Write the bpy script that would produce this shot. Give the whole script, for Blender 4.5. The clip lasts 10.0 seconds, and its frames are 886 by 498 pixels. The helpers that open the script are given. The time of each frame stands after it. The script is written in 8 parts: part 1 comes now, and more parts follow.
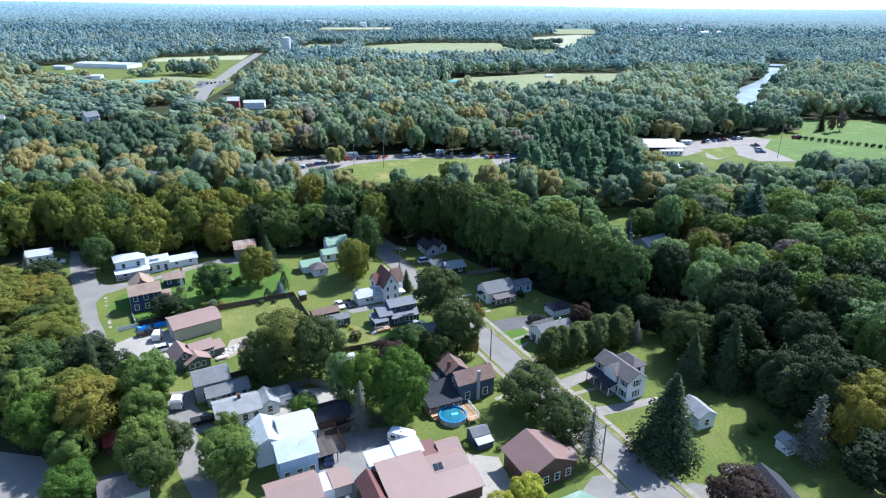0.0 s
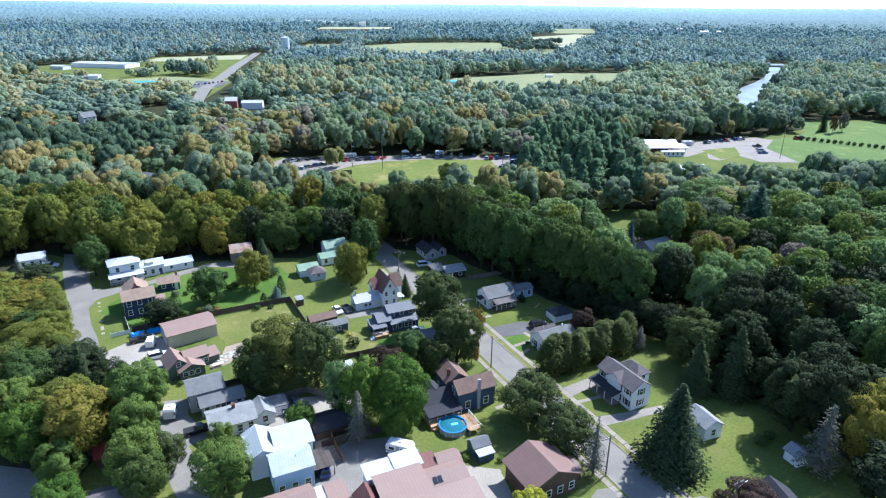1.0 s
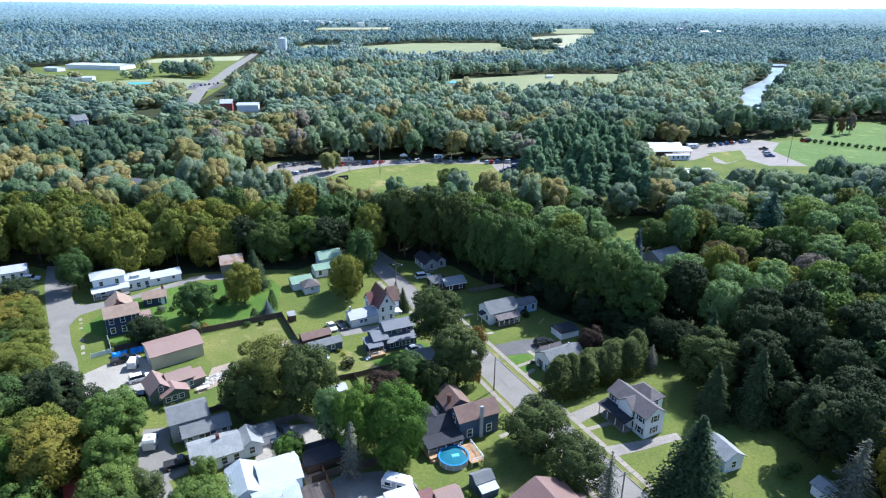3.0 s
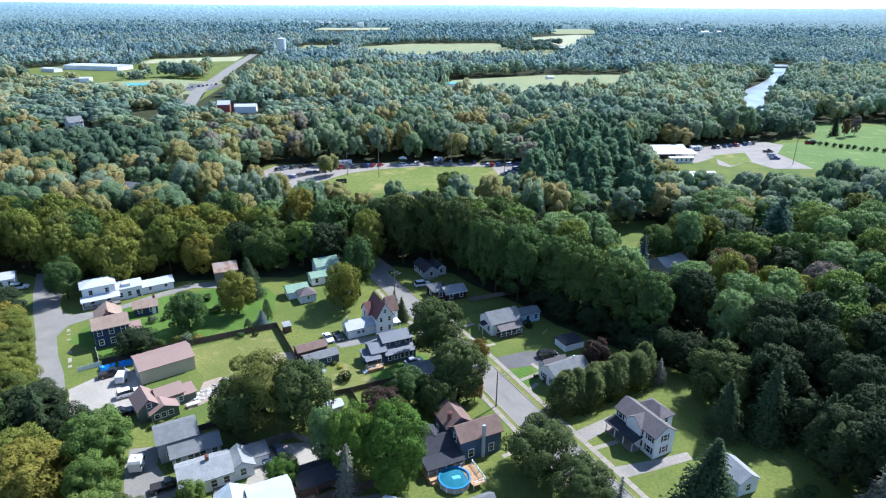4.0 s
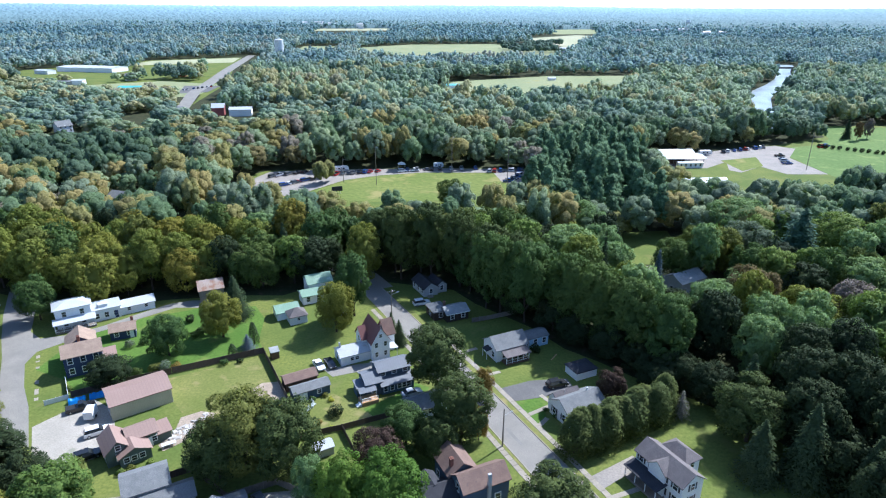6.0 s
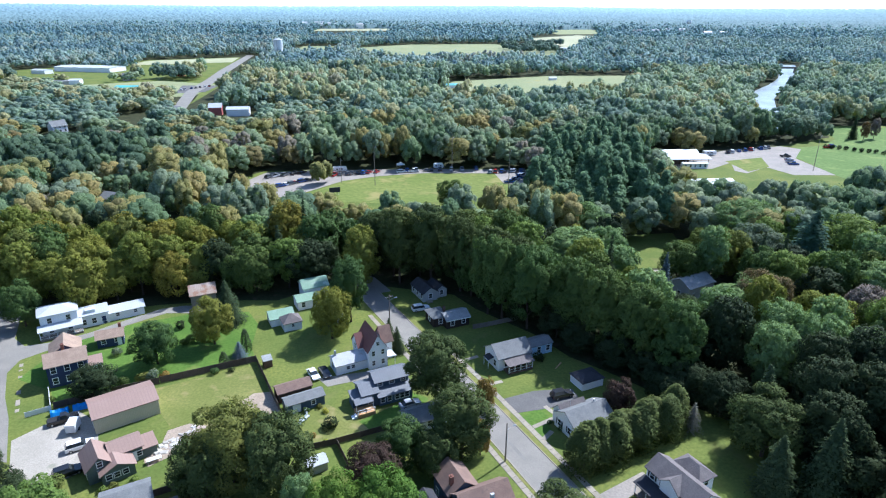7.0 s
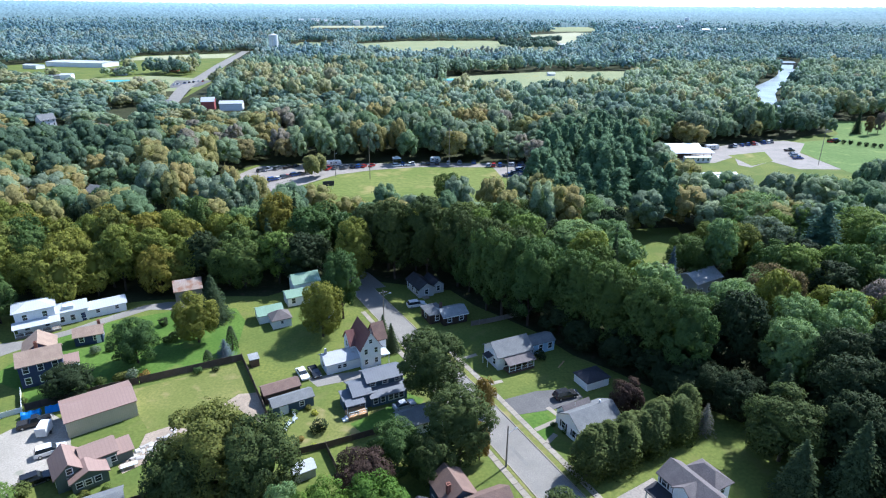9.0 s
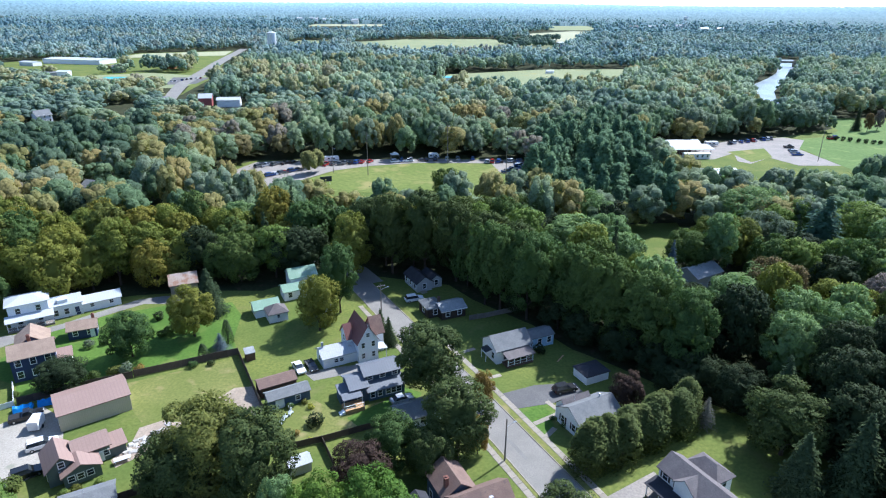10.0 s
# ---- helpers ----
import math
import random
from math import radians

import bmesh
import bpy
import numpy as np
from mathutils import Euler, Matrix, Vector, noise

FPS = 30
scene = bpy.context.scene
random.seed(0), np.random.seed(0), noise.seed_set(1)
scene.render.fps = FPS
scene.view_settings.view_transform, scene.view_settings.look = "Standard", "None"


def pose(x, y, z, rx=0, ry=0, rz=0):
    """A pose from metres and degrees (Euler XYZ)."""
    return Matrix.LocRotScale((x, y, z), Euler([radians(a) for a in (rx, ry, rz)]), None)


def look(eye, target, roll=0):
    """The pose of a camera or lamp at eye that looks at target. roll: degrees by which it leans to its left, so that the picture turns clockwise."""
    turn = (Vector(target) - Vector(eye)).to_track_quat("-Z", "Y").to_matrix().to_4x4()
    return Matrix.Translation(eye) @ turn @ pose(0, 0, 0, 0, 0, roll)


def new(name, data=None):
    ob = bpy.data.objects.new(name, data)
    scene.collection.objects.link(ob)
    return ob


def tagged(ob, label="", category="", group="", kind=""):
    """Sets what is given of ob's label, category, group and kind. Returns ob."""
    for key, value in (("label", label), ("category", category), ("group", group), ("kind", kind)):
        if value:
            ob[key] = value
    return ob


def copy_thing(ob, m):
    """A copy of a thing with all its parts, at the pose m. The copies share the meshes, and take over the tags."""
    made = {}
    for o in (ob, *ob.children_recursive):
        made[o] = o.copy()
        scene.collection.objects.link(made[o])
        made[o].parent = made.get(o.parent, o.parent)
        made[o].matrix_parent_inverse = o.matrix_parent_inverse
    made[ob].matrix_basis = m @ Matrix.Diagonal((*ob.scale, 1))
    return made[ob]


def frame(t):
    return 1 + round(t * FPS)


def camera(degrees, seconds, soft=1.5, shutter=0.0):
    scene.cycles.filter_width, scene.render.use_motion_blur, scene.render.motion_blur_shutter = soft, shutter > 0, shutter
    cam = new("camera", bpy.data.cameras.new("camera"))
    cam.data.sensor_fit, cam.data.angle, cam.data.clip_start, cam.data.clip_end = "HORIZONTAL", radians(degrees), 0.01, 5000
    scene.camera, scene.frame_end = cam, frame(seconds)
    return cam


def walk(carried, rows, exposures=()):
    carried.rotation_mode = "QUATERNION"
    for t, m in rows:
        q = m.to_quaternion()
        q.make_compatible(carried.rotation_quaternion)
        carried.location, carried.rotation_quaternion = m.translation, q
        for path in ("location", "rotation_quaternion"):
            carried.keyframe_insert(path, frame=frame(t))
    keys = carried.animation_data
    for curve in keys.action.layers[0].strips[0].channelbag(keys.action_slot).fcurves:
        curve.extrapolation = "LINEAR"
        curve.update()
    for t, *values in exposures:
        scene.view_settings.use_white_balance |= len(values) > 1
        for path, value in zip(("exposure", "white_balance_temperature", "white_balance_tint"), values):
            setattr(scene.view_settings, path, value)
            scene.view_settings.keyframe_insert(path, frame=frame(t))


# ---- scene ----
cam = camera(70.9, 10.0, soft=1.15)
PATH = [
    (0, (-0.051, 1.701, 80.109), (-0.044, 3.561, 79.374), 0.5),
    (0.5, (-0.085, 3.357, 80.097), (-0.077, 5.217, 79.36), 0.5),
    (1, (-0.104, 5.149, 80.087), (-0.095, 7.008, 79.351), 0.5),
    (1.5, (-0.082, 7.145, 80.08), (-0.072, 9.005, 79.344), 0.4),
    (2, (-0.097, 9.389, 80.075), (-0.086, 11.249, 79.34), 0.4),
    (2.5, (-0.112, 11.84, 80.064), (-0.101, 13.7, 79.328), 0.4),
    (4, (-0.206, 20.21, 80.069), (-0.194, 22.07, 79.334), 0.4),
    (4.5, (-0.225, 23.356, 80.057), (-0.213, 25.216, 79.321), 0.4),
    (5, (-0.23, 26.724, 80.05), (-0.218, 28.583, 79.314), 0.4),
    (5.5, (-0.244, 30.128, 79.992), (-0.232, 31.988, 79.257), 0.3),
    (7, (-0.103, 39.267, 78.252), (-0.092, 41.128, 77.52), 0.3),
    (7.5, (-0.045, 41.523, 77.438), (-0.034, 43.384, 76.704), 0.3),
    (8, (0.02, 43.332, 76.424), (0.032, 45.192, 75.689), 0.3),
    (8.5, (0.044, 44.822, 75.359), (0.058, 46.682, 74.623), 0.4),
    (9, (0.071, 45.822, 74.219), (0.091, 47.681, 73.483), 0.4),
    (9.5, (0.099, 46.388, 73.165), (0.122, 48.247, 72.428), 0.4),
    (10, (0.17, 46.685, 72.348), (0.195, 48.543, 71.61), 0.5),
]
walk(cam, [(t, look(eye, target, roll)) for t, eye, target, roll in PATH], [(0, 0.95, 5350, 12), (10, 0.95, 5350, 12)])

# ---- light ----
SUN_EL, SUN_AZ = 48.0, 42.0
world = bpy.data.worlds.new("sky")
scene.world = world
world.use_nodes = True
sky = world.node_tree.nodes.new("ShaderNodeTexSky")
sky.sky_type, sky.sun_disc = "NISHITA", False
sky.sun_elevation, sky.sun_rotation = radians(SUN_EL), radians(90 - SUN_AZ)
sky.air_density, sky.dust_density, sky.altitude = 1.0, 0.4, 300
back = world.node_tree.nodes["Background"]
world.node_tree.links.new(sky.outputs[0], back.inputs[0])
back.inputs[1].default_value = 0.114
sun = new("sun", bpy.data.lights.new("sun", "SUN"))
sun.data.energy, sun.data.angle, sun.data.color = 4.6, radians(0.55), (1.0, 0.95, 0.87)
s_dir = Vector((math.cos(radians(SUN_EL)) * math.cos(radians(SUN_AZ)), math.cos(radians(SUN_EL)) * math.sin(radians(SUN_AZ)), math.sin(radians(SUN_EL))))
sun.matrix_world = look(s_dir * 300, (0, 0, 0))


# ---- materials ----
class Nodes:
    """A node material in the making."""

    def __init__(self, name):
        self.m = bpy.data.materials.new(name)
        self.m.use_nodes = True
        self.t = self.m.node_tree
        self.b = self.t.nodes["Principled BSDF"]
        self.out = self.t.nodes["Material Output"]

    def add(self, kind, **inputs):
        n = self.t.nodes.new(kind)
        for k, v in inputs.items():
            n.inputs[k.replace("_", " ")].default_value = v
        return n

    def link(self, a, b):
        self.t.links.new(a, b)

    def noise(self, where, scale, detail=4.0):
        n = self.add("ShaderNodeTexNoise", Scale=scale, Detail=detail)
        self.link(where, n.inputs["Vector"])
        return n.outputs[0]

    def ramp(self, fac, *stops):
        n = self.t.nodes.new("ShaderNodeValToRGB")
        e = n.color_ramp.elements
        while len(e) < len(stops):
            e.new(0.5)
        for el, (p, c) in zip(e, stops):
            el.position, el.color = p, (*c, 1) if len(c) == 3 else c
        self.link(fac, n.inputs[0])
        return n.outputs[0]

    def mix(self, fac, a, b, kind="MIX"):
        n = self.t.nodes.new("ShaderNodeMix")
        n.data_type, n.blend_type = "RGBA", kind
        for socket, v in ((n.inputs[0], fac), (n.inputs[6], a), (n.inputs[7], b)):
            if isinstance(v, (int, float)):
                socket.default_value = v
            elif isinstance(v, tuple):
                socket.default_value = (*v, 1)
            else:
                self.link(v, socket)
        return n.outputs[2]

    def bump(self, height, strength, dist=0.02):
        n = self.add("ShaderNodeBump", Strength=strength, Distance=dist)
        self.link(height, n.inputs["Height"])
        self.link(n.outputs[0], self.b.inputs["Normal"])


def surface(name, light, dark, big=0.25, fine=6.0, rough=0.8, metal=0.0, bump=0.3, stain=None, stain_at=0.62, world_space=True, spec=0.3, vary=0.0):
    """Two scales of mottling between two colours, a stain colour in patches, a fine bump."""
    n = Nodes(name)
    if world_space:
        where = n.t.nodes.new("ShaderNodeNewGeometry").outputs["Position"]
    else:
        where = n.t.nodes.new("ShaderNodeTexCoord").outputs["Object"]
    a, f = n.noise(where, big), n.noise(where, fine, 6.0)
    c = n.mix(n.ramp(a, (0.35, (0, 0, 0)), (0.65, (1, 1, 1))), dark, light)
    c = n.mix(n.ramp(f, (0.3, (0, 0, 0)), (0.7, (0.7, 0.7, 0.7))), c, tuple(x * 0.66 for x in dark))
    if stain:
        s = n.noise(where, big * 2.7, 5.0)
        c = n.mix(n.ramp(s, (stain_at - 0.04, (0, 0, 0)), (stain_at + 0.08, (0.8, 0.8, 0.8))), c, stain)
    if vary:
        info = n.t.nodes.new("ShaderNodeObjectInfo").outputs["Random"]
        c = n.mix(vary, c, n.ramp(info, (0.0, tuple(x * 0.6 for x in dark)), (1.0, tuple(min(1, x * 1.3) for x in light))))
    n.link(c, n.b.inputs["Base Color"])
    n.b.inputs["Roughness"].default_value = rough
    n.b.inputs["Metallic"].default_value = metal
    n.b.inputs["Specular IOR Level"].default_value = spec
    n.bump(f, bump)
    return n.m


def ribbed(name, light, dark, step=0.45, rough=0.45, stain=None, strength=0.6, axis="X", stain_at=0.55):
    """Roof or siding with fine parallel ribs along an object axis."""
    n = Nodes(name)
    where = n.t.nodes.new("ShaderNodeTexCoord").outputs["Object"]
    a, f = n.noise(where, 0.35), n.noise(where, 4.0, 6.0)
    c = n.mix(n.ramp(a, (0.3, (0, 0, 0)), (0.7, (1, 1, 1))), dark, light)
    c = n.mix(n.ramp(f, (0.35, (0, 0, 0)), (0.75, (0.5, 0.5, 0.5))), c, tuple(x * 0.75 for x in dark))
    if stain:
        s = n.noise(where, 0.55, 6.0)
        c = n.mix(n.ramp(s, (stain_at, (0, 0, 0)), (stain_at + 0.13, (0.85, 0.85, 0.85))), c, stain)
    w = n.add("ShaderNodeTexWave", Scale=0.314 / step, Distortion=0.0)
    w.wave_type, w.bands_direction, w.wave_profile = "BANDS", axis, "SIN"
    n.link(where, w.inputs["Vector"])
    line = n.ramp(w.outputs["Fac"], (0.8, (0, 0, 0)), (0.97, (1, 1, 1)))
    c = n.mix(n.mix(0.5, (0, 0, 0), line), c, tuple(x * 0.85 for x in dark))
    n.link(c, n.b.inputs["Base Color"])
    n.b.inputs["Roughness"].default_value = rough
    n.b.inputs["Specular IOR Level"].default_value = 0.35
    n.bump(line, strength, 0.04)
    return n.m


def plain(name, colour, rough=0.5, metal=0.0, spec=0.5):
    n = Nodes(name)
    where = n.t.nodes.new("ShaderNodeTexCoord").outputs["Object"]
    f = n.noise(where, 3.0, 5.0)
    c = n.mix(n.ramp(f, (0.35, (0, 0, 0)), (0.75, (0.45, 0.45, 0.45))), colour, tuple(x * 0.75 for x in colour))
    n.link(c, n.b.inputs["Base Color"])
    n.b.inputs["Roughness"].default_value = rough
    n.b.inputs["Metallic"].default_value = metal
    n.b.inputs["Specular IOR Level"].default_value = spec
    return n.m


def leaves(name, stops, cell=0.0, through_light=0.22, rough=0.62, relief=0.0, mottle=0.75):
    """Foliage: a colour per tree (its own random number, or a cell of the wood about one crown wide), a fine mottle, light coming through."""
    n = Nodes(name)
    where = n.t.nodes.new("ShaderNodeNewGeometry").outputs["Position"]
    if cell:
        flat = n.t.nodes.new("ShaderNodeVectorMath")
        flat.operation = "MULTIPLY"
        flat.inputs[1].default_value = (1, 1, 0)
        n.link(where, flat.inputs[0])
        v = n.add("ShaderNodeTexVoronoi", Scale=1.0 / cell)
        n.link(flat.outputs[0], v.inputs["Vector"])
        sep = n.t.nodes.new("ShaderNodeSeparateColor")
        n.link(v.outputs["Color"], sep.inputs[0])
        one = sep.outputs[0]
        stand = n.noise(flat.outputs[0], 0.012, 2.0)
        add = n.t.nodes.new("ShaderNodeMath")
        add.operation = "MULTIPLY_ADD"
        n.link(stand, add.inputs[0])
        add.inputs[1].default_value = 0.9
        sub = n.t.nodes.new("ShaderNodeMath")
        sub.operation = "SUBTRACT"
        n.link(one, sub.inputs[0])
        sub.inputs[1].default_value = 0.45
        n.link(sub.outputs[0], add.inputs[2])
        one = add.outputs[0]
    else:
        one = n.t.nodes.new("ShaderNodeObjectInfo").outputs["Random"]
    c = n.ramp(one, *stops)
    isl = n.t.nodes.new("ShaderNodeNewGeometry").outputs["Random Per Island"]
    c = n.mix(n.ramp(isl, (0.0, (0, 0, 0)), (1.0, (mottle, mottle, mottle))), c, n.mix(1.0, c, (1.6, 1.45, 1.15), "MULTIPLY"))
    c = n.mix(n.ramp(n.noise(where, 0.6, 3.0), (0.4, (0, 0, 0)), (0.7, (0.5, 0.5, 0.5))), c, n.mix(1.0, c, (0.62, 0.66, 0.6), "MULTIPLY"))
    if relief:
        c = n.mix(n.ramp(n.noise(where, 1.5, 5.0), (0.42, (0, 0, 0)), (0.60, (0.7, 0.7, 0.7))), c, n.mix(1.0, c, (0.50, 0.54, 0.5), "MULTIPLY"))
    n.link(c, n.b.inputs["Base Color"])
    n.b.inputs["Roughness"].default_value = rough
    n.b.inputs["Specular IOR Level"].default_value = 0.04
    if relief:
        n.bump(n.noise(where, 1.6, 4.0), relief, 0.9)
    tr = n.t.nodes.new("ShaderNodeBsdfTranslucent")
    n.link(n.mix(1.0, c, (1.12, 1.28, 0.66), "MULTIPLY"), tr.inputs["Color"])
    mx = n.t.nodes.new("ShaderNodeMixShader")
    mx.inputs[0].default_value = through_light
    n.link(n.b.outputs[0], mx.inputs[1])
    n.link(tr.outputs[0], mx.inputs[2])
    n.link(mx.outputs[0], n.out.inputs["Surface"])
    return n.m


GRASS = surface("lawn_grass", (0.186, 0.202, 0.048), (0.112, 0.150, 0.034), 0.07, 1.6, 0.9, bump=0.6, stain=(0.155, 0.16, 0.05), stain_at=0.60, spec=0.1)
FLOOR = surface("forest_floor", (0.062, 0.066, 0.030), (0.036, 0.042, 0.018), 0.15, 1.2, 0.95, bump=0.6, stain=(0.075, 0.058, 0.036), stain_at=0.6, spec=0.1)
MEADOW = surface("mown_field", (0.32, 0.325, 0.17), (0.25, 0.28, 0.14), 0.02, 0.4, 0.9, bump=0.5, stain=(0.28, 0.26, 0.10), spec=0.1)
HAY = surface("hay_field", (0.46, 0.43, 0.29), (0.36, 0.37, 0.21), 0.01, 0.2, 0.9, bump=0.4, spec=0.1)
BALLFIELD = surface("ballfield_grass", (0.205, 0.225, 0.062), (0.145, 0.185, 0.042), 0.03, 0.5, 0.9, stain=(0.28, 0.24, 0.09), stain_at=0.6, spec=0.1)
VIVIDGRASS = surface("watered_grass", (0.124, 0.200, 0.036), (0.078, 0.148, 0.025), 0.07, 1.6, 0.9, bump=0.6, stain=(0.15, 0.18, 0.045), stain_at=0.62, spec=0.1)
DRYLAWN = surface("dry_lawn", (0.225, 0.222, 0.070), (0.150, 0.172, 0.042), 0.09, 1.8, 0.9, bump=0.5, stain=(0.27, 0.225, 0.10), stain_at=0.6, spec=0.1)
ASPHALT = surface("old_asphalt", (0.290, 0.268, 0.230), (0.225, 0.208, 0.180), 0.18, 5.0, 0.85, bump=0.25, stain=(0.185, 0.175, 0.155), stain_at=0.68)
DARKTAR = surface("dark_asphalt", (0.165, 0.155, 0.145), (0.115, 0.11, 0.105), 0.2, 5.0, 0.85, bump=0.25)
GRAVEL = surface("pale_gravel", (0.46, 0.41, 0.34), (0.36, 0.325, 0.265), 0.15, 3.5, 0.9, bump=0.5, stain=(0.22, 0.22, 0.16), stain_at=0.66)
TANGRAVEL = surface("tan_gravel", (0.36, 0.315, 0.27), (0.28, 0.25, 0.215), 0.12, 2.5, 0.9, bump=0.5, stain=(0.20, 0.185, 0.15), stain_at=0.6)
CONCRETE = surface("sidewalk_concrete", (0.355, 0.310, 0.245), (0.285, 0.25, 0.198), 0.5, 5.0, 0.85, bump=0.2, stain=(0.28, 0.27, 0.22), stain_at=0.66, vary=0.2)
PATCH = surface("asphalt_repair", (0.245, 0.23, 0.205), (0.20, 0.188, 0.168), 0.3, 5.0, 0.85, bump=0.25)
DIRT = surface("trodden_dirt", (0.44, 0.35, 0.26), (0.33, 0.26, 0.19), 0.35, 3.0, 0.95, bump=0.6, stain=(0.24, 0.20, 0.14), stain_at=0.58)
SOIL = surface("bare_soil", (0.30, 0.24, 0.17), (0.20, 0.16, 0.11), 0.4, 4.0, 0.95, bump=0.6)
BARK = surface("tree_bark", (0.10, 0.075, 0.055), (0.055, 0.042, 0.032), 1.5, 9.0, 0.9, bump=0.7, world_space=False)
GREYWOOD = surface("weathered_wood", (0.27, 0.23, 0.19), (0.17, 0.145, 0.12), 0.8, 7.0, 0.85, bump=0.5, world_space=False, vary=0.3)
DARKWOOD = surface("dark_fence_wood", (0.135, 0.100, 0.078), (0.085, 0.063, 0.05), 0.8, 7.0, 0.85, bump=0.5, world_space=False, vary=0.3)
GREYBROWN = surface("grey_brown_boards", (0.13, 0.105, 0.09), (0.085, 0.07, 0.06), 0.8, 7.0, 0.85, bump=0.5, world_space=False, vary=0.35)
DECKBROWN = surface("stained_fence_boards", (0.27, 0.15, 0.08), (0.20, 0.11, 0.06), 0.8, 7.0, 0.8, bump=0.4, world_space=False, vary=0.25)
DECKWOOD = surface("new_deck_wood", (0.55, 0.34, 0.17), (0.44, 0.26, 0.13), 1.0, 8.0, 0.7, bump=0.3, world_space=False, vary=0.2)
# brown siding, its colour blackened to stand in for shade on the bungalow
SHADEDSIDING = surface("shaded_brown_siding", (0.060, 0.042, 0.032), (0.040, 0.028, 0.022), 0.5, 6.0, 0.85, world_space=False)
BROWNWALL = surface("brown_board_siding", (0.17, 0.105, 0.07), (0.11, 0.07, 0.05), 0.5, 6.0, 0.85, world_space=False)
WHITE = ribbed("white_clapboard", (0.84, 0.84, 0.83), (0.78, 0.78, 0.78), 0.2, 0.6, strength=0.25, axis="Z")
TRIM = plain("white_trim_paint", (0.80, 0.80, 0.78), 0.5)
NAVY = ribbed("navy_clapboard", (0.035, 0.055, 0.13), (0.028, 0.042, 0.10), 0.2, 0.6, strength=0.25, axis="Z")
SLATEBLUE = ribbed("slate_blue_siding", (0.075, 0.12, 0.18), (0.06, 0.095, 0.145), 0.2, 0.6, strength=0.25, axis="Z")
GREYGREEN = ribbed("grey_green_siding", (0.13, 0.165, 0.15), (0.10, 0.13, 0.12), 0.2, 0.6, strength=0.25, axis="Z")
GREYWALL = ribbed("pale_grey_siding", (0.50, 0.49, 0.47), (0.42, 0.41, 0.40), 0.2, 0.6, strength=0.25, axis="Z")
LIGHTBLUE = ribbed("pale_blue_siding", (0.42, 0.58, 0.70), (0.36, 0.51, 0.63), 0.2, 0.6, strength=0.25, axis="Z")
TANWALL = ribbed("tan_metal_siding", (0.60, 0.52, 0.38), (0.54, 0.46, 0.33), 0.3, 0.55, strength=0.4, axis="X")
MAUVE = ribbed("mauve_metal_roof", (0.318, 0.214, 0.172), (0.292, 0.194, 0.154), 0.6, 0.55, strength=0.06)
BROWNMETAL = ribbed("brown_red_metal_roof", (0.245, 0.155, 0.128), (0.215, 0.132, 0.108), 0.6, 0.5, strength=0.08)
DARKRED = ribbed("dark_red_roof", (0.20, 0.085, 0.07), (0.15, 0.06, 0.05), 0.45, 0.6)
REDROOF = ribbed("red_metal_roof", (0.42, 0.07, 0.05), (0.33, 0.05, 0.04), 0.45, 0.5)
WHITEMETAL = ribbed("white_metal_roof", (0.54, 0.55, 0.55), (0.47, 0.485, 0.49), 0.5, 0.5, strength=0.22)
PALEMETAL = ribbed("worn_white_metal_roof", (0.50, 0.50, 0.50), (0.42, 0.43, 0.44), 0.5, 0.55, stain=(0.30, 0.26, 0.23), strength=0.22)
BLUEMETAL = ribbed("pale_blue_metal_roof", (0.47, 0.51, 0.51), (0.41, 0.45, 0.45), 0.5, 0.45, stain=(0.52, 0.57, 0.58), strength=0.18)
GREENMETAL = ribbed("green_metal_roof", (0.25, 0.37, 0.26), (0.20, 0.31, 0.21), 0.6, 0.5, stain=(0.36, 0.45, 0.38), strength=0.25)
RUSTROOF = ribbed("rusty_tin_roof", (0.42, 0.36, 0.31), (0.33, 0.24, 0.18), 0.45, 0.7, stain=(0.25, 0.12, 0.065), strength=0.3, stain_at=0.45)
TANSHINGLE = surface("tan_shingles", (0.40, 0.29, 0.21), (0.31, 0.22, 0.16), 0.7, 7.0, 0.9, world_space=False)
BROWNSHINGLE = surface("brown_shingles", (0.25, 0.165, 0.125), (0.19, 0.125, 0.10), 0.7, 7.0, 0.9, world_space=False, stain=(0.14, 0.10, 0.085))
SLATEROOF = ribbed("grey_standing_seam_roof", (0.17, 0.18, 0.20), (0.14, 0.15, 0.165), 0.5, 0.55, strength=0.2)
GREYSHINGLE = surface("grey_shingles", (0.235, 0.238, 0.232), (0.178, 0.182, 0.178), 0.7, 7.0, 0.9, world_space=False, stain=(0.14, 0.14, 0.145))
PALESHINGLE = surface("pale_grey_shingles", (0.37, 0.375, 0.36), (0.29, 0.295, 0.285), 0.7, 5.0, 0.9, world_space=False, stain=(0.19, 0.19, 0.19))
DARKSHINGLE = surface("dark_shingles", (0.055, 0.055, 0.062), (0.04, 0.04, 0.046), 0.7, 7.0, 0.85, world_space=False)
TAUPESHINGLE = surface("taupe_shingles", (0.20, 0.175, 0.165), (0.15, 0.13, 0.125), 0.7, 7.0, 0.9, world_space=False, stain=(0.12, 0.105, 0.10))
BRICK = surface("chimney_brick", (0.27, 0.12, 0.085), (0.19, 0.085, 0.06), 1.5, 9.0, 0.9, world_space=False)
GLASS = plain("window_glass", (0.03, 0.036, 0.042), 0.06, 0.0, 0.8)
RUBBER = plain("tyre_rubber", (0.018, 0.018, 0.019), 0.85)
STEEL = plain("galvanised_steel", (0.50, 0.51, 0.52), 0.4, 0.85)
TARP = plain("blue_tarpaulin", (0.02, 0.22, 0.62), 0.45)
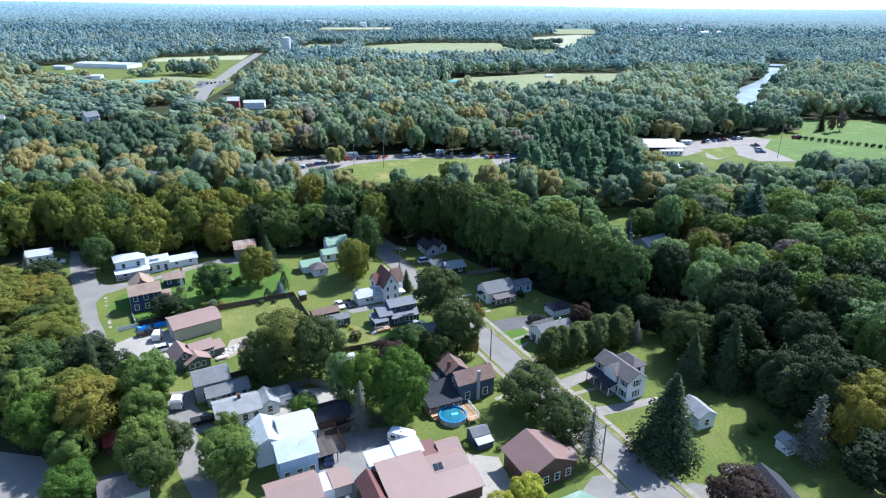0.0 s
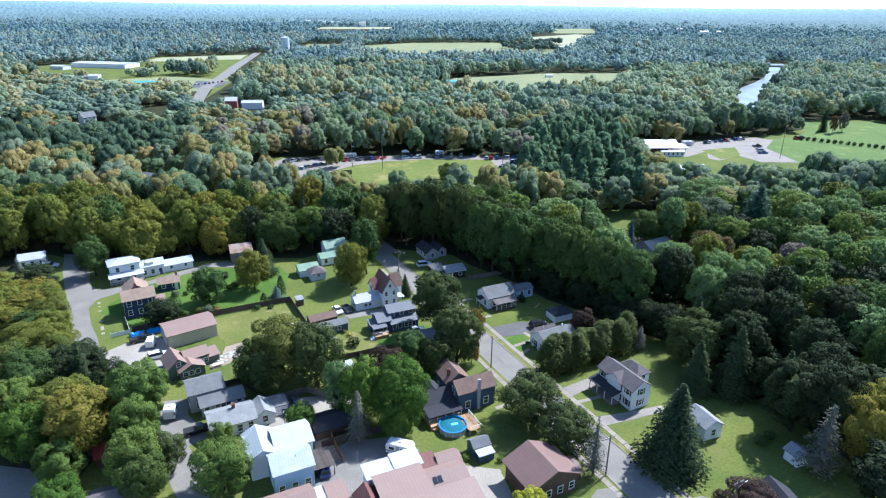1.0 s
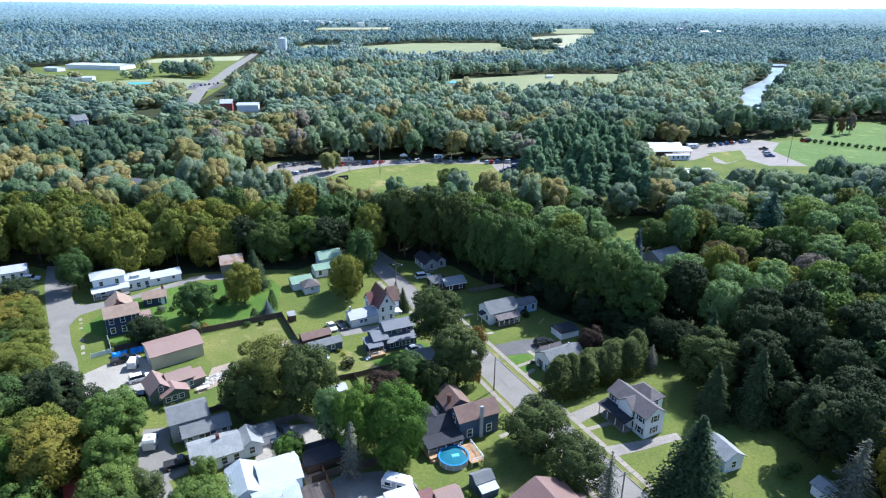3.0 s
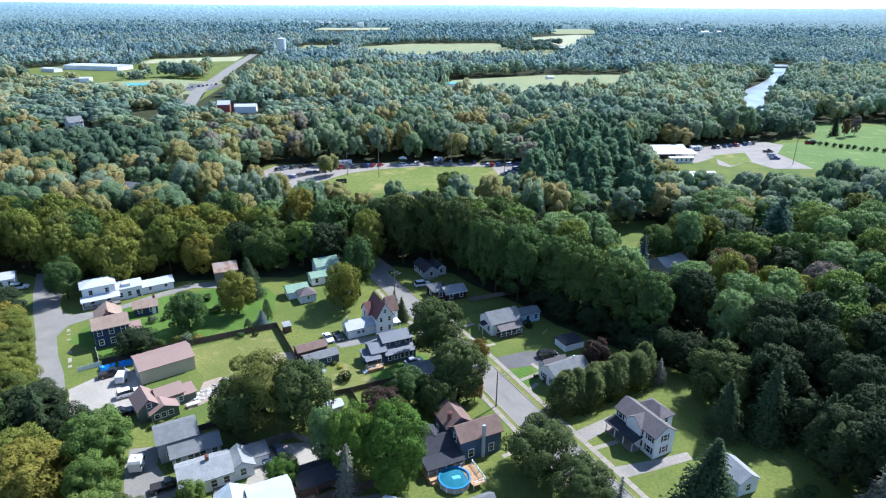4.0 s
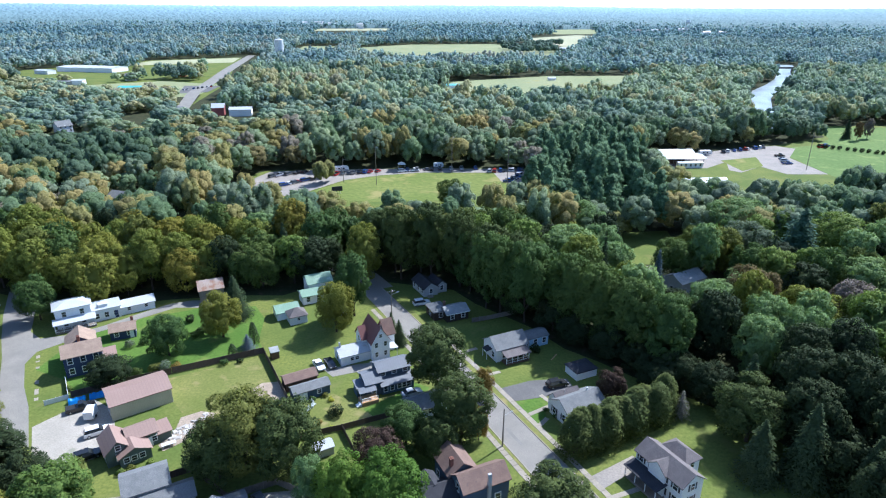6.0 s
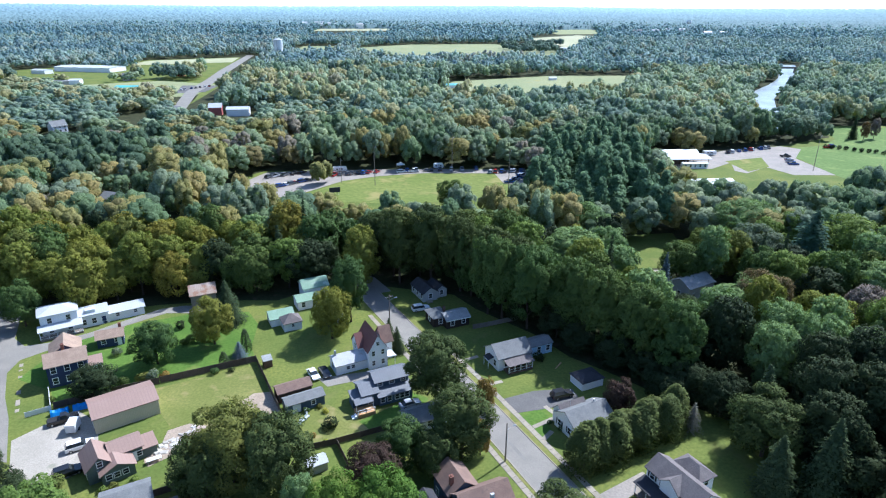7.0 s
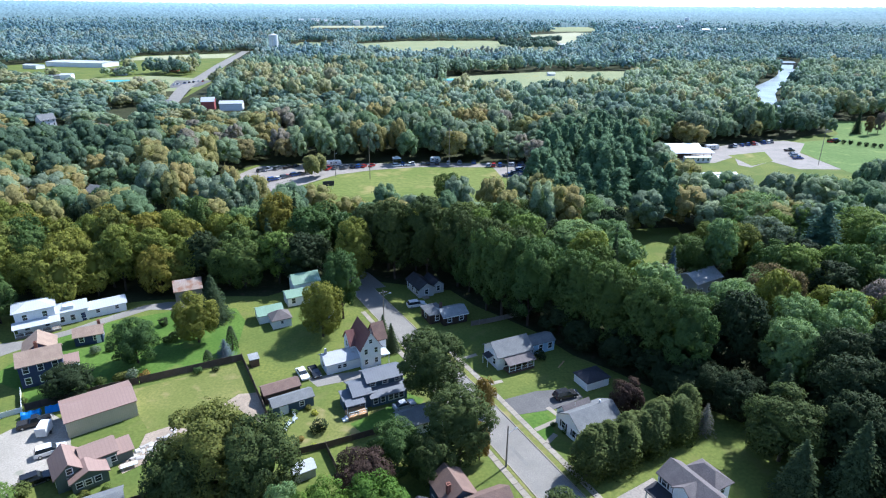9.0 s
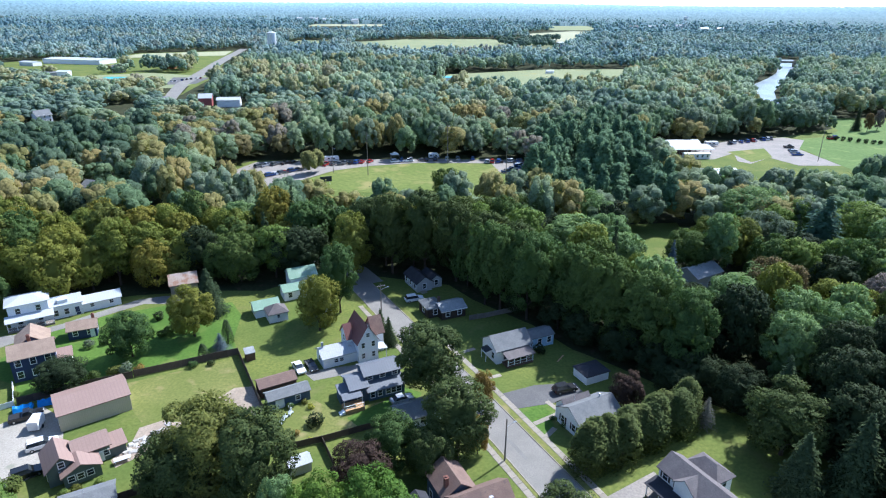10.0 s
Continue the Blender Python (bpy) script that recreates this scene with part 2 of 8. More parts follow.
POOLSIDE = plain("blue_pool_wall", (0.04, 0.22, 0.50), 0.35)
POOLLINER = plain("pool_liner", (0.04, 0.25, 0.34), 0.25)
PLASTIC = plain("white_plastic", (0.78, 0.78, 0.77), 0.4)
PAINTS = [plain("car_paint_" + n, c, 0.25, 0.0, 0.6) for n, c in (("white", (0.78, 0.78, 0.78)), ("black", (0.015, 0.016, 0.018)), ("silver", (0.42, 0.43, 0.45)), ("red", (0.36, 0.025, 0.02)), ("blue", (0.025, 0.07, 0.24)), ("grey", (0.12, 0.125, 0.13)))]


def water(name, colour, rough, scale, strength):
    n = Nodes(name)
    where = n.t.nodes.new("ShaderNodeNewGeometry").outputs["Position"]
    f = n.noise(where, scale, 6.0)
    n.link(n.mix(n.ramp(n.noise(where, scale * 0.15, 3.0), (0.35, (0, 0, 0)), (0.7, (1, 1, 1))), colour, tuple(min(1, x * 1.5 + 0.03) for x in colour)), n.b.inputs["Base Color"])
    n.b.inputs["Roughness"].default_value = rough
    n.b.inputs["IOR"].default_value = 1.33
    n.b.inputs["Specular IOR Level"].default_value = 0.7
    n.bump(f, strength, 0.5)
    return n.m


RIVER = water("river_water", (0.22, 0.26, 0.28), 0.3, 0.22, 1.0)
POOLWATER = water("pool_water", (0.018, 0.12, 0.16), 0.05, 1.2, 0.1)

GREEN = ((0.0, (0.056, 0.098, 0.036)), (0.3, (0.070, 0.112, 0.038)), (0.62, (0.085, 0.118, 0.036)), (0.85, (0.104, 0.124, 0.036)), (1.0, (0.124, 0.130, 0.036)))
LEAF_GREEN = leaves("maple_leaves", GREEN)
LEAF_FRESH = leaves("bright_leaves", ((0.0, (0.104, 0.160, 0.044)), (1.0, (0.138, 0.188, 0.050))), through_light=0.28)
# dark leaves, blackened further to stand in for shade in the eastern wood
LEAF_SHADE_DARK = leaves("shade_dark_leaves", ((0.0, (0.025, 0.038, 0.019)), (1.0, (0.036, 0.051, 0.023))), through_light=0.08, mottle=0.55)
LEAF_DEEP = leaves("deep_green_leaves", ((0.0, (0.052, 0.074, 0.028)), (1.0, (0.066, 0.088, 0.032))), through_light=0.15)
LEAF_GOLD = leaves("turning_leaves", ((0.0, (0.166, 0.172, 0.038)), (0.6, (0.140, 0.168, 0.040)), (1.0, (0.196, 0.172, 0.038))), through_light=0.27)
LEAF_OLIVE = leaves("olive_leaves", ((0.0, (0.092, 0.118, 0.032)), (1.0, (0.120, 0.136, 0.034))), through_light=0.25)
LEAF_VIVID = leaves("vivid_green_leaves", ((0.0, (0.070, 0.130, 0.028)), (1.0, (0.092, 0.152, 0.030))), through_light=0.27)
LEAF_SILVER = leaves("silvery_leaves", ((0.0, (0.105, 0.140, 0.095)), (1.0, (0.120, 0.150, 0.105))))
NEEDLES_PINE = leaves("white_pine_needles", ((0.0, (0.046, 0.088, 0.060)), (1.0, (0.060, 0.105, 0.070))), through_light=0.1)
LEAF_ORANGE = leaves("orange_leaves", ((0.0, (0.24, 0.15, 0.045)), (1.0, (0.20, 0.15, 0.05))))
LEAF_YELLOW = leaves("yellow_leaves", ((0.0, (0.300, 0.338, 0.046)), (1.0, (0.300, 0.300, 0.046))))
LEAF_COPPER = leaves("copper_leaves", ((0.0, (0.050, 0.034, 0.031)), (1.0, (0.062, 0.044, 0.037))), through_light=0.15)
LEAF_CEDAR = leaves("cedar_foliage", ((0.0, (0.062, 0.084, 0.029)), (1.0, (0.080, 0.097, 0.031))), through_light=0.15)
NEEDLES = leaves("spruce_needles", ((0.0, (0.036, 0.056, 0.028)), (1.0, (0.052, 0.072, 0.034))), through_light=0.1)
NEEDLES_BLUE = leaves("blue_needles", ((0.0, (0.073, 0.106, 0.132)), (1.0, (0.098, 0.125, 0.139))), through_light=0.1)
NEEDLES_GREY = leaves("grey_needles", ((0.0, (0.105, 0.115, 0.092)), (1.0, (0.145, 0.148, 0.125))), through_light=0.1)
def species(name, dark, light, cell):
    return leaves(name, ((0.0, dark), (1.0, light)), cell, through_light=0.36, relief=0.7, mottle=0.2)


# kinds of tree in the woods, with their share: dark oak, maple, ash, turning maple, poplar, russet oak, thin grey crowns
KINDS = ("oak", "maple", "ash", "turning_maple", "poplar", "russet_oak", "grey_alder")
SHARE_WEST, SHARE_EAST = (0.20, 0.20, 0.13, 0.30, 0.12, 0.020, 0.030), (0.07, 0.25, 0.33, 0.11, 0.23, 0.0, 0.01)
# near woods: blue and brightness raised to stand in for thin haze
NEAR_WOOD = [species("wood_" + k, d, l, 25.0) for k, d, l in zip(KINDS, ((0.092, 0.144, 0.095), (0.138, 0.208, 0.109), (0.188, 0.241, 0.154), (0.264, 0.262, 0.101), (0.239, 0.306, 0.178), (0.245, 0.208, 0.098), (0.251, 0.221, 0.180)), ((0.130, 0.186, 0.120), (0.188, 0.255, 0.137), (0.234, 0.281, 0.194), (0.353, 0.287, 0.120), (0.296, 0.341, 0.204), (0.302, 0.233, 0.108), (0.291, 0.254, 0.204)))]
# haze painted into these leaf colours, bluer and paler with distance
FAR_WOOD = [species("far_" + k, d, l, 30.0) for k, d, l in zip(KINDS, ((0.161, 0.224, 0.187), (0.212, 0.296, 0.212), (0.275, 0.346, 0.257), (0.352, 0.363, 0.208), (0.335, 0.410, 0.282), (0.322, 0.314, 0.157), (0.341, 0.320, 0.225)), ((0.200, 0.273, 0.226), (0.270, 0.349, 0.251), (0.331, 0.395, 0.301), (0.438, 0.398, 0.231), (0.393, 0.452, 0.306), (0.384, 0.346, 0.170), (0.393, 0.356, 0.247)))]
HAZE_BLUE_WOOD = [species("pale_" + k, d, l, 40.0) for k, d, l in zip(KINDS, ((0.145, 0.240, 0.308), (0.178, 0.291, 0.355), (0.210, 0.323, 0.383), (0.232, 0.331, 0.357), (0.240, 0.358, 0.406), (0.221, 0.325, 0.273), (0.251, 0.311, 0.315)), ((0.172, 0.278, 0.349), (0.210, 0.323, 0.393), (0.240, 0.356, 0.425), (0.264, 0.351, 0.382), (0.276, 0.387, 0.434), (0.251, 0.341, 0.288), (0.279, 0.325, 0.332)))]
DISTANT_WOOD = [species("hazy_" + k, d, l, 40.0) for k, d, l in zip(KINDS, ((0.160, 0.242, 0.290), (0.205, 0.308, 0.331), (0.254, 0.352, 0.379), (0.296, 0.367, 0.343), (0.302, 0.406, 0.406), (0.288, 0.334, 0.249), (0.312, 0.331, 0.320)), ((0.193, 0.287, 0.339), (0.252, 0.353, 0.379), (0.301, 0.395, 0.431), (0.355, 0.395, 0.372), (0.353, 0.443, 0.439), (0.336, 0.363, 0.266), (0.354, 0.360, 0.345)))]
PINEWOOD = leaves("pinewood_needles", ((0.0, (0.078, 0.138, 0.080)), (1.0, (0.108, 0.176, 0.096))), 6.0, 0.12, relief=0.6)
LEAF_PALE = leaves("pale_locust_leaves", ((0.0, (0.125, 0.195, 0.088)), (1.0, (0.160, 0.230, 0.096))), through_light=0.28)
LEAF_BARE = leaves("thin_grey_twigs", ((0.0, (0.15, 0.13, 0.12)), (1.0, (0.18, 0.155, 0.14))), through_light=0.1)
LEAF_RUST = leaves("russet_leaves", ((0.0, (0.15, 0.10, 0.055)), (1.0, (0.13, 0.105, 0.055))))


# ---- building helpers ----
class Shape:
    """Vertices and faces in the making."""

    def __init__(self):
        self.v, self.f = [], []

    def face(self, *pts):
        k = len(self.v)
        self.v += [tuple(p) for p in pts]
        self.f.append(tuple(range(k, k + len(pts))))
        return self

    def hull(self, lower, upper):
        """A closed prism between two rings of the same length."""
        k, n = len(self.v), len(lower)
        self.v += [tuple(p) for p in lower] + [tuple(p) for p in upper]
        self.f.append(tuple(range(k + n - 1, k - 1, -1)))
        self.f.append(tuple(range(k + n, k + 2 * n)))
        for i in range(n):
            j = (i + 1) % n
            self.f.append((k + i, k + j, k + n + j, k + n + i))
        return self

    def box(self, x0, y0, z0, x1, y1, z1):
        a = [(x0, y0), (x1, y0), (x1, y1), (x0, y1)]
        return self.hull([(x, y, z0) for x, y in a], [(x, y, z1) for x, y in a])

    def tube(self, x, y, z0, z1, r0, r1, n=10):
        ring = [(math.cos(i * math.tau / n), math.sin(i * math.tau / n)) for i in range(n)]
        return self.hull([(x + r0 * c, y + r0 * s, z0) for c, s in ring], [(x + r1 * c, y + r1 * s, z1) for c, s in ring])

    def limb(self, a, b, r0, r1, n=6):
        a, b = Vector(a), Vector(b)
        q = (b - a).to_track_quat("Z", "Y")
        ring = [Vector((math.cos(i * math.tau / n), math.sin(i * math.tau / n), 0)) for i in range(n)]
        return self.hull([a + q @ (p * r0) for p in ring], [b + q @ (p * r1) for p in ring])

    def mesh(self, name, material):
        me = bpy.data.meshes.new(name)
        me.from_pydata(self.v, [], self.f)
        me.materials.append(material)
        me.update()
        return me


def part(name, shape, material, parent, label="", m=None):
    data = shape.mesh(name, material) if isinstance(shape, Shape) else shape
    ob = new(name, data)
    ob.parent = parent
    if m is not None:
        ob.matrix_basis = m
    if label:
        ob["label"] = label
    return ob


def thing(name, label, category, m, group="", kind=""):
    ob = new(name)
    ob.empty_display_size = 0.5
    ob.matrix_basis = m
    return tagged(ob, label, category, group, kind)


def array_mesh(name, co, faces, material, normals=None):
    """A mesh from arrays: co is n x 3, faces is m x 3 or m x 4; normals, if given, one a vertex."""
    me = bpy.data.meshes.new(name)
    me.vertices.add(len(co))
    me.vertices.foreach_set("co", np.ascontiguousarray(co, dtype=np.float32).ravel())
    k = faces.shape[1]
    me.loops.add(faces.size)
    me.loops.foreach_set("vertex_index", np.ascontiguousarray(faces, dtype=np.int32).ravel())
    me.polygons.add(len(faces))
    me.polygons.foreach_set("loop_start", np.arange(0, faces.size, k, dtype=np.int32))
    me.polygons.foreach_set("use_smooth", np.ones(len(faces), dtype=bool))
    me.materials.append(material)
    me.update(calc_edges=True)
    if normals is not None:
        a = me.attributes.new("custom_normal", "FLOAT_VECTOR", "POINT")
        a.data.foreach_set("vector", np.ascontiguousarray(normals, dtype=np.float32).ravel())
        me.update()
    return me


def sheet(name, pts, z, material, label, category, thick=0.0):
    """A flat area with a given outline; its edge goes down to the ground."""
    s = Shape()
    s.hull([(x, y, z - max(thick, 0.03)) for x, y in pts], [(x, y, z) for x, y in pts])
    return tagged(new(name, s.mesh(name, material)), label, category, kind="structure")


def strip(a, b, left, right):
    """The four corners of a strip along the line a-b, from left to right of it."""
    a, b = Vector(a), Vector(b)
    d = (b - a).normalized()
    n = Vector((d.y, -d.x))
    return [tuple(p) for p in (a + n * left, a + n * right, b + n * right, b + n * left)]


UX, UY = math.cos(radians(27)), math.sin(radians(27))


def town(u, v, ox=14.7, oy=148.8):
    """From metres across (u) and along (v) the main street to the world."""
    return (ox + u * UX - v * UY, oy + u * UY + v * UX)


# ---- ground ----
def ground():
    rings = [0, 60, 120, 180, 240, 300, 400, 520, 700, 950, 1300, 1800, 2500, 3400, 4990]
    n = 72
    co, fs = [(0, 150, 0)], []
    for r in rings[1:]:
        for i in range(n):
            co.append((r * math.cos(i * math.tau / n), 150 + r * math.sin(i * math.tau / n) if r < 4000 else r * math.sin(i * math.tau / n), 0))
    for i in range(n):
        fs.append((0, 1 + i, 1 + (i + 1) % n))
    for k in range(len(rings) - 2):
        for i in range(n):
            a, b = 1 + k * n + i, 1 + k * n + (i + 1) % n
            fs.append((a, a + n, b + n, b))
    me = bpy.data.meshes.new("ground")
    me.from_pydata(co, [], fs)
    me.materials.append(FLOOR)
    return tagged(new("ground", me), "dark forest floor and rough grass under the whole country", "ground", kind="structure")


ground()

# the main street: kerb to kerb 7.4 m, narrower beyond its slight bend
STREET_A, STREET_B, STREET_C = Vector((54.0, 57.0)), Vector((5.3, 154.3)), Vector((-20.4, 202.3))


def along(t, off):
    """A point of the main street: t metres from its near end, off metres to the right of its middle."""
    d1, d2 = (STREET_B - STREET_A), (STREET_C - STREET_B)
    l1 = d1.length
    d = d1.normalized() if t <= l1 else d2.normalized()
    p = STREET_A + d * t if t <= l1 else STREET_B + d * (t - l1)
    q = p + Vector((d.y, -d.x)) * off
    return (q.x, q.y)


S_LEN = (STREET_B - STREET_A).length + (STREET_C - STREET_B).length
S_MID = (STREET_B - STREET_A).length
sheet("road", [along(0, -3.8), along(0, 3.8), along(S_MID, 3.3), along(S_LEN, 3.0), along(S_LEN, -3.0), along(S_MID, -3.3)], 0.03, ASPHALT, "worn pale grey asphalt village street", "road")
for side, nm in ((-1, "kerb_west"), (1, "kerb_east")):
    s = Shape()
    for t0, t1, w0, w1 in ((0, S_MID, 3.8, 3.3), (S_MID, S_LEN, 3.3, 3.0)):
        a, b, c, d = along(t0, side * w0), along(t0, side * (w0 + 0.18)), along(t1, side * (w1 + 0.18)), along(t1, side * w1)
        s.hull([(*p, 0.0) for p in (a, b, c, d)], [(*p, 0.14) for p in (a, b, c, d)])
    tagged(new(nm, s.mesh("kerb", CONCRETE)), "pale concrete kerb along the street", "kerb", kind="structure")


# ---- houses ----
def ring_box(s, w, h, t, d):
    s.box(-w / 2 - t, -d, -h / 2 - t, w / 2 + t, 0, -h / 2)
    s.box(-w / 2 - t, -d, h / 2, w / 2 + t, 0, h / 2 + t)
    s.box(-w / 2 - t, -d, -h / 2, -w / 2, 0, h / 2)
    s.box(w / 2, -d, -h / 2, w / 2 + t, 0, h / 2)
    s.box(-w / 2, -d * 0.7, -0.03, w / 2, 0, 0.03)
    return s


MESHES = {}


def window(parent, m, w=0.95, h=1.45, shutters=False, trim=None):
    trim = trim or TRIM
    key = (w, h, trim.name)
    if key not in MESHES:
        MESHES[key] = (ring_box(Shape(), w, h, 0.13, 0.08).mesh("window_frame", trim), Shape().box(-w / 2, -0.03, -h / 2, w / 2, 0.0, h / 2).mesh("pane", GLASS),
                       Shape().box(0, -0.05, -h / 2, 0.36, 0, h / 2).mesh("shutter", DARKSHINGLE))
    f, p, sh = MESHES[key]
    win = part("window", f, trim, parent, "white-framed sash window", m)
    part("pane", p, GLASS, win)
    if shutters:
        part("shutter", sh, DARKSHINGLE, win, "dark louvred shutter", pose(w / 2 + 0.14, 0, 0))
        part("shutter", sh, DARKSHINGLE, win, "dark louvred shutter", pose(-w / 2 - 0.5, 0, 0))
    return win


def door(parent, m, material=None, w=0.95, h=2.05, label="panelled entrance door"):
    material = material or TRIM
    s = Shape().box(-w / 2, -0.05, 0, w / 2, 0, h)
    for x0, x1 in ((-w * 0.4, -0.05 * w), (0.05 * w, w * 0.4)):
        for z0, z1 in ((0.2, h * 0.45), (h * 0.52, h * 0.92)):
            s.box(x0, -0.075, z0, x1, -0.05, z1)
    return part("door", s, material, parent, label, m)


FACES = {"f": (0, lambda b, k: (b[0] + b[2] * k, b[1])), "r": (90, lambda b, k: (b[0] + b[2], b[1] + b[3] * k)),
         "b": (180, lambda b, k: (b[0] + b[2] * (1 - k), b[1] + b[3])), "l": (-90, lambda b, k: (b[0], b[1] + b[3] * (1 - k)))}


def block(home, b, wall, roof, axis="u", kind="gable", wins="", over=0.35, shutters=False, z0=0.0, wall_label="", roof_label="", w=0.95, h=1.4):
    """A part of a house: b is (u, v, length, depth, wall height, roof rise). wins: 'f3x2' is three columns and two storeys on the front."""
    u, v, lu, lv, hw, rise = b
    hw += z0
    s = Shape()
    if kind == "gable" and axis == "u":
        prof = [(v, z0), (v + lv, z0), (v + lv, hw), (v + lv / 2, hw + rise), (v, hw)]
        s.hull([(u, y, z) for y, z in prof], [(u + lu, y, z) for y, z in prof])
    elif kind == "gable":
        prof = [(u, z0), (u + lu, z0), (u + lu, hw), (u + lu / 2, hw + rise), (u, hw)]
        s.hull([(x, v, z) for x, z in prof], [(x, v + lv, z) for x, z in prof])
    elif kind == "shed":
        prof = [(v, z0), (v + lv, z0), (v + lv, hw + rise), (v, hw)]
        s.hull([(u, y, z) for y, z in prof], [(u + lu, y, z) for y, z in prof])
    else:
        s.box(u, v, z0, u + lu, v + lv, hw)
    part("wall", s, wall, home, wall_label)
    t, o = 0.16, over
    r = Shape()
    if kind == "gable":
        half = (lv if axis == "u" else lu) / 2
        k = rise / half
        for sg in (-1, 1):
            pr = [(sg * (half + o), hw - o * k + 0.03), (0, hw + rise + 0.03), (0, hw + rise + 0.03 + t), (sg * (half + o), hw - o * k + 0.03 + t)]
            if axis == "u":
                r.hull([(u - o, v + half + a, z) for a, z in pr], [(u + lu + o, v + half + a, z) for a, z in pr])
            else:
                r.hull([(u + half + a, v - o, z) for a, z in pr], [(u + half + a, v + lv + o, z) for a, z in pr])
    elif kind == "shed":
        k = rise / lv
        pr = [(v - o, hw - o * k + 0.03), (v + lv + o, hw + rise + o * k + 0.03), (v + lv + o, hw + rise + o * k + 0.03 + t), (v - o, hw - o * k + 0.03 + t)]
        r.hull([(u - o, y, z) for y, z in pr], [(u + lu + o, y, z) for y, z in pr])
    elif kind == "hip":
        q = min(lu, lv) / 2 * 0.92
        low = [(u - o, v - o), (u + lu + o, v - o), (u + lu + o, v + lv + o), (u - o, v + lv + o)]
        top = [(u + q, v + q), (u + lu - q, v + q), (u + lu - q, v + lv - q), (u + q, v + lv - q)]
        r.hull([(x, y, hw + 0.02) for x, y in low], [(x, y, hw + t) for x, y in low])
        r.hull([(x, y, hw + t + 0.004) for x, y in low], [(x, y, hw + rise + t) for x, y in top])
    roof_ob = part("roof", r, roof, home, roof_label)
    for w_ in wins.split():
        a, cols, rows = w_[0], int(w_[1]), int(w_[3])
        turn, at = FACES[a]
        for row in range(rows):
            for c in range(cols):
                x, y = at(b, (c + 0.5) / cols)
                n = Vector((math.sin(radians(turn)), -math.cos(radians(turn)))) * 0.005
                window(home, pose(x + n.x, y + n.y, z0 + 1.55 + 2.6 * row, 0, 0, turn), w, h, shutters)
    return roof_ob


def porch(home, b, roof, posts=4, z=2.5, rise=0.7, floor_mat=None):
    """An open porch: floor, posts and a lean-to roof that falls to the front; b is (u, v, length, depth)."""
    u, v, lu, lv = b
    part("porch_floor", Shape().box(u, v, 0, u + lu, v + lv - 0.01, 0.45), floor_mat or GREYWOOD, home)
    for i in range(posts):
        x = u + 0.1 + (lu - 0.2) * i / max(1, posts - 1)
        part("post", Shape().box(x - 0.07, v + 0.05, 0.45, x + 0.07, v + 0.19, z), TRIM, home)
    part("rail", Shape().box(u + 0.1, v + 0.1, 1.25, u + lu - 0.1, v + 0.16, 1.32).box(u + 0.1, v + 0.1, 0.6, u + lu - 0.1, v + 0.16, 0.66), TRIM, home)
    pr = [(v - 0.3, z), (v + lv - 0.02, z + rise), (v + lv - 0.02, z + rise + 0.14), (v - 0.3, z + 0.14)]
    part("porch_roof", Shape().hull([(u - 0.25, y, k) for y, k in pr], [(u + lu + 0.25, y, k) for y, k in pr]), roof, home)


def chimney(home, x, y, z0, z1, material=None):
    s = Shape().box(x - 0.3, y - 0.3, z0, x + 0.3, y + 0.3, z1).box(x - 0.37, y - 0.37, z1, x + 0.37, y + 0.37, z1 + 0.12).box(x - 0.15, y - 0.15, z1 + 0.12, x + 0.15, y + 0.15, z1 + 0.3)
    part("chimney", s, material or BRICK, home, "brick chimney")


def vent(home, x, y, z):
    part("vent_pipe", Shape().tube(x, y, z - 0.4, z + 0.5, 0.06, 0.06, 8), STEEL, home)


# the navy house and its cottage
h = thing("navy_house", "two-storey navy clapboard house with a tan shingle roof", "house", pose(-84.6, 154.4, 0, 0, 0, 30))
block(h, (0, 0, 7.8, 5.6, 5.2, 1.8), NAVY, TANSHINGLE, "u", wins="f3x2 l2x2 r1x2", roof_label="tan shingle roof")
block(h, (0.8, 5.61, 6.0, 6.0, 4.9, 2.1), NAVY, TANSHINGLE, "v", wins="l2x1 r1x1")
block(h, (7.81, 2.0, 2.6, 3.0, 2.3, 0.5), WHITE, MAUVE, "u", "shed")
chimney(h, 3.6, 4.2, 5.6, 7.9)
h = thing("navy_cottage", "small navy cottage with an orange-brown roof", "cottage", pose(-82.9, 171.3, 0, 0, 0, 24))
block(h, (0, 0, 5.8, 4.2, 2.4, 1.2), NAVY, TANSHINGLE, "u", wins="f2x1 r1x1", w=0.9, h=1.1)
door(h, pose(4.9, -0.012, 0.1), TRIM)
chimney(h, 5.2, 2.9, 3.0, 4.4)

# the long white house
h = thing("white_farmhouse", "long white clapboard farmhouse with white metal roofs", "house", pose(-98.0, 174.6, 0, 0, 0, 32))
block(h, (0, 2.4, 8.2, 6.0, 5.6, 0.9), WHITE, WHITEMETAL, "u", "hip", wins="f2x2 r1x2 l2x2", over=0.5, roof_label="low white metal roof")
porch(h, (-0.6, 0, 9.4, 2.4), WHITEMETAL, 6)
block(h, (8.21, 2.6, 6.8, 5.0, 3.4, 1.3), WHITE, WHITEMETAL, "u", wins="f3x1")
block(h, (15.02, 3.2, 8.6, 4.6, 2.3, 1.1), WHITE, WHITEMETAL, "u", wins="f2x1", w=0.8, h=0.9)
part("dormer", Shape().box(10.0, 2.9, 3.6, 12.2, 4.6, 4.6), WHITE, h)
door(h, pose(14.0, 2.59, 0.1), NAVY)

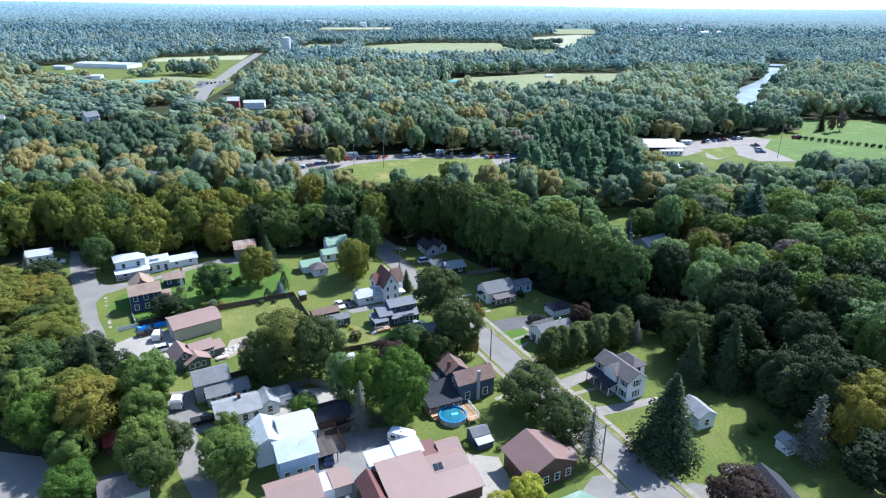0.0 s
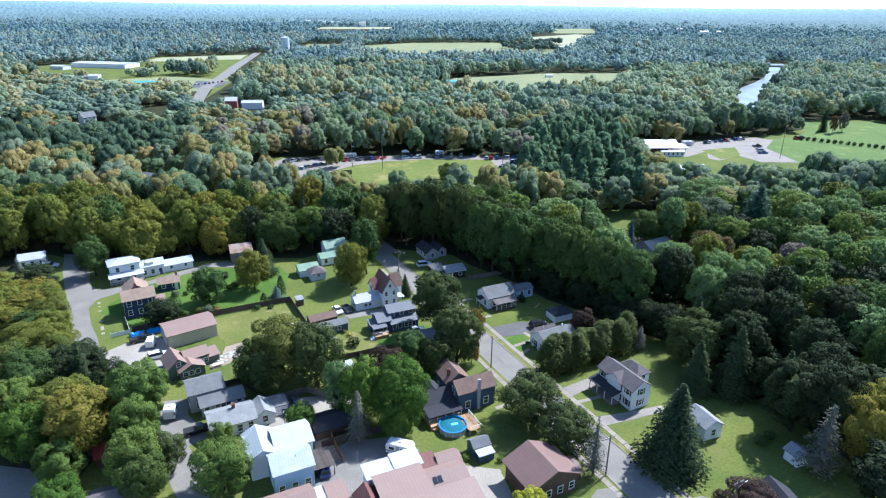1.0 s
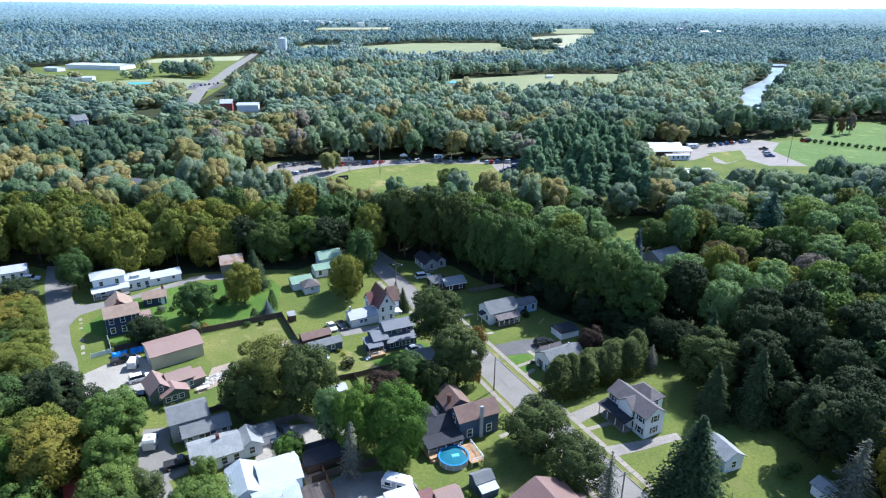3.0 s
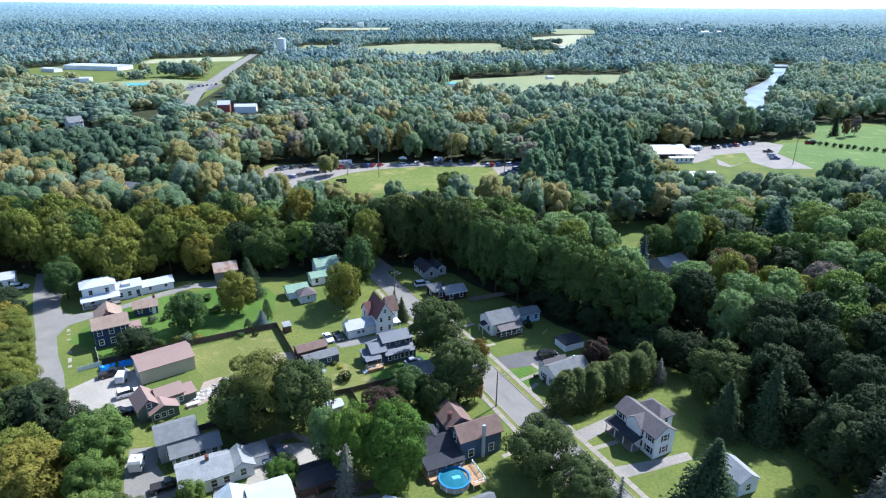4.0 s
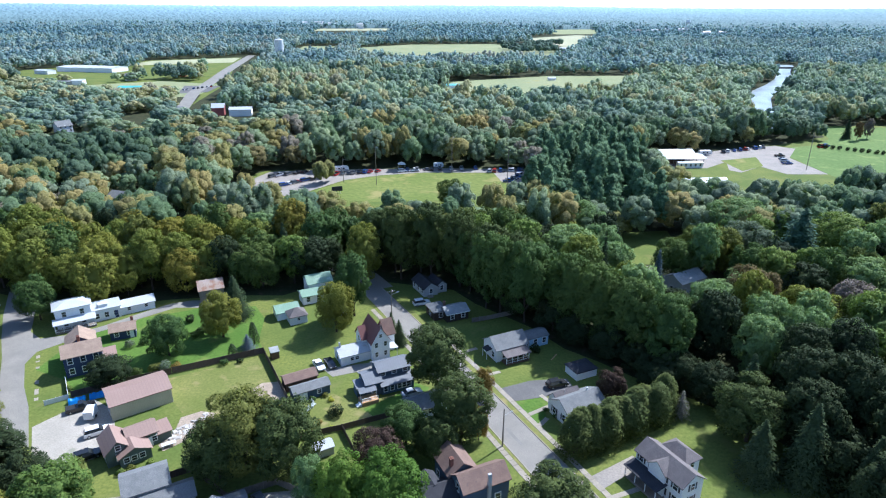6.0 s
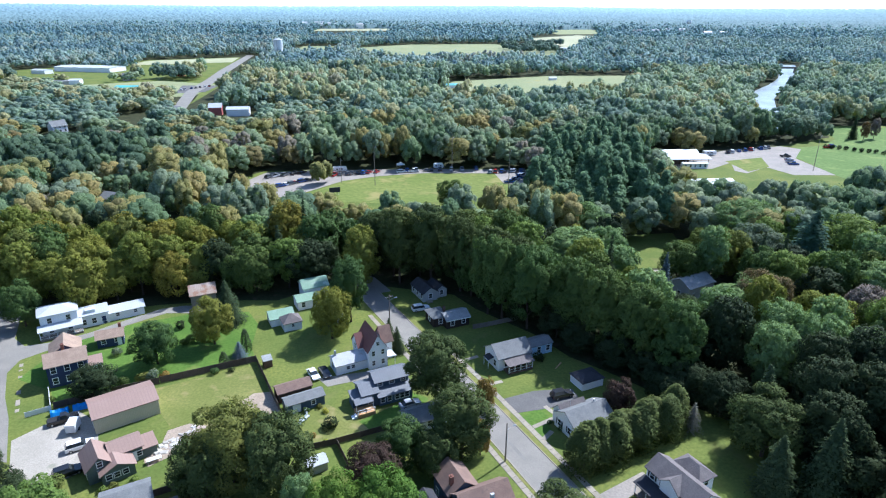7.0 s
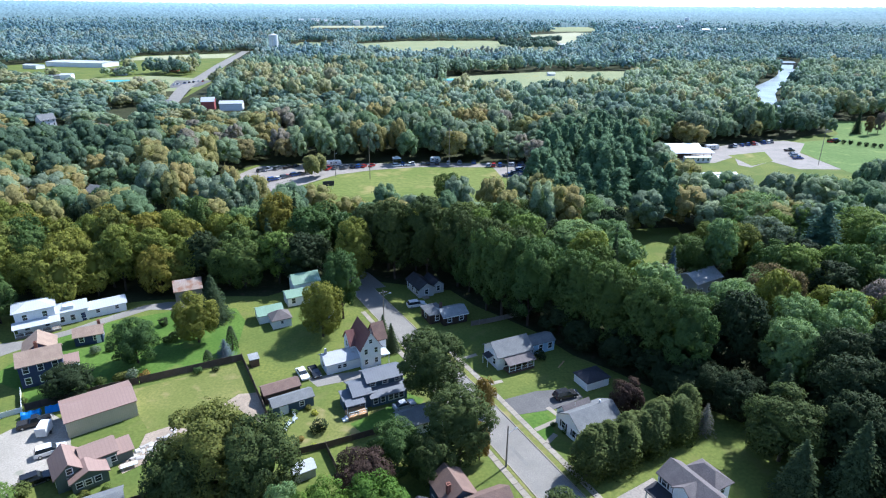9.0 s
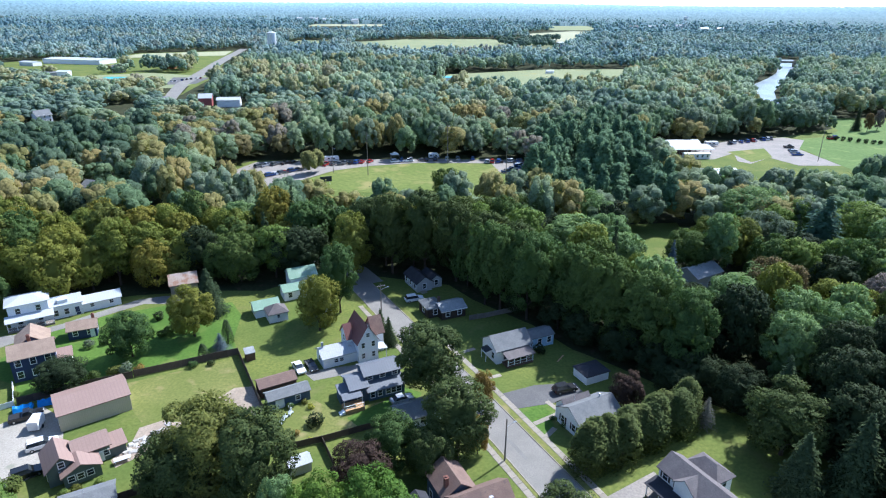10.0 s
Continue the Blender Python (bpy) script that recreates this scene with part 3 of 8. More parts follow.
# small white house and a tan roof far to the west
h = thing("white_bungalow", "small white bungalow with a white metal roof", "house", pose(-133.5, 186.8, 0, 0, 0, 27))
block(h, (0, 0, 7.2, 5.2, 2.9, 1.3), WHITE, WHITEMETAL, "u", wins="f3x1 r1x1")
door(h, pose(6.6, -0.01, 0.1), GREYWALL)
h = thing("tan_roofed_house", "low house with a tan shingle roof among trees", "house", pose(-140.0, 170.5, 0, 0, 0, -10))
block(h, (0, 0, 10.5, 7.0, 2.5, 1.6), GREYWALL, TANSHINGLE, "u", wins="f3x1 r1x1")

# tan metal barn
h = thing("tan_barn", "long tan metal barn with a mauve metal roof", "barn", pose(-66.7, 138.9, 0, 0, 0, 35.5))
block(h, (0, 0, 11.8, 8.0, 3.4, 1.2), TANWALL, MAUVE, "u", over=0.25, roof_label="mauve metal roof")
part("barn_door", Shape().box(-0.08, 2.4, 0.05, 0, 5.8, 3.0), TRIM, h, "wide sliding barn door")
part("side_door", Shape().box(11.8, 1.2, 0.05, 11.86, 2.2, 2.1), TRIM, h)

# grey-green house with mauve roofs
h = thing("grey_green_house", "grey-green house with several mauve metal roofs", "house", pose(-60.8, 125.1, 0, 0, 0, 37.7))
block(h, (0, 0, 4.3, 6.0, 3.0, 1.9), GREYGREEN, MAUVE, "v", wins="f1x1 l2x1", roof_label="mauve metal roof")
window(h, pose(2.15, -0.005, 3.5), 0.8, 1.0)
block(h, (1.9, -1.6, 5.4, 3.4, 2.2, 1.3), GREYGREEN, MAUVE, "v", w=1.2, h=1.0)
for k in (3.0, 4.3, 5.7):
    window(h, pose(k, -1.605, 1.4), 0.9, 1.0)
block(h, (4.31, 1.81, 5.1, 4.4, 3.0, 1.2), GREYGREEN, MAUVE, "u", wins="r1x1")
window(h, pose(8.6, 1.8, 1.5), 1.1, 1.0)
block(h, (9.42, 2.0, 2.4, 3.2, 1.9, 0.5), GREYGREEN, MAUVE, "u", "shed")
door(h, pose(7.9, 1.8, 0.1), TRIM)

# grey house, and the white one beside it
h = thing("grey_house", "pale grey house with a grey shingle roof", "house", pose(-52.0, 113.0, 0, 0, 0, 29))
block(h, (0.4, 0, 7.0, 6.2, 4.4, 1.6), GREYWALL, GREYSHINGLE, "u", wins="l2x1 f2x1", roof_label="grey shingle roof")
block(h, (2.2, -2.6, 8.6, 4.4, 2.5, 1.2), GREYWALL, GREYSHINGLE, "u", wins="f4x1 r1x1")
door(h, pose(6.6, -2.62, 0.1), BROWNWALL)
vent(h, 3.5, 3.6, 5.7)
h = thing("white_ranch_house", "white house with a long pale grey roof", "house", pose(-44.2, 104.2, 0, 0, 0, 28))
block(h, (0, 0, 8.6, 6.4, 2.8, 1.5), WHITE, PALESHINGLE, "u", wins="l2x1 f4x1", roof_label="pale grey shingle roof")
block(h, (8.61, 0.6, 3.8, 5.0, 2.5, 1.2), WHITE, PALESHINGLE, "v", wins="f1x1 r1x1")
part("deck", Shape().box(5.0, -1.6, 0, 8.6, -0.01, 0.5), GREYWOOD, h)
chimney(h, 5.0, 3.2, 3.6, 5.2)
h = thing("grey_shed", "low grey shed with a dull metal roof", "shed", pose(-38.4, 110.2, 0, 0, 0, 28))
block(h, (0, 0, 7.6, 4.0, 2.2, 0.7), WHITE, GREYSHINGLE, "u", over=0.25)

# pale blue house with metal roofs
h = thing("pale_blue_house", "pale blue house with bright white metal roofs", "house", pose(-32.2, 92.4, 0, 0, 0, 26))
block(h, (2.4, -4.4, 6.8, 6.0, 4.9, 1.5), LIGHTBLUE, BLUEMETAL, "u", wins="f3x1 l1x2", roof_label="pale metal roof with patches of wear")
block(h, (-0.6, 1.6, 4.8, 7.6, 4.7, 1.3), WHITE, BLUEMETAL, "v", wins="l3x2", roof_label="pale metal roof")
block(h, (4.21, 2.2, 6.6, 6.6, 4.7, 1.3), WHITE, WHITEMETAL, "u", wins="r3x1")
part("carport", Shape().box(9.21, -3.2, 2.3, 13.4, 2.1, 2.42), DARKWOOD, h, "flat dark brown board carport roof")
for i in range(11):
    part("roof_board", Shape().box(9.3 + 0.37 * i, -3.3, 2.42, 9.62 + 0.37 * i, 2.2, 2.47), GREYBROWN, h)
for px, py in ((13.2, -3.0), (13.2, 1.9), (11.2, -3.0)):
    part("post", Shape().box(px - 0.08, py - 0.08, 0, px + 0.08, py + 0.08, 2.3), GREYWOOD, h)
for k in range(3):
    window(h, pose(10.815, 3.4 + 1.3 * k, 3.7, 0, 0, 90), 0.9, 1.1)
vent(h, 6.6, -2.4, 6.0)
h = thing("mauve_roofed_house", "house with a mauve metal roof and a white porch roof", "house", pose(-28.4, 82.4, 0, 0, 0, 26))
block(h, (0, -3, 8.4, 6.6, 3.2, 1.6), GREYWALL, MAUVE, "u", wins="r1x1", roof_label="mauve metal roof")
block(h, (8.41, -1.0, 2.6, 3.6, 2.3, 0.4), WHITE, WHITEMETAL, "u", "shed")
block(h, (11.02, -1.2, 3.0, 3.6, 2.4, 0.5), GREYWALL, MAUVE, "u", "shed", wins="r1x1")
vent(h, 4.3, 1.0, 4.6)

# the big barn-like group with mauve roofs
h = thing("mauve_roofed_barn", "sprawling brown barn with mauve metal roofs", "barn", pose(-7.2, 80.2, 0, 0, 0, 24))
block(h, (0, -3, 8.2, 12.6, 3.5, 1.5), BROWNWALL, MAUVE, "u", "shed", wins="r1x1", roof_label="mauve metal roof")
block(h, (-3.6, -3, 3.59, 12.2, 3.2, 1.6), BROWNWALL, DARKRED, "v", roof_label="darker red shingle roof")
block(h, (-0.8, 10.2, 4.6, 3.2, 4.5, 0.3), WHITE, WHITEMETAL, "u", "shed", roof_label="white metal lean-to roof")
block(h, (4.4, 10.2, 4.6, 3.6, 4.7, 0.3), WHITE, WHITEMETAL, "u", "shed", roof_label="white metal lean-to roof")
block(h, (8.21, 0.2, 8.0, 4.0, 2.5, 1.0), BROWNWALL, MAUVE, "u", "shed")
block(h, (8.21, 4.61, 7.4, 5.0, 3.4, 1.2), BROWNWALL, MAUVE, "u", roof_label="mauve metal roof with a skylight")
block(h, (9.4, 10.0, 2.6, 3.2, 2.8, 0.8), BROWNWALL, DARKRED, "u", "shed", roof_label="darker red roof")
block(h, (12.6, 10.0, 4.0, 3.4, 2.8, 0.9), BROWNWALL, MAUVE, "u")
for k in (0, 1):
    part("skylight", Shape().hull([(9.4 + k * 0.9, 5.2, 3.85), (10.1 + k * 0.9, 5.2, 3.85), (10.1 + k * 0.9, 6.3, 4.37), (9.4 + k * 0.9, 6.3, 4.37)], [(9.4 + k * 0.9, 5.2, 4.0), (10.1 + k * 0.9, 5.2, 4.0), (10.1 + k * 0.9, 6.3, 4.52), (9.4 + k * 0.9, 6.3, 4.52)]), GLASS, h, "glass roof light")
h = thing("brown_house", "brown timber house with a mauve metal roof", "house", pose(15.6, 87.6, 0, 0, 0, 27))
block(h, (0, 0, 9.8, 8.0, 3.9, 2.3), BROWNWALL, BROWNMETAL, "v", wins="f4x1 r2x1", over=0.6, roof_label="broad brown-red metal roof")
block(h, (9.82, 1.6, 2.0, 4.0, 2.3, 0.8), BROWNWALL, BROWNMETAL, "u")
h = thing("green_roofed_house", "house with a green metal roof beside the street", "house", pose(20.0, 75.0, 0, 0, 0, 27))
block(h, (0, 0, 8.0, 7.0, 3.0, 1.4), GREYWALL, GREENMETAL, "u", wins="r2x1 f2x1")
h = thing("dark_roofed_house", "grey house with a dark shingle roof and dormers", "house", pose(57.6, 72.6, 0, 0, 0, 8))
block(h, (-4.0, -4, 8.0, 19.5, 3.6, 3.0), GREYWALL, DARKSHINGLE, "v", wins="r3x1 b1x1", roof_label="dark shingle roof")
block(h, (3.2, 3.0, 3.4, 6.0, 3.2, 1.0), WHITE, PALESHINGLE, "v", wins="r2x1", over=0.2)

# dark blue house with the pool
h = thing("blue_house", "dark blue house with brown and charcoal shingle roofs", "house", pose(4.0, 113.9, 0, 0, 0, 25))
block(h, (0, 0, 8.6, 4.8, 4.7, 1.8), SLATEBLUE, BROWNSHINGLE, "u", wins="f2x1 r1x2 l1x2", w=1.0, h=1.6, roof_label="brown shingle roof")
block(h, (-0.4, 4.81, 5.2, 6.0, 4.5, 1.9), SLATEBLUE, BROWNSHINGLE, "v", wins="l2x1")
block(h, (-7.4, 1.2, 7.39, 6.0, 2.3, 1.9), GREYWALL, DARKSHINGLE, "u", wins="l1x1", roof_label="charcoal shingle roof")
porch(h, (-7.4, -1.6, 7.38, 2.79), DARKSHINGLE, 5, 2.1, 0.55, DECKWOOD)
block(h, (-5.0, 4.2, 3.0, 4.0, 3.4, 0.9), GREYWALL, DARKSHINGLE, "v", over=0.2)
part("chimney", Shape().box(4.3, -0.45, 0, 4.9, -0.01, 7.2), GREYWALL, h, "pale grey chimney stack")
chimney(h, 0.6, 6.2, 5.0, 6.9, BRICK)

# small shed by the pool
h = thing("pool_shed", "small grey-blue shed with a pale metal lean-to", "shed", pose(7.2, 98.6, 0, 0, 0, 25))
block(h, (0, 1.6, 3.5, 2.8, 2.1, 0.9), SLATEBLUE, GREYSHINGLE, "u", over=0.2)
block(h, (0.2, -0.2, 3.2, 1.79, 1.5, 0.35), SLATEBLUE, BLUEMETAL, "u", "shed", over=0.15)

# white two-storey house across the street
h = thing("white_house", "two-storey white clapboard house with a taupe roof", "house", pose(40.3, 114.9, 0, 0, 0, 27))
block(h, (0, 0, 5.0, 10.6, 5.0, 1.7), WHITE, TAUPESHINGLE, "v", wins="f1x2 l4x2 r2x2", shutters=True, roof_label="taupe shingle roof")
block(h, (5.01, 4.0, 3.6, 5.6, 4.8, 1.5), WHITE, TAUPESHINGLE, "u", "hip", wins="f1x2 r2x2")
block(h, (-0.4, 3.4, 2.2, 3.8, 5.0, 1.5), WHITE, TAUPESHINGLE, "u", over=0.3)
part("porch_floor", Shape().box(-2.3, 3.2, 0, -0.02, 10.6, 0.45), GREYWOOD, h)
part("porch_roof", Shape().hull([(-2.6, 2.9, 2.5), (-2.6, 10.9, 2.5), (-0.02, 10.9, 3.1), (-0.02, 2.9, 3.1)], [(-2.6, 2.9, 2.62), (-2.6, 10.9, 2.62), (-0.02, 10.9, 3.24), (-0.02, 2.9, 3.24)]), DARKSHINGLE, h, "dark shingle porch roof")
for k in range(4):
    part("post", Shape().box(-2.3, 3.25 + k * 2.4, 0.45, -2.16, 3.39 + k * 2.4, 2.55), TRIM, h)

# white garage with an L-shaped roof on the lawn
h = thing("white_garage", "white clapboard garage with a pale grey roof", "garage", pose(51.2, 105.0, 0, 0, 0, 20))
block(h, (1.0, 0.0, 4.2, 5.6, 3.0, 1.3), WHITE, PALESHINGLE, "v", wins="f1x1 r2x1", roof_label="pale grey shingle roof")
block(h, (-0.9, 2.0, 1.89, 3.4, 2.6, 1.0), WHITE, GREYSHINGLE, "u", wins="f1x1")
chimney(h, 0.4, 4.6, 3.0, 4.8)
h = thing("garden_shed", "small pale shed under the trees", "shed", pose(66.5, 97.8, 0, 0, 0, 20))
block(h, (0, 0, 3.2, 3.0, 2.2, 0.9), WHITE, PALESHINGLE, "v")

# sheds and green-roofed buildings at the back
h = thing("rusty_roofed_barn", "old grey wooden barn with a rusty tin roof", "barn", pose(-68.0, 192.6, 0, 0, 0, 24))
block(h, (0, 0, 6.6, 6.4, 3.8, 1.8), GREYWOOD, RUSTROOF, "u", over=0.3, wins="f1x1", roof_label="rust-streaked tin roof")
h = thing("garden_shed", "small weathered shed beside the fence", "shed", pose(-40.3, 162.6, 0, 0, 0, 27))
block(h, (0, 0, 1.9, 1.9, 1.8, 0.35), BROWNWALL, PALESHINGLE, "u", "shed", over=0.15)
h = thing("green_roofed_garage", "white garage with a pale green metal roof", "garage", pose(-43.6, 182.2, 0, 0, 0, 27))
block(h, (0, 0, 6.0, 5.0, 2.2, 1.2), WHITE, GREENMETAL, "u", roof_label="pale green metal roof")
h = thing("white_pump_house", "small white building with a brown hipped roof", "shed", pose(-39.6, 179.6, 0, 0, 0, 27))
block(h, (0, 0, 4.6, 4.2, 2.2, 1.6), WHITE, TAUPESHINGLE, "u", "hip", wins="f1x1", over=0.3, w=0.6, h=0.8)
h = thing("green_roofed_house", "white house with two green metal roofs", "house", pose(-38.6, 191.6, 0, 0, 0, 27))
block(h, (0, 0, 6.0, 4.6, 2.6, 1.0), WHITE, GREENMETAL, "u", wins="f2x1")
block(h, (3.0, 4.61, 7.0, 5.4, 4.0, 1.7), WHITE, GREENMETAL, "u", wins="f2x1 r2x1", roof_label="green metal roof")
h = thing("white_shed", "small white shed among the trees", "shed", pose(-28.0, 184.5, 0, 0, 0, 27))
block(h, (0, 0, 3.4, 3.0, 2.2, 0.9), WHITE, PALESHINGLE, "v")

# the steep-gabled white house
h = thing("steep_gabled_house", "white house with a steep dark red gable roof", "house", pose(-16.1, 162.0, 0, 0, 0, 27))
block(h, (0, 0, 4.5, 7.6, 5.0, 3.6), WHITE, DARKRED, "v", wins="r2x2 l1x2", w=0.8, h=1.4, roof_label="steep dark red roof")
for k, z in ((1.1, 1.6), (3.4, 1.6), (1.1, 4.1), (3.4, 4.1), (2.25, 6.4)):
    window(h, pose(k, -0.005, z), 0.7, 1.2 if z < 6 else 0.9)
block(h, (-1.3, 3.2, 1.29, 4.2, 4.8, 2.4), WHITE, DARKRED, "u", wins="l1x2", over=0.3)
block(h, (4.51, 2.8, 2.4, 4.6, 4.8, 2.9), WHITE, BROWNSHINGLE, "u", wins="r1x2", over=0.3)
block(h, (-7.4, 1.2, 7.39, 4.8, 2.5, 1.4), WHITE, PALEMETAL, "u", wins="l1x1", roof_label="white metal roof with rust streaks")
for k in (-4.6, -3.4):
    window(h, pose(k, 1.195, 1.4), 0.8, 0.8)
part("porch_roof", Shape().hull([(4.52, -0.4, 2.5), (6.6, -0.4, 2.3), (6.6, 2.7, 2.3), (4.52, 2.7, 2.5)], [(4.52, -0.4, 2.62), (6.6, -0.4, 2.42), (6.6, 2.7, 2.42), (4.52, 2.7, 2.62)]), WHITEMETAL, h)
for px, py in ((6.3, -0.2), (6.3, 2.5)):
    part("post", Shape().box(px - 0.06, py - 0.06, 0, px + 0.06, py + 0.06, 2.35), TRIM, h)
part("ridge_ornament", Shape().tube(2.25, -0.3, 8.6, 9.3, 0.08, 0.02, 6), WHITE, h)
part("chimney", Shape().box(-7.0, 3.3, 3.0, -6.6, 3.7, 5.2), GREYWALL, h, "slim pale chimney")

# grey-blue house with stepped roofs
h = thing("slate_blue_house", "slate blue house with stepped grey metal roofs", "house", pose(-17.0, 147.0, 0, 0, 0, 25))
block(h, (4.6, 1.4, 7.4, 4.6, 4.5, 1.1), SLATEBLUE, SLATEROOF, "u", wins="r1x2", roof_label="grey standing-seam roof")
for k in (5.6, 8.2, 10.8):
    window(h, pose(k, 1.395, 3.85), 1.0, 0.8)
block(h, (4.6, -0.7, 7.4, 2.09, 2.2, 0.8), SLATEBLUE, SLATEROOF, "u", "shed")
for k in (5.4, 6.9, 8.6, 9.7, 10.8):
    window(h, pose(k, -0.705, 1.35), 0.9 if k > 8 else 0.8, 1.2)
block(h, (1.2, -0.2, 3.39, 5.4, 3.2, 1.1), SLATEBLUE, SLATEROOF, "u", wins="f1x1 l2x1")
block(h, (-0.7, 0.6, 1.89, 2.6, 2.2, 0.5), SLATEBLUE, SLATEROOF, "u", "shed", over=0.2)
part("deck", Shape().box(-0.8, -2.9, 0.0, 3.0, -0.22, 0.8), DECKWOOD, h, "raised wooden deck")
part("deck_roof", Shape().hull([(-0.9, -1.9, 2.4), (3.0, -1.9, 2.4), (3.0, -0.22, 2.9), (-0.9, -0.22, 2.9)], [(-0.9, -1.9, 2.5), (3.0, -1.9, 2.5), (3.0, -0.22, 3.0), (-0.9, -0.22, 3.0)]), SLATEROOF, h)
for px, py in ((-0.7, -2.8), (1.1, -2.8), (2.9, -2.8), (-0.7, -1.8), (2.9, -1.8)):
    part("post", Shape().box(px - 0.05, py - 0.05, 0, px + 0.05, py + 0.05, 1.8 if py < -2 else 2.4), TRIM, h)
part("rail", Shape().box(-0.75, -2.85, 1.7, 2.95, -2.77, 1.78).box(-0.75, -2.85, 1.2, 2.95, -2.79, 1.26), TRIM, h, "white deck rail")
part("stair", Shape().box(-1.9, -2.8, 0.0, -1.3, -1.7, 0.28).box(-1.3, -2.8, 0.0, -0.81, -1.7, 0.56), TRIM, h, "white wooden steps")

# two long low sheds beside the fence
h = thing("blue_workshop", "long slate blue workshop with white doors", "shed", pose(-31.0, 145.1, 0, 0, 0, 30))
block(h, (0, 0, 8.0, 3.2, 2.2, 0.8), SLATEBLUE, GREYSHINGLE, "u", over=0.25)
window(h, pose(5.6, -0.005, 1.3), 0.8, 0.9)
part("double_door", Shape().box(1.2, -0.06, 0.05, 2.9, -0.012, 2.0).box(1.3, -0.08, 1.0, 1.95, -0.06, 1.8).box(2.15, -0.08, 1.0, 2.8, -0.06, 1.8), TRIM, h, "white double door")
h = thing("brown_roofed_garage", "low dark shed with a brown shingle roof", "shed", pose(-33.7, 149.2, 0, 0, 0, 30))
block(h, (0, 0, 7.2, 3.4, 2.2, 0.9), BROWNWALL, BROWNSHINGLE, "u", over=0.25)

# white garage beside the street trees
h = thing("white_street_garage", "white garage with a grey shingle roof", "garage", pose(-5.4, 139.0, 0, 0, 0, 27))
block(h, (0, 0, 7.8, 5.0, 2.4, 1.5), WHITE, GREYSHINGLE, "u", wins="l1x1 f1x1")
block(h, (5.2, -0.6, 2.2, 3.2, 2.6, 1.2), WHITE, GREYSHINGLE, "v", over=0.25)
h = thing("white_canopy_shed", "small shed with a bright white roof", "shed", pose(-23.2, 127.4, 0, 0, 0, 30))
block(h, (0, 0, 3.6, 2.6, 1.8, 0.7), GREYWALL, WHITEMETAL, "u", over=0.2)

# houses on the far bend
h = thing("grey_cottage", "grey-walled cottage with a dark brown roof in the shade", "house", pose(-4.6, 197.0, 0, 0, 0, 27))
block(h, (0, 0, 4.4, 8.0, 2.6, 1.5), GREYWALL, DARKSHINGLE, "v", wins="f1x1 l3x1", roof_label="dark brown shingle roof")
block(h, (4.41, 0.8, 3.4, 6.0, 2.4, 1.2), GREYWALL, DARKSHINGLE, "v", wins="f1x1", over=0.25)
part("front_step", Shape().box(0.8, -1.3, 0, 2.4, -0.01, 0.35), CONCRETE, h)
h = thing("brown_bungalow", "brown bungalow with a pale metal-edged grey roof", "house", pose(0.4, 180.8, 0, 0, 0, 24))
block(h, (-1.2, 2.2, 4.0, 5.4, 2.5, 1.1), SHADEDSIDING, GREYSHINGLE, "u", "hip", wins="f1x1 l1x1")
block(h, (1.6, 0, 6.4, 5.0, 2.5, 1.0), SHADEDSIDING, PALESHINGLE, "u", wins="f2x1 r1x1")
part("fascia", Shape().box(1.3, -0.44, 2.28, 8.3, -0.38, 2.5), TRIM, h, "bright white gutter board")
part("chimney", Shape().box(2.2, 3.6, 2.4, 2.8, 4.2, 4.6), BROWNWALL, h, "brick chimney")

# the white single-storey house and its trailer wing
h = thing("white_cottage", "white cottage with a grey roof and open porch", "house", pose(13.4, 161.6, 0, 0, 0, 25))
block(h, (0, 0, 8.6, 6.2, 3.3, 2.1), WHITE, GREYSHINGLE, "u", wins="l2x1 f2x1", roof_label="mottled grey shingle roof")
porch(h, (1.4, -2.4, 6.4, 2.39), TAUPESHINGLE, 5, 2.2, 0.7, BROWNWALL)
block(h, (8.61, 2.2, 7.6, 4.0, 2.6, 0.8), LIGHTBLUE, GREYSHINGLE, "u", wins="f3x1", over=0.2)
part("stoop_roof", Shape().hull([(-1.6, 2.0, 2.3), (-0.01, 2.0, 2.6), (-0.01, 4.2, 2.6), (-1.6, 4.2, 2.3)], [(-1.6, 2.0, 2.42), (-0.01, 2.0, 2.72), (-0.01, 4.2, 2.72), (-1.6, 4.2, 2.42)]), DARKSHINGLE, h)
for py in (2.1, 4.1):
    part("post", Shape().box(-1.5, py - 0.05, 0, -1.4, py + 0.05, 2.35), TRIM, h)

# white garage with a dark roof, and the cape house behind the cedars
h = thing("dark_roofed_garage", "white garage with a dark navy hipped roof", "garage", pose(31.0, 153.8, 0, 0, 0, 25))
block(h, (0, 0, 5.6, 4.4, 1.9, 0.9), WHITE, DARKSHINGLE, "u", "hip", over=0.25)
part("garage_door", Shape().box(0.6, -0.06, 0.05, 3.2, -0.01, 1.75), TRIM, h, "pale overhead door")
h = thing("cape_house", "white house with a broad grey shingle roof", "house", pose(25.8, 136.8, 0, 0, 0, 27))
block(h, (0, 0, 9.4, 6.2, 3.2, 1.8), WHITE, GREYSHINGLE, "u", wins="l2x1 f3x1 r1x1", shutters=True, roof_label="grey shingle roof")
block(h, (0.6, 4.6, 6.0, 3.0, 3.0, 1.5), WHITE, TAUPESHINGLE, "u", over=0.2)
vent(h, 2.6, 5.0, 5.0)
part("vent_hood", Shape().tube(7.0, 3.3, 5.1, 5.7, 0.16, 0.2, 8), PLASTIC, h)

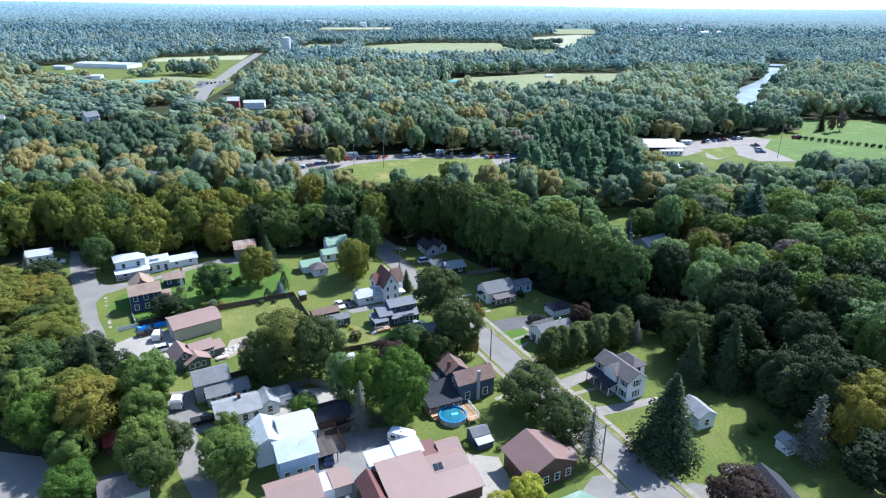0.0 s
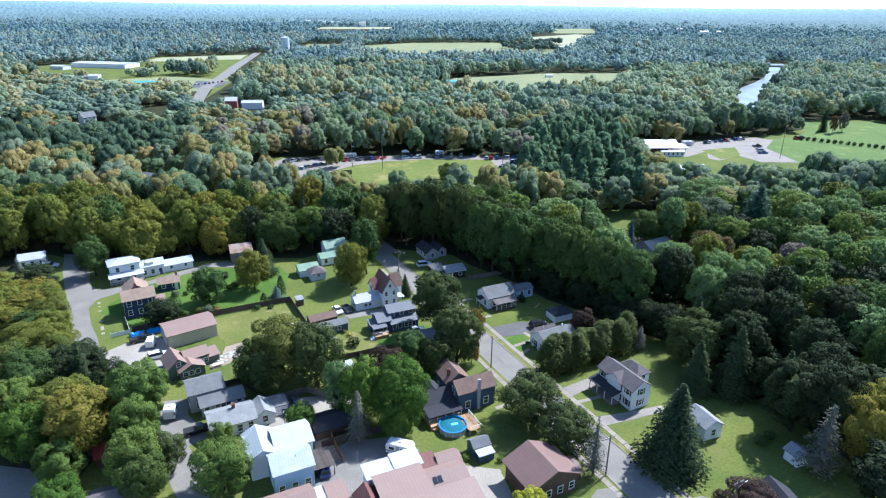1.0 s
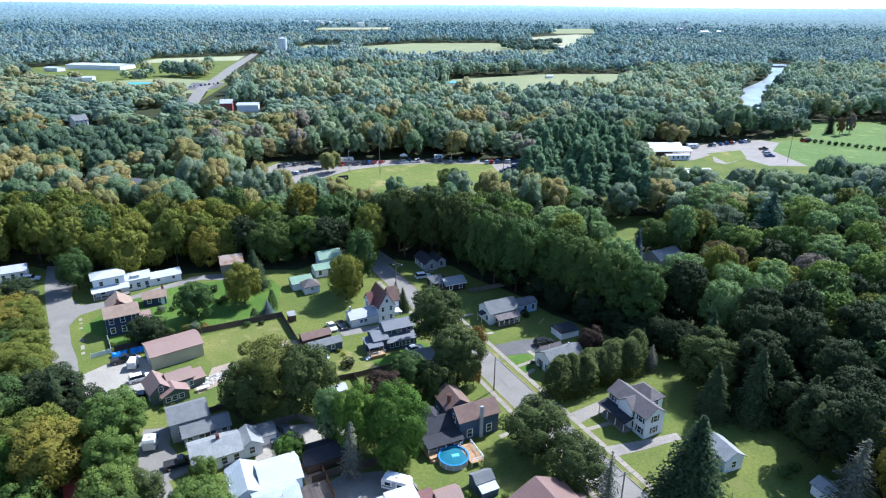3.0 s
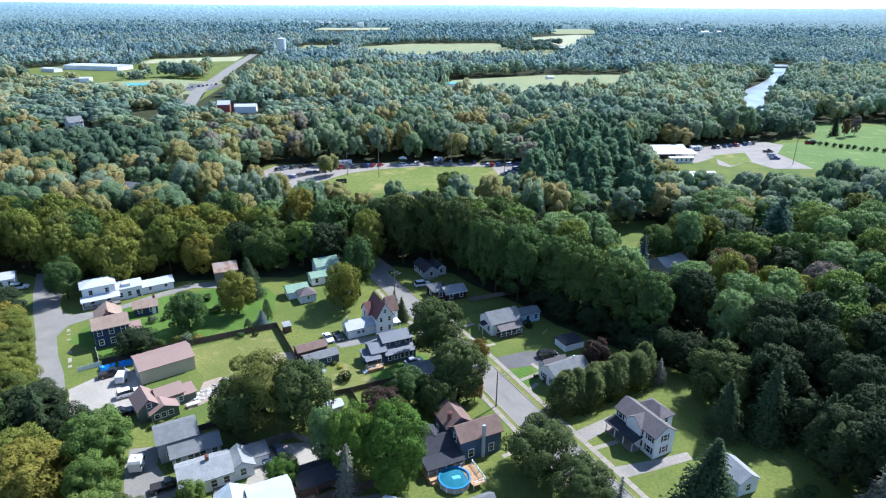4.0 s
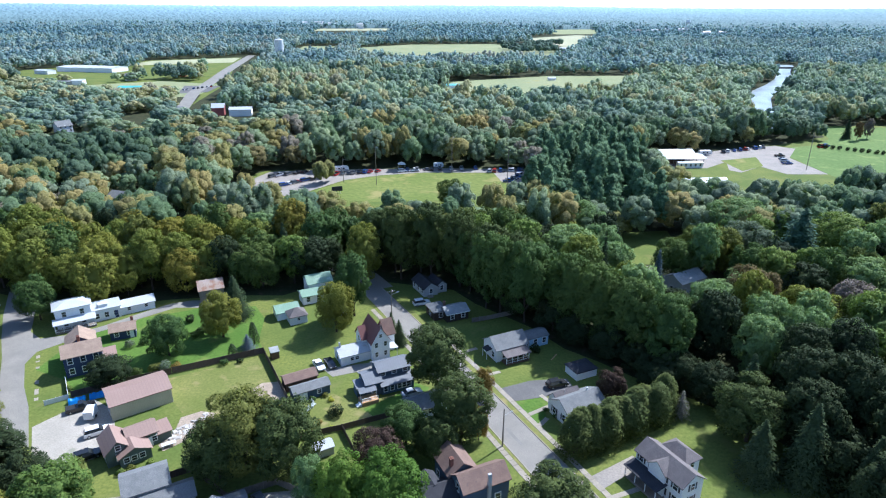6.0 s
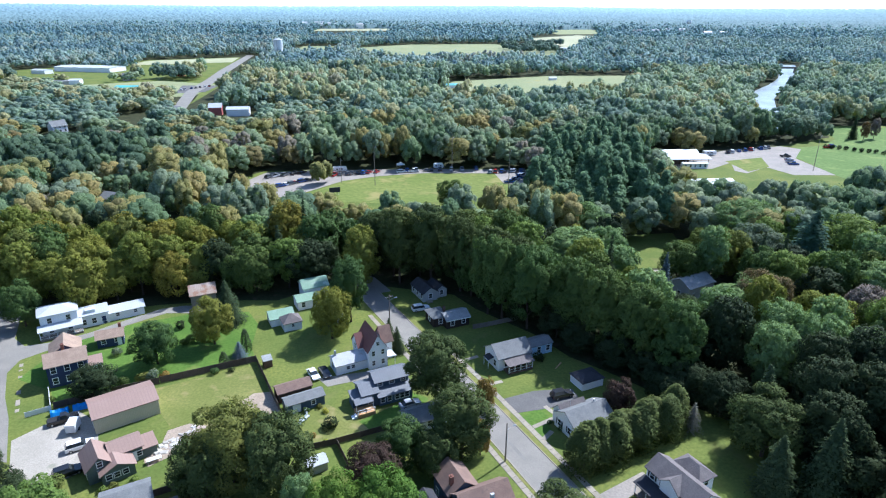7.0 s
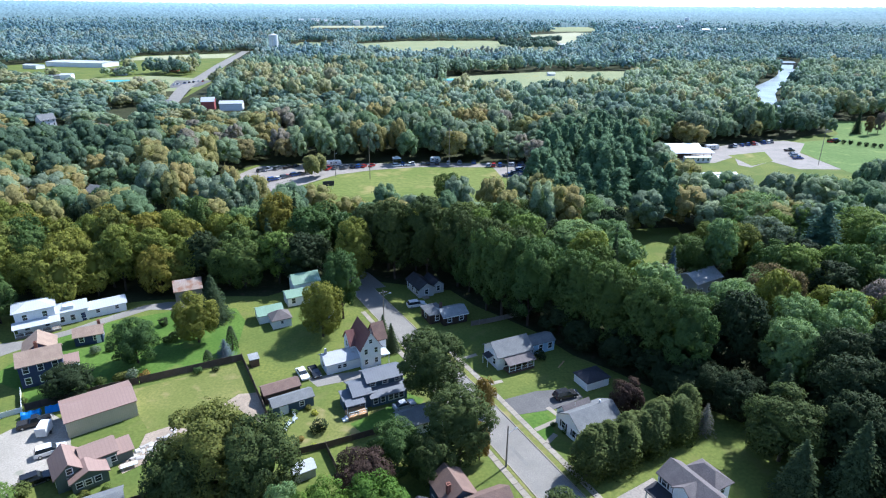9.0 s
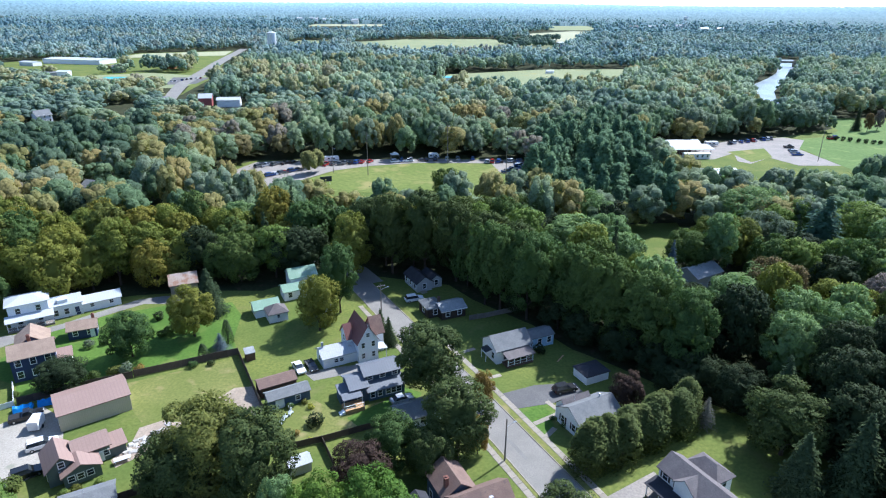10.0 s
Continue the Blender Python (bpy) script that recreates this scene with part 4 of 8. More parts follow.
# a red shed under trees, dark roofs at the near edge
h = thing("red_roofed_shed", "red-roofed shed hidden under trees", "shed", pose(-62.6, 96.4, 0, 0, 0, 30))
block(h, (0, 0, 5.0, 4.6, 2.4, 1.2), BROWNWALL, REDROOF, "u")
h = thing("dark_garage", "garage with a dark brown shingle roof", "garage", pose(-56.0, 82.0, 0, 0, 0, 28))
block(h, (0, 0, 7.2, 6.4, 2.8, 1.5), GREYWALL, TAUPESHINGLE, "u", over=0.4)
h = thing("dark_shed", "dark low shed behind a board fence", "shed", pose(-24.0, 104.6, 0, 0, 0, 27))
block(h, (0, 0, 7.6, 5.6, 2.1, 1.0), BROWNWALL, DARKSHINGLE, "u", wins="r1x1")

# roofs that show among the trees to the east and west
def wood_house(x, y, rot, size, wall, roof, label, rise=1.6, high=3.0):
    w = thing("house", label, "house", pose(x, y, 0, 0, 0, rot))
    block(w, (0, 0, size[0], size[1], high, rise), wall, roof, "u", wins="f3x1 l1x1 r1x1")


wood_house(70.4, 197.6, 31, (10.5, 7.0), GREYWALL, PALESHINGLE, "house with a pale grey roof among tall trees", 1.8, 4.0)
wood_house(52.0, 209.6, 30, (9.0, 6.0), WHITE, WHITEMETAL, "white house among tall trees", 1.4, 4.0)
wood_house(112.0, 160.0, 20, (11.0, 7.0), GREYWALL, GREYSHINGLE, "grey house half hidden by trees")
wood_house(101.0, 143.0, -25, (12.0, 6.0), WHITE, WHITEMETAL, "white-roofed house half hidden by trees", 1.0, 3.0)
wood_house(-112.0, 246.0, 20, (12.0, 8.0), BROWNWALL, BROWNSHINGLE, "brown-roofed house deep in the trees")
wood_house(-124.0, 262.0, 15, (14.0, 8.0), GREYWALL, GREYSHINGLE, "grey-roofed house deep in the trees")


# ---- paved areas, lawns and paths ----
LOTS = 0.05


def lot(name, pts, material, label, z=LOTS, category="pavement"):
    return sheet(name, pts, z, material, label, category)


lot("lawn_town", [(-142, 174), (-132, 200), (-104, 189), (-97, 189), (-78, 195), (-58, 198), (-46, 198), (-30, 211), (-14, 207), (4, 202), (10, 193), (24, 179), (31, 168), (38, 162), (46, 154), (56, 146), (64, 138), (70, 126), (76, 112), (82, 60), (-66, 60), (-66, 84), (-64, 104), (-62, 114), (-70, 119), (-80, 123), (-92, 131), (-100, 143), (-107, 153), (-114, 163), (-120, 172)], GRASS, "green mown lawns between the village houses", 0.014, "lawn")
lot("lawn_ballpark", [(-90, 268), (-100, 306), (-94, 334), (-88, 344), (0, 351), (48, 350), (49, 316), (38, 270), (24, 262), (-52, 262)], GRASS, "rough grass round the ball field", 0.014, "lawn")
lot("lawn_fairground", [(98, 300), (110, 376), (146, 386), (206, 410), (250, 436), (266, 476), (330, 478), (350, 400), (310, 318), (200, 298)], GRASS, "rough grass round the fairground", 0.014, "lawn")
lot("lawn_highway", [(-340, 625), (-430, 690), (-540, 800), (-430, 990), (-310, 1050), (-262, 850), (-225, 710), (-205, 545), (-176, 490), (-190, 490), (-222, 625)], GRASS, "rough grass beside the highway", 0.02, "lawn")
lot("driveway_1", [(-59.4, 117.4), (-54.0, 118.4), (-52.4, 113.0), (-48.2, 108.5), (-45.0, 106.0), (-48.4, 103.0), (-41.2, 93.4), (-37.6, 84.0), (-36.0, 76.0), (-41.0, 76.0), (-42.6, 86.0), (-47.6, 92.4), (-53.2, 101.4), (-58.0, 112.4)], ASPHALT, "pale cracked asphalt driveway", 0.05)
lot("driveway_2", [(-23.6, 99.0), (-18.0, 104.6), (-8.4, 106.2), (-4.0, 102.4), (-2.6, 96.0), (-12.0, 94.0), (-14.6, 88.0), (-12.0, 74.0), (-19.0, 74.0), (-22.0, 90.0)], ASPHALT, "pale asphalt yard between the barns", 0.055)
lot("chip_court", [(-25.1, 105.3), (-21.9, 106.0), (-18.3, 99.3), (-22.3, 98.8)], DIRT, "small court strewn with wood chips", 0.075)
lot("driveway_3", [(4.8, 98.0), (11.2, 97.0), (13.0, 90.0), (14.0, 84.0), (15.0, 74.0), (6.0, 74.0), (7.0, 88.0)], GRAVEL, "pale gravel yard", 0.05)
lot("driveway_4", [(-82.0, 137.0), (-75.0, 147.0), (-68.4, 142.6), (-63.4, 133.4), (-64.6, 128.0), (-70.0, 123.6), (-76.0, 127.0)], GRAVEL, "broad pale gravel yard", 0.05)
lot("lane_west", [(-79.0, 131.0), (-87.0, 144.0), (-92.4, 151.2), (-98.0, 160.5), (-98.5, 166.0), (-93.0, 172.2), (-87.4, 177.0), (-80.5, 184.0), (-74.0, 190.0), (-64.0, 190.0), (-62.6, 194.8), (-71.0, 194.5), (-76.5, 192.4), (-83.5, 185.4), (-89.0, 179.2), (-95.4, 174.4), (-101.5, 172.5), (-106.0, 176.0), (-112.0, 188.0), (-119.6, 200.0), (-127.0, 200.0), (-119.0, 185.0), (-111.0, 172.0), (-105.0, 163.0), (-99.0, 153.0), (-93.0, 144.0), (-86.0, 132.0)], ASPHALT, "pale lane that bends past the white farmhouse", 0.05)
for i, (q, l) in enumerate(((0.02, 0.06), (0.14, 0.03), (0.27, 0.04), (0.55, 0.07), (0.72, 0.1), (0.88, 0.05))):
    a, b = Vector((-97.4, 164.8)), Vector((-85.8, 144.6))
    lot("footpath_%d" % (i + 6), strip(a + (b - a) * q, a + (b - a) * (q + l), -0.4, 0.4), CONCRETE, "broken slab of an overgrown footpath", 0.06)
lot("road_southwest", [(-110.0, 99.0), (-95.0, 100.0), (-82.0, 97.4), (-75.0, 96.4), (-69.4, 91.6), (-66.6, 85.0), (-68.0, 70.0), (-110.0, 70.0)], ASPHALT, "pale asphalt yard under the trees", 0.05)
lot("driveway_5", [(12.0, 150.2), (20.5, 153.9), (29.0, 154.8), (29.8, 151.6), (23.9, 148.0), (13.9, 145.5)], DARKTAR, "dark asphalt driveway", 0.05)
lot("driveway_6", [(26.2, 122.4), (36.6, 128.8), (38.0, 126.4), (28.0, 119.4)], TANGRAVEL, "gravel drive to the white house", 0.05)
lot("driveway_7", [(31.6, 112.6), (33.4, 109.8), (40.0, 112.0), (48.0, 115.0), (47.6, 117.0), (40.0, 114.6)], TANGRAVEL, "gravel drive beside the white house", 0.05)
lot("driveway_8", [(-27.4, 158.6), (-24.6, 155.4), (-15.0, 159.0), (-8.4, 163.0), (-9.0, 165.2), (-16.0, 161.6)], ASPHALT, "pale driveway by the steep-gabled house", 0.05)
lot("driveway_9", [(52.0, 88.0), (46.0, 90.6), (43.0, 89.6), (45.0, 85.0), (50.0, 80.0), (58.0, 76.0)], ASPHALT, "short driveway by the street", 0.05)
lot("driveway_10", [(-35.4, 115.6), (-30.6, 119.0), (-18.0, 120.6), (-17.0, 117.6), (-23.0, 112.0), (-25.4, 108.0), (-31.6, 107.0), (-34.4, 107.6)], GRAVEL, "pale gravel drive beside the white house", 0.05)
lot("driveway_11", [(22.0, 84.0), (28.0, 92.0), (33.4, 93.0), (33.0, 84.0), (24.0, 78.0)], ASPHALT, "asphalt apron by the street", 0.05)
lot("patio", [(-54.4, 131.6), (-52.8, 129.8), (-50.0, 132.6), (-48.4, 136.6), (-46.0, 141.6), (-50.0, 142.4), (-53.4, 140.2), (-53.0, 136.6)], DIRT, "trodden dirt patio with rubble", 0.05)
lot("gravel_patch", [(-42.2, 149.4), (-40.0, 152.8), (-36.4, 153.4), (-33.8, 148.8), (-31.8, 144.6), (-33.2, 143.6), (-37.4, 146.8)], DIRT, "worn dirt patch by the fence", 0.045)
lot("lawn_green_1", [(-94.0, 158.0), (-84.0, 153.6), (-80.0, 147.6), (-72.4, 151.8), (-61.8, 157.2), (-43.2, 166.4), (-46.0, 172.0), (-47.6, 184.0), (-52.0, 191.0), (-66.0, 190.0), (-80.0, 184.0), (-92.0, 174.0)], VIVIDGRASS, "bright green watered lawn behind the navy house", 0.02, "lawn")
lot("lawn_green_2", [(15.4, 147.4), (21.6, 148.5), (23.2, 145.3), (22.1, 142.4), (22.1, 139.9), (20.1, 138.3), (17.6, 142.4)], VIVIDGRASS, "bright green mown front lawn", 0.02, "lawn")
lot("lawn_green_3", [(-16.2, 143.2), (-9.4, 148.6), (-6.4, 153.4), (-2.4, 151.2), (-3.6, 146.4), (-9.0, 142.4), (-13.4, 140.2)], VIVIDGRASS, "bright green lawn beside the slate-blue house", 0.04, "lawn")
lot("lawn_dry", [(-62.0, 154.6), (-43.6, 163.6), (-34.0, 145.0), (-46.0, 133.0), (-58.0, 146.6)], DRYLAWN, "yellowing dry lawn", 0.03)
lot("lawn_dry_2", [(-30.6, 144.6), (-24.2, 135.2), (-8.8, 141.8), (-6.0, 150.0), (-13.0, 147.2), (-16.4, 143.8), (-23.4, 148.8)], DRYLAWN, "yellowing back lawn", 0.03)
lot("road_end", [(-20.6, 201.6), (-14.2, 204.4), (-20.0, 214.0), (-33.0, 224.0), (-38.0, 219.0), (-26.0, 210.0)], ASPHALT, "end of the street bending away under trees", 0.026, "road")


def sidewalk(name, side, off, t0, t1, step=1.55, width=1.15):
    """A pavement of single slabs along the street."""
    base = thing(name, "concrete slab sidewalk with grassy joints", "sidewalk", pose(0, 0, 0), kind="structure")
    me = Shape().box(-width / 2, -step / 2 + 0.03, 0.0, width / 2, step / 2 - 0.03, 0.09).mesh("slab", CONCRETE)
    rnd = random.Random(5)
    t = t0
    while t < t1:
        x, y = along(t, side * off)
        x2, y2 = along(t + 0.1, side * off)
        part("slab", me, CONCRETE, base, "", pose(x, y, rnd.uniform(-0.012, 0.012), rnd.uniform(-0.5, 0.5), rnd.uniform(-0.5, 0.5), math.degrees(math.atan2(y2 - y, x2 - x)) - 90))
        t += step


sidewalk("sidewalk_east", 1, 5.4, 6, S_LEN - 36)
sidewalk("sidewalk_west", -1, 4.9, 6, S_LEN - 12)
for i, (a, b) in enumerate((((29.0, 117.6), (36.0, 120.4)), ((22.2, 140.2), (20.2, 137.8)), ((22.0, 148.4), (24.0, 145.4)), ((6.2, 166.6), (9.2, 168.2)), ((18.6, 141.4), (23.4, 144.4)), ((12.0, 115.6), (17.0, 118.4)), ((8.6, 155.4), (14.0, 157.6)))):
    lot("footpath_%d" % (i + 1), strip(a, b, -0.5, 0.5), CONCRETE, "narrow concrete footpath to a door", 0.06)
for side, nm, out in ((-1, "verge_west", 4.25), (1, "verge_east", 4.75)):
    lot(nm, [along(4, side * 4.0), along(4, side * out), along(S_MID, side * out), along(S_LEN - 14, side * out), along(S_LEN - 14, side * 3.3), along(S_MID, side * 3.5)][::side], DRYLAWN, "dry grass verge between kerb and sidewalk", 0.07, "verge")
dash = thing("road_patch", "darker repair patches in the street", "road patch", pose(0, 0, 0), kind="structure")
for t, off, w, l in ((38, 1.2, 1.2, 2.6), (52, -1.4, 0.8, 5.0), (67, 0.9, 1.0, 2.0), (84, -0.6, 0.7, 6.0), (101, 1.6, 1.0, 3.0), (120, -1.2, 1.1, 4.0)):
    a, b = Vector(along(t, off)), Vector(along(t + l, off))
    part("patch", Shape().face(*[(x, y, 0.034) for x, y in strip(a, b, -w / 2, w / 2)]), PATCH, dash)

# far clearings, fields, lots
lot("car_park", [(-96.0, 306.0), (-90.0, 330.0), (-86.0, 341.0), (-62.0, 346.0), (-30.0, 348.0), (0.0, 350.0), (45.0, 348.0), (46.0, 318.0), (30.0, 322.0), (27.0, 341.0), (-8.0, 341.0), (-30.0, 335.0), (-46.0, 326.0), (-60.0, 306.0), (-70.0, 298.0)], TANGRAVEL, "tan gravel car park by the ball field", 0.08)
lot("ball_field", [(-60.0, 303.0), (-46.0, 325.0), (-30.0, 334.0), (-8.0, 340.4), (26.6, 340.6), (36.0, 318.0), (28.0, 296.0), (-20.0, 290.0), (-50.0, 292.0)], BALLFIELD, "mown yellow-green ball field", 0.07)
lot("fairground_lot", [(112.0, 350.0), (116.0, 366.0), (146.0, 384.0), (170.0, 398.0), (204.0, 408.0), (212.0, 400.0), (196.0, 376.0), (197.0, 340.0), (176.0, 340.0), (170.0, 356.0), (154.0, 343.0), (150.0, 348.0), (156.0, 366.0), (140.0, 352.0)], TANGRAVEL, "tan gravel lot beside the pavilion", 0.08)
lot("fairground_lawn", [(154.0, 369.0), (178.0, 378.0), (172.0, 357.0), (156.0, 346.0)], BALLFIELD, "mown lawn beside the pavilion", 0.10)
lot("park_lawn", [(198.0, 400.0), (197.0, 342.0), (198.0, 300.0), (300.0, 300.0), (340.0, 400.0), (320.0, 470.0), (264.0, 472.0), (250.0, 430.0), (230.0, 410.0)], surface("park_grass", (0.16, 0.225, 0.065), (0.12, 0.185, 0.05), 0.03, 0.5, 0.9, stain=(0.20, 0.25, 0.075), spec=0.1), "wide bright green park lawn", 0.06)
lot("pool_terrace", [(64.4, 217.6), (65.0, 220.0), (75.4, 221.4), (75.2, 218.6)], CONCRETE, "pale paved terrace beside the lawn", 0.06)
lot("clearing_lawn", [(58.0, 222.0), (62.0, 252.0), (86.0, 255.0), (84.0, 238.0), (75.0, 222.0)], GRASS, "small lawn between the trees", 0.03)
lot("meadow_1", [(-4.0, 620.0), (2.0, 690.0), (14.0, 735.0), (134.0, 800.0), (230.0, 805.0), (236.0, 760.0), (150.0, 660.0), (60.0, 630.0)], MEADOW, "pale green meadow within the woods", 0.15)
lot("meadow_2", [(-150.0, 1180.0), (-158.0, 1290.0), (-60.0, 1400.0), (110.0, 1430.0), (210.0, 1250.0), (200.0, 1120.0), (60.0, 1085.0), (-80.0, 1110.0)], MEADOW, "wide pale green meadow far off", 0.15)
lot("hay_meadow", [(205.0, 1440.0), (190.0, 1640.0), (380.0, 1860.0), (440.0, 1780.0), (330.0, 1480.0), (270.0, 1300.0)], HAY, "straw-coloured field far off", 0.15)
lot("hay_meadow_2", [(330.0, 1900.0), (340.0, 2250.0), (520.0, 2300.0), (500.0, 1950.0)], MEADOW, "pale field far off", 0.15)
lot("hay_meadow_3", [(-420.0, 2060.0), (-400.0, 2240.0), (-150.0, 2300.0), (-160.0, 2120.0)], HAY, "straw-coloured strip of field far off", 0.15)
lot("hay_meadow_4", [(-560.0, 2400.0), (-600.0, 2750.0), (-440.0, 2750.0), (-420.0, 2450.0)], HAY, "straw-coloured patch of field far off", 0.15)
lot("meadow_3", [(-390.0, 590.0), (-380.0, 680.0), (-300.0, 730.0), (-230.0, 700.0), (-222.0, 610.0), (-300.0, 600.0)], MEADOW, "mown grounds by the highway", 0.15)
lot("meadow_4", [(-430.0, 900.0), (-420.0, 980.0), (-310.0, 1040.0), (-296.0, 960.0)], HAY, "straw-coloured field by the highway", 0.15)
lot("meadow_5", [(240.0, 960.0), (250.0, 1040.0), (330.0, 1040.0), (320.0, 970.0)], MEADOW, "pale field strip between woods", 0.15)
lot("meadow_6", [(-250.0, 1060.0), (-270.0, 1330.0), (-190.0, 1330.0), (-190.0, 1080.0)], MEADOW, "small far meadow", 0.15)
lot("meadow_7", [(940.0, 1270.0), (930.0, 1330.0), (1200.0, 1360.0), (1200.0, 1280.0)], MEADOW, "far meadow beyond the river", 0.15)
lot("highway", [(-196.0, 500.0), (-214.0, 545.0), (-240.0, 640.0), (-256.0, 740.0), (-276.0, 850.0), (-312.0, 1090.0), (-300.0, 1090.0), (-262.0, 850.0), (-242.0, 740.0), (-228.0, 640.0), (-203.0, 545.0), (-186.0, 500.0)], ASPHALT, "grey highway leading away through the woods", 0.22, "road")
lot("store_lot", [(-246.0, 630.0), (-262.0, 690.0), (-225.0, 690.0), (-222.0, 640.0)], DARKTAR, "asphalt lot beside the highway", 0.19)
RIVER_WEST = [(222.0, 462.0), (231.9, 489.1), (254.3, 548.5), (283.4, 616.2), (312.4, 669.6), (348.3, 716.6), (388.9, 776.9), (424.1, 841.8), (480.0, 960.0)]
RIVER_EAST = [(238.0, 462.0), (249.1, 488.3), (262.0, 518.9), (279.3, 563.0), (303.9, 615.0), (336.8, 668.0), (383.5, 735.9), (434.5, 812.7), (458.0, 854.1), (506.0, 960.0)]
lot("river", RIVER_WEST + RIVER_EAST[::-1], RIVER, "wide shallow river glittering between wooded banks", 0.12, "river")


# ---- woods ----
def sprays(p, n, size, rng, long=1.0):
    """One small three-cornered leaf spray at each point, facing along n."""
    t = np.cross(n, rng.normal(size=n.shape))
    t /= np.linalg.norm(t, axis=1)[:, None] + 1e-9
    b = np.cross(n, t)
    s = (size * rng.uniform(0.6, 1.35, len(p)))[:, None]
    tri = np.stack((p + t * s * long, p - t * s * 0.5 + b * s * 0.8 / long + n * s * 0.2, p - t * s * 0.5 - b * s * 0.8 / long), axis=1)
    return tri.reshape(-1, 3), np.arange(3 * len(p)).reshape(-1, 3)


def leaf_cloud(rng, centres, radii, per, size, flat=0.75, lift=0.25, loose=0.38, whole=0.45):
    """Small leaf sprays over a set of lobes; those deep inside another lobe are left out."""
    pts, nrm, out = [], [], []
    centres = np.array(centres)
    radii = np.array(radii)
    heart = centres.mean(axis=0) - np.array((0, 0, 0.12 * np.ptp(centres[:, 2])))
    for c, r in zip(centres, radii):
        d = rng.normal(size=(per, 3))
        d[:, 2] = d[:, 2] * 0.9 + 0.25
        d /= np.linalg.norm(d, axis=1)[:, None]
        p = c + d * (r * rng.uniform(0.7, 1.15, per))[:, None] * np.array((1, 1, flat))
        gap = np.linalg.norm((p[:, None, :] - centres[None]) / np.array((1, 1, flat)), axis=2) / radii[None]
        keep = (gap < 0.66).sum(axis=1) == 0
        pts.append(p[keep])
        o = p[keep] - heart
        o /= np.linalg.norm(o, axis=1)[:, None] + 1e-6
        o = (1 - whole) * d[keep] + whole * o + rng.normal(size=(keep.sum(), 3)) * 0.16
        out.append(o / np.linalg.norm(o, axis=1)[:, None])
        n = out[-1] + rng.normal(size=(keep.sum(), 3)) * loose
        n[:, 2] += lift
        nrm.append(n / np.linalg.norm(n, axis=1)[:, None])
    p, n, o = np.concatenate(pts), np.concatenate(nrm), np.concatenate(out)
    co, f = sprays(p, n, size, rng)
    return co, f, np.repeat(o, 3, axis=0)


def crown_lobes(rng, height, radius, base, majors, minors, shape):
    """Boughs of a crown, each with its own smaller lobes: centres and sizes of the lobes."""
    cs, rs = [], []
    mid, half = base + (height - base) * 0.5, (height - base) / 2
    golden = math.pi * (3 - math.sqrt(5))
    turn = rng.uniform(0, math.tau)
    for i in range(majors):
        z = 1 - 1.86 * (i + 0.5) / majors
        rr = math.sqrt(max(0.0, 1 - z * z)) ** ((0.75 if z > 0 else 0.5) if shape == "round" else 0.9)
        a = turn + i * golden + rng.uniform(-0.5, 0.5)
        k = rng.uniform(0.58, 0.76)
        out = np.array((rr * math.cos(a), rr * math.sin(a), z))
        c = out * k * np.array((radius, radius, half)) + np.array((0, 0, mid))
        big = radius * rng.uniform(0.34, 0.44)
        for j in range(minors):
            d = rng.normal(size=3) + out * 0.9
            d /= np.linalg.norm(d)
            cs.append(tuple(c + d * big * 0.78))
            rs.append(big * rng.uniform(0.34, 0.56))
    return cs, rs


def core_mass(rng, height, radius, base, n, m, low=0.48, high=0.68):
    """A closed, lumpy mass of inner foliage."""
    mid, half = base + (height - base) * 0.52, (height - base) / 2
    a, b = np.meshgrid(np.arange(n) * math.tau / n, np.linspace(-1.35, 1.5, m), indexing="ij")
    k = rng.uniform(low, high, a.shape)
    inner = np.stack((radius * k * np.cos(a) * np.cos(b), radius * k * np.sin(a) * np.cos(b), mid + half * k * np.sin(b)), axis=2).reshape(-1, 3)
    i, j = np.meshgrid(np.arange(n), np.arange(m - 1), indexing="ij")
    q = np.stack((i * m + j, ((i + 1) % n) * m + j, ((i + 1) % n) * m + j + 1, i * m + j + 1), axis=2).reshape(-1, 4)
    heart = inner - np.array((0, 0, mid))
    heart = heart / np.linalg.norm(heart, axis=1)[:, None] + rng.normal(size=heart.shape) * 0.35
    return inner, np.concatenate((q[:, :3], q[:, (0, 2, 3)])), heart / np.linalg.norm(heart, axis=1)[:, None]


def broad_crown(seed, height, radius, base, majors, minors, per, size, shape="round", core=(12, 8), loose=0.38, whole=0.45, solid=(0.42, 0.60)):
    """A leafy crown: lobes of small sprays over an inner mass of foliage."""
    rng = np.random.default_rng(seed)
    cs, rs = crown_lobes(rng, height, radius, base, majors, minors, shape)
    co, f, o = leaf_cloud(rng, cs, rs, per, size, 0.85, 0.2, loose, whole)
    inner, q, heart = core_mass(rng, height, radius, base, *core, *solid)
    return np.concatenate((co, inner)), np.concatenate((f, q + len(co))), np.concatenate((o, heart))


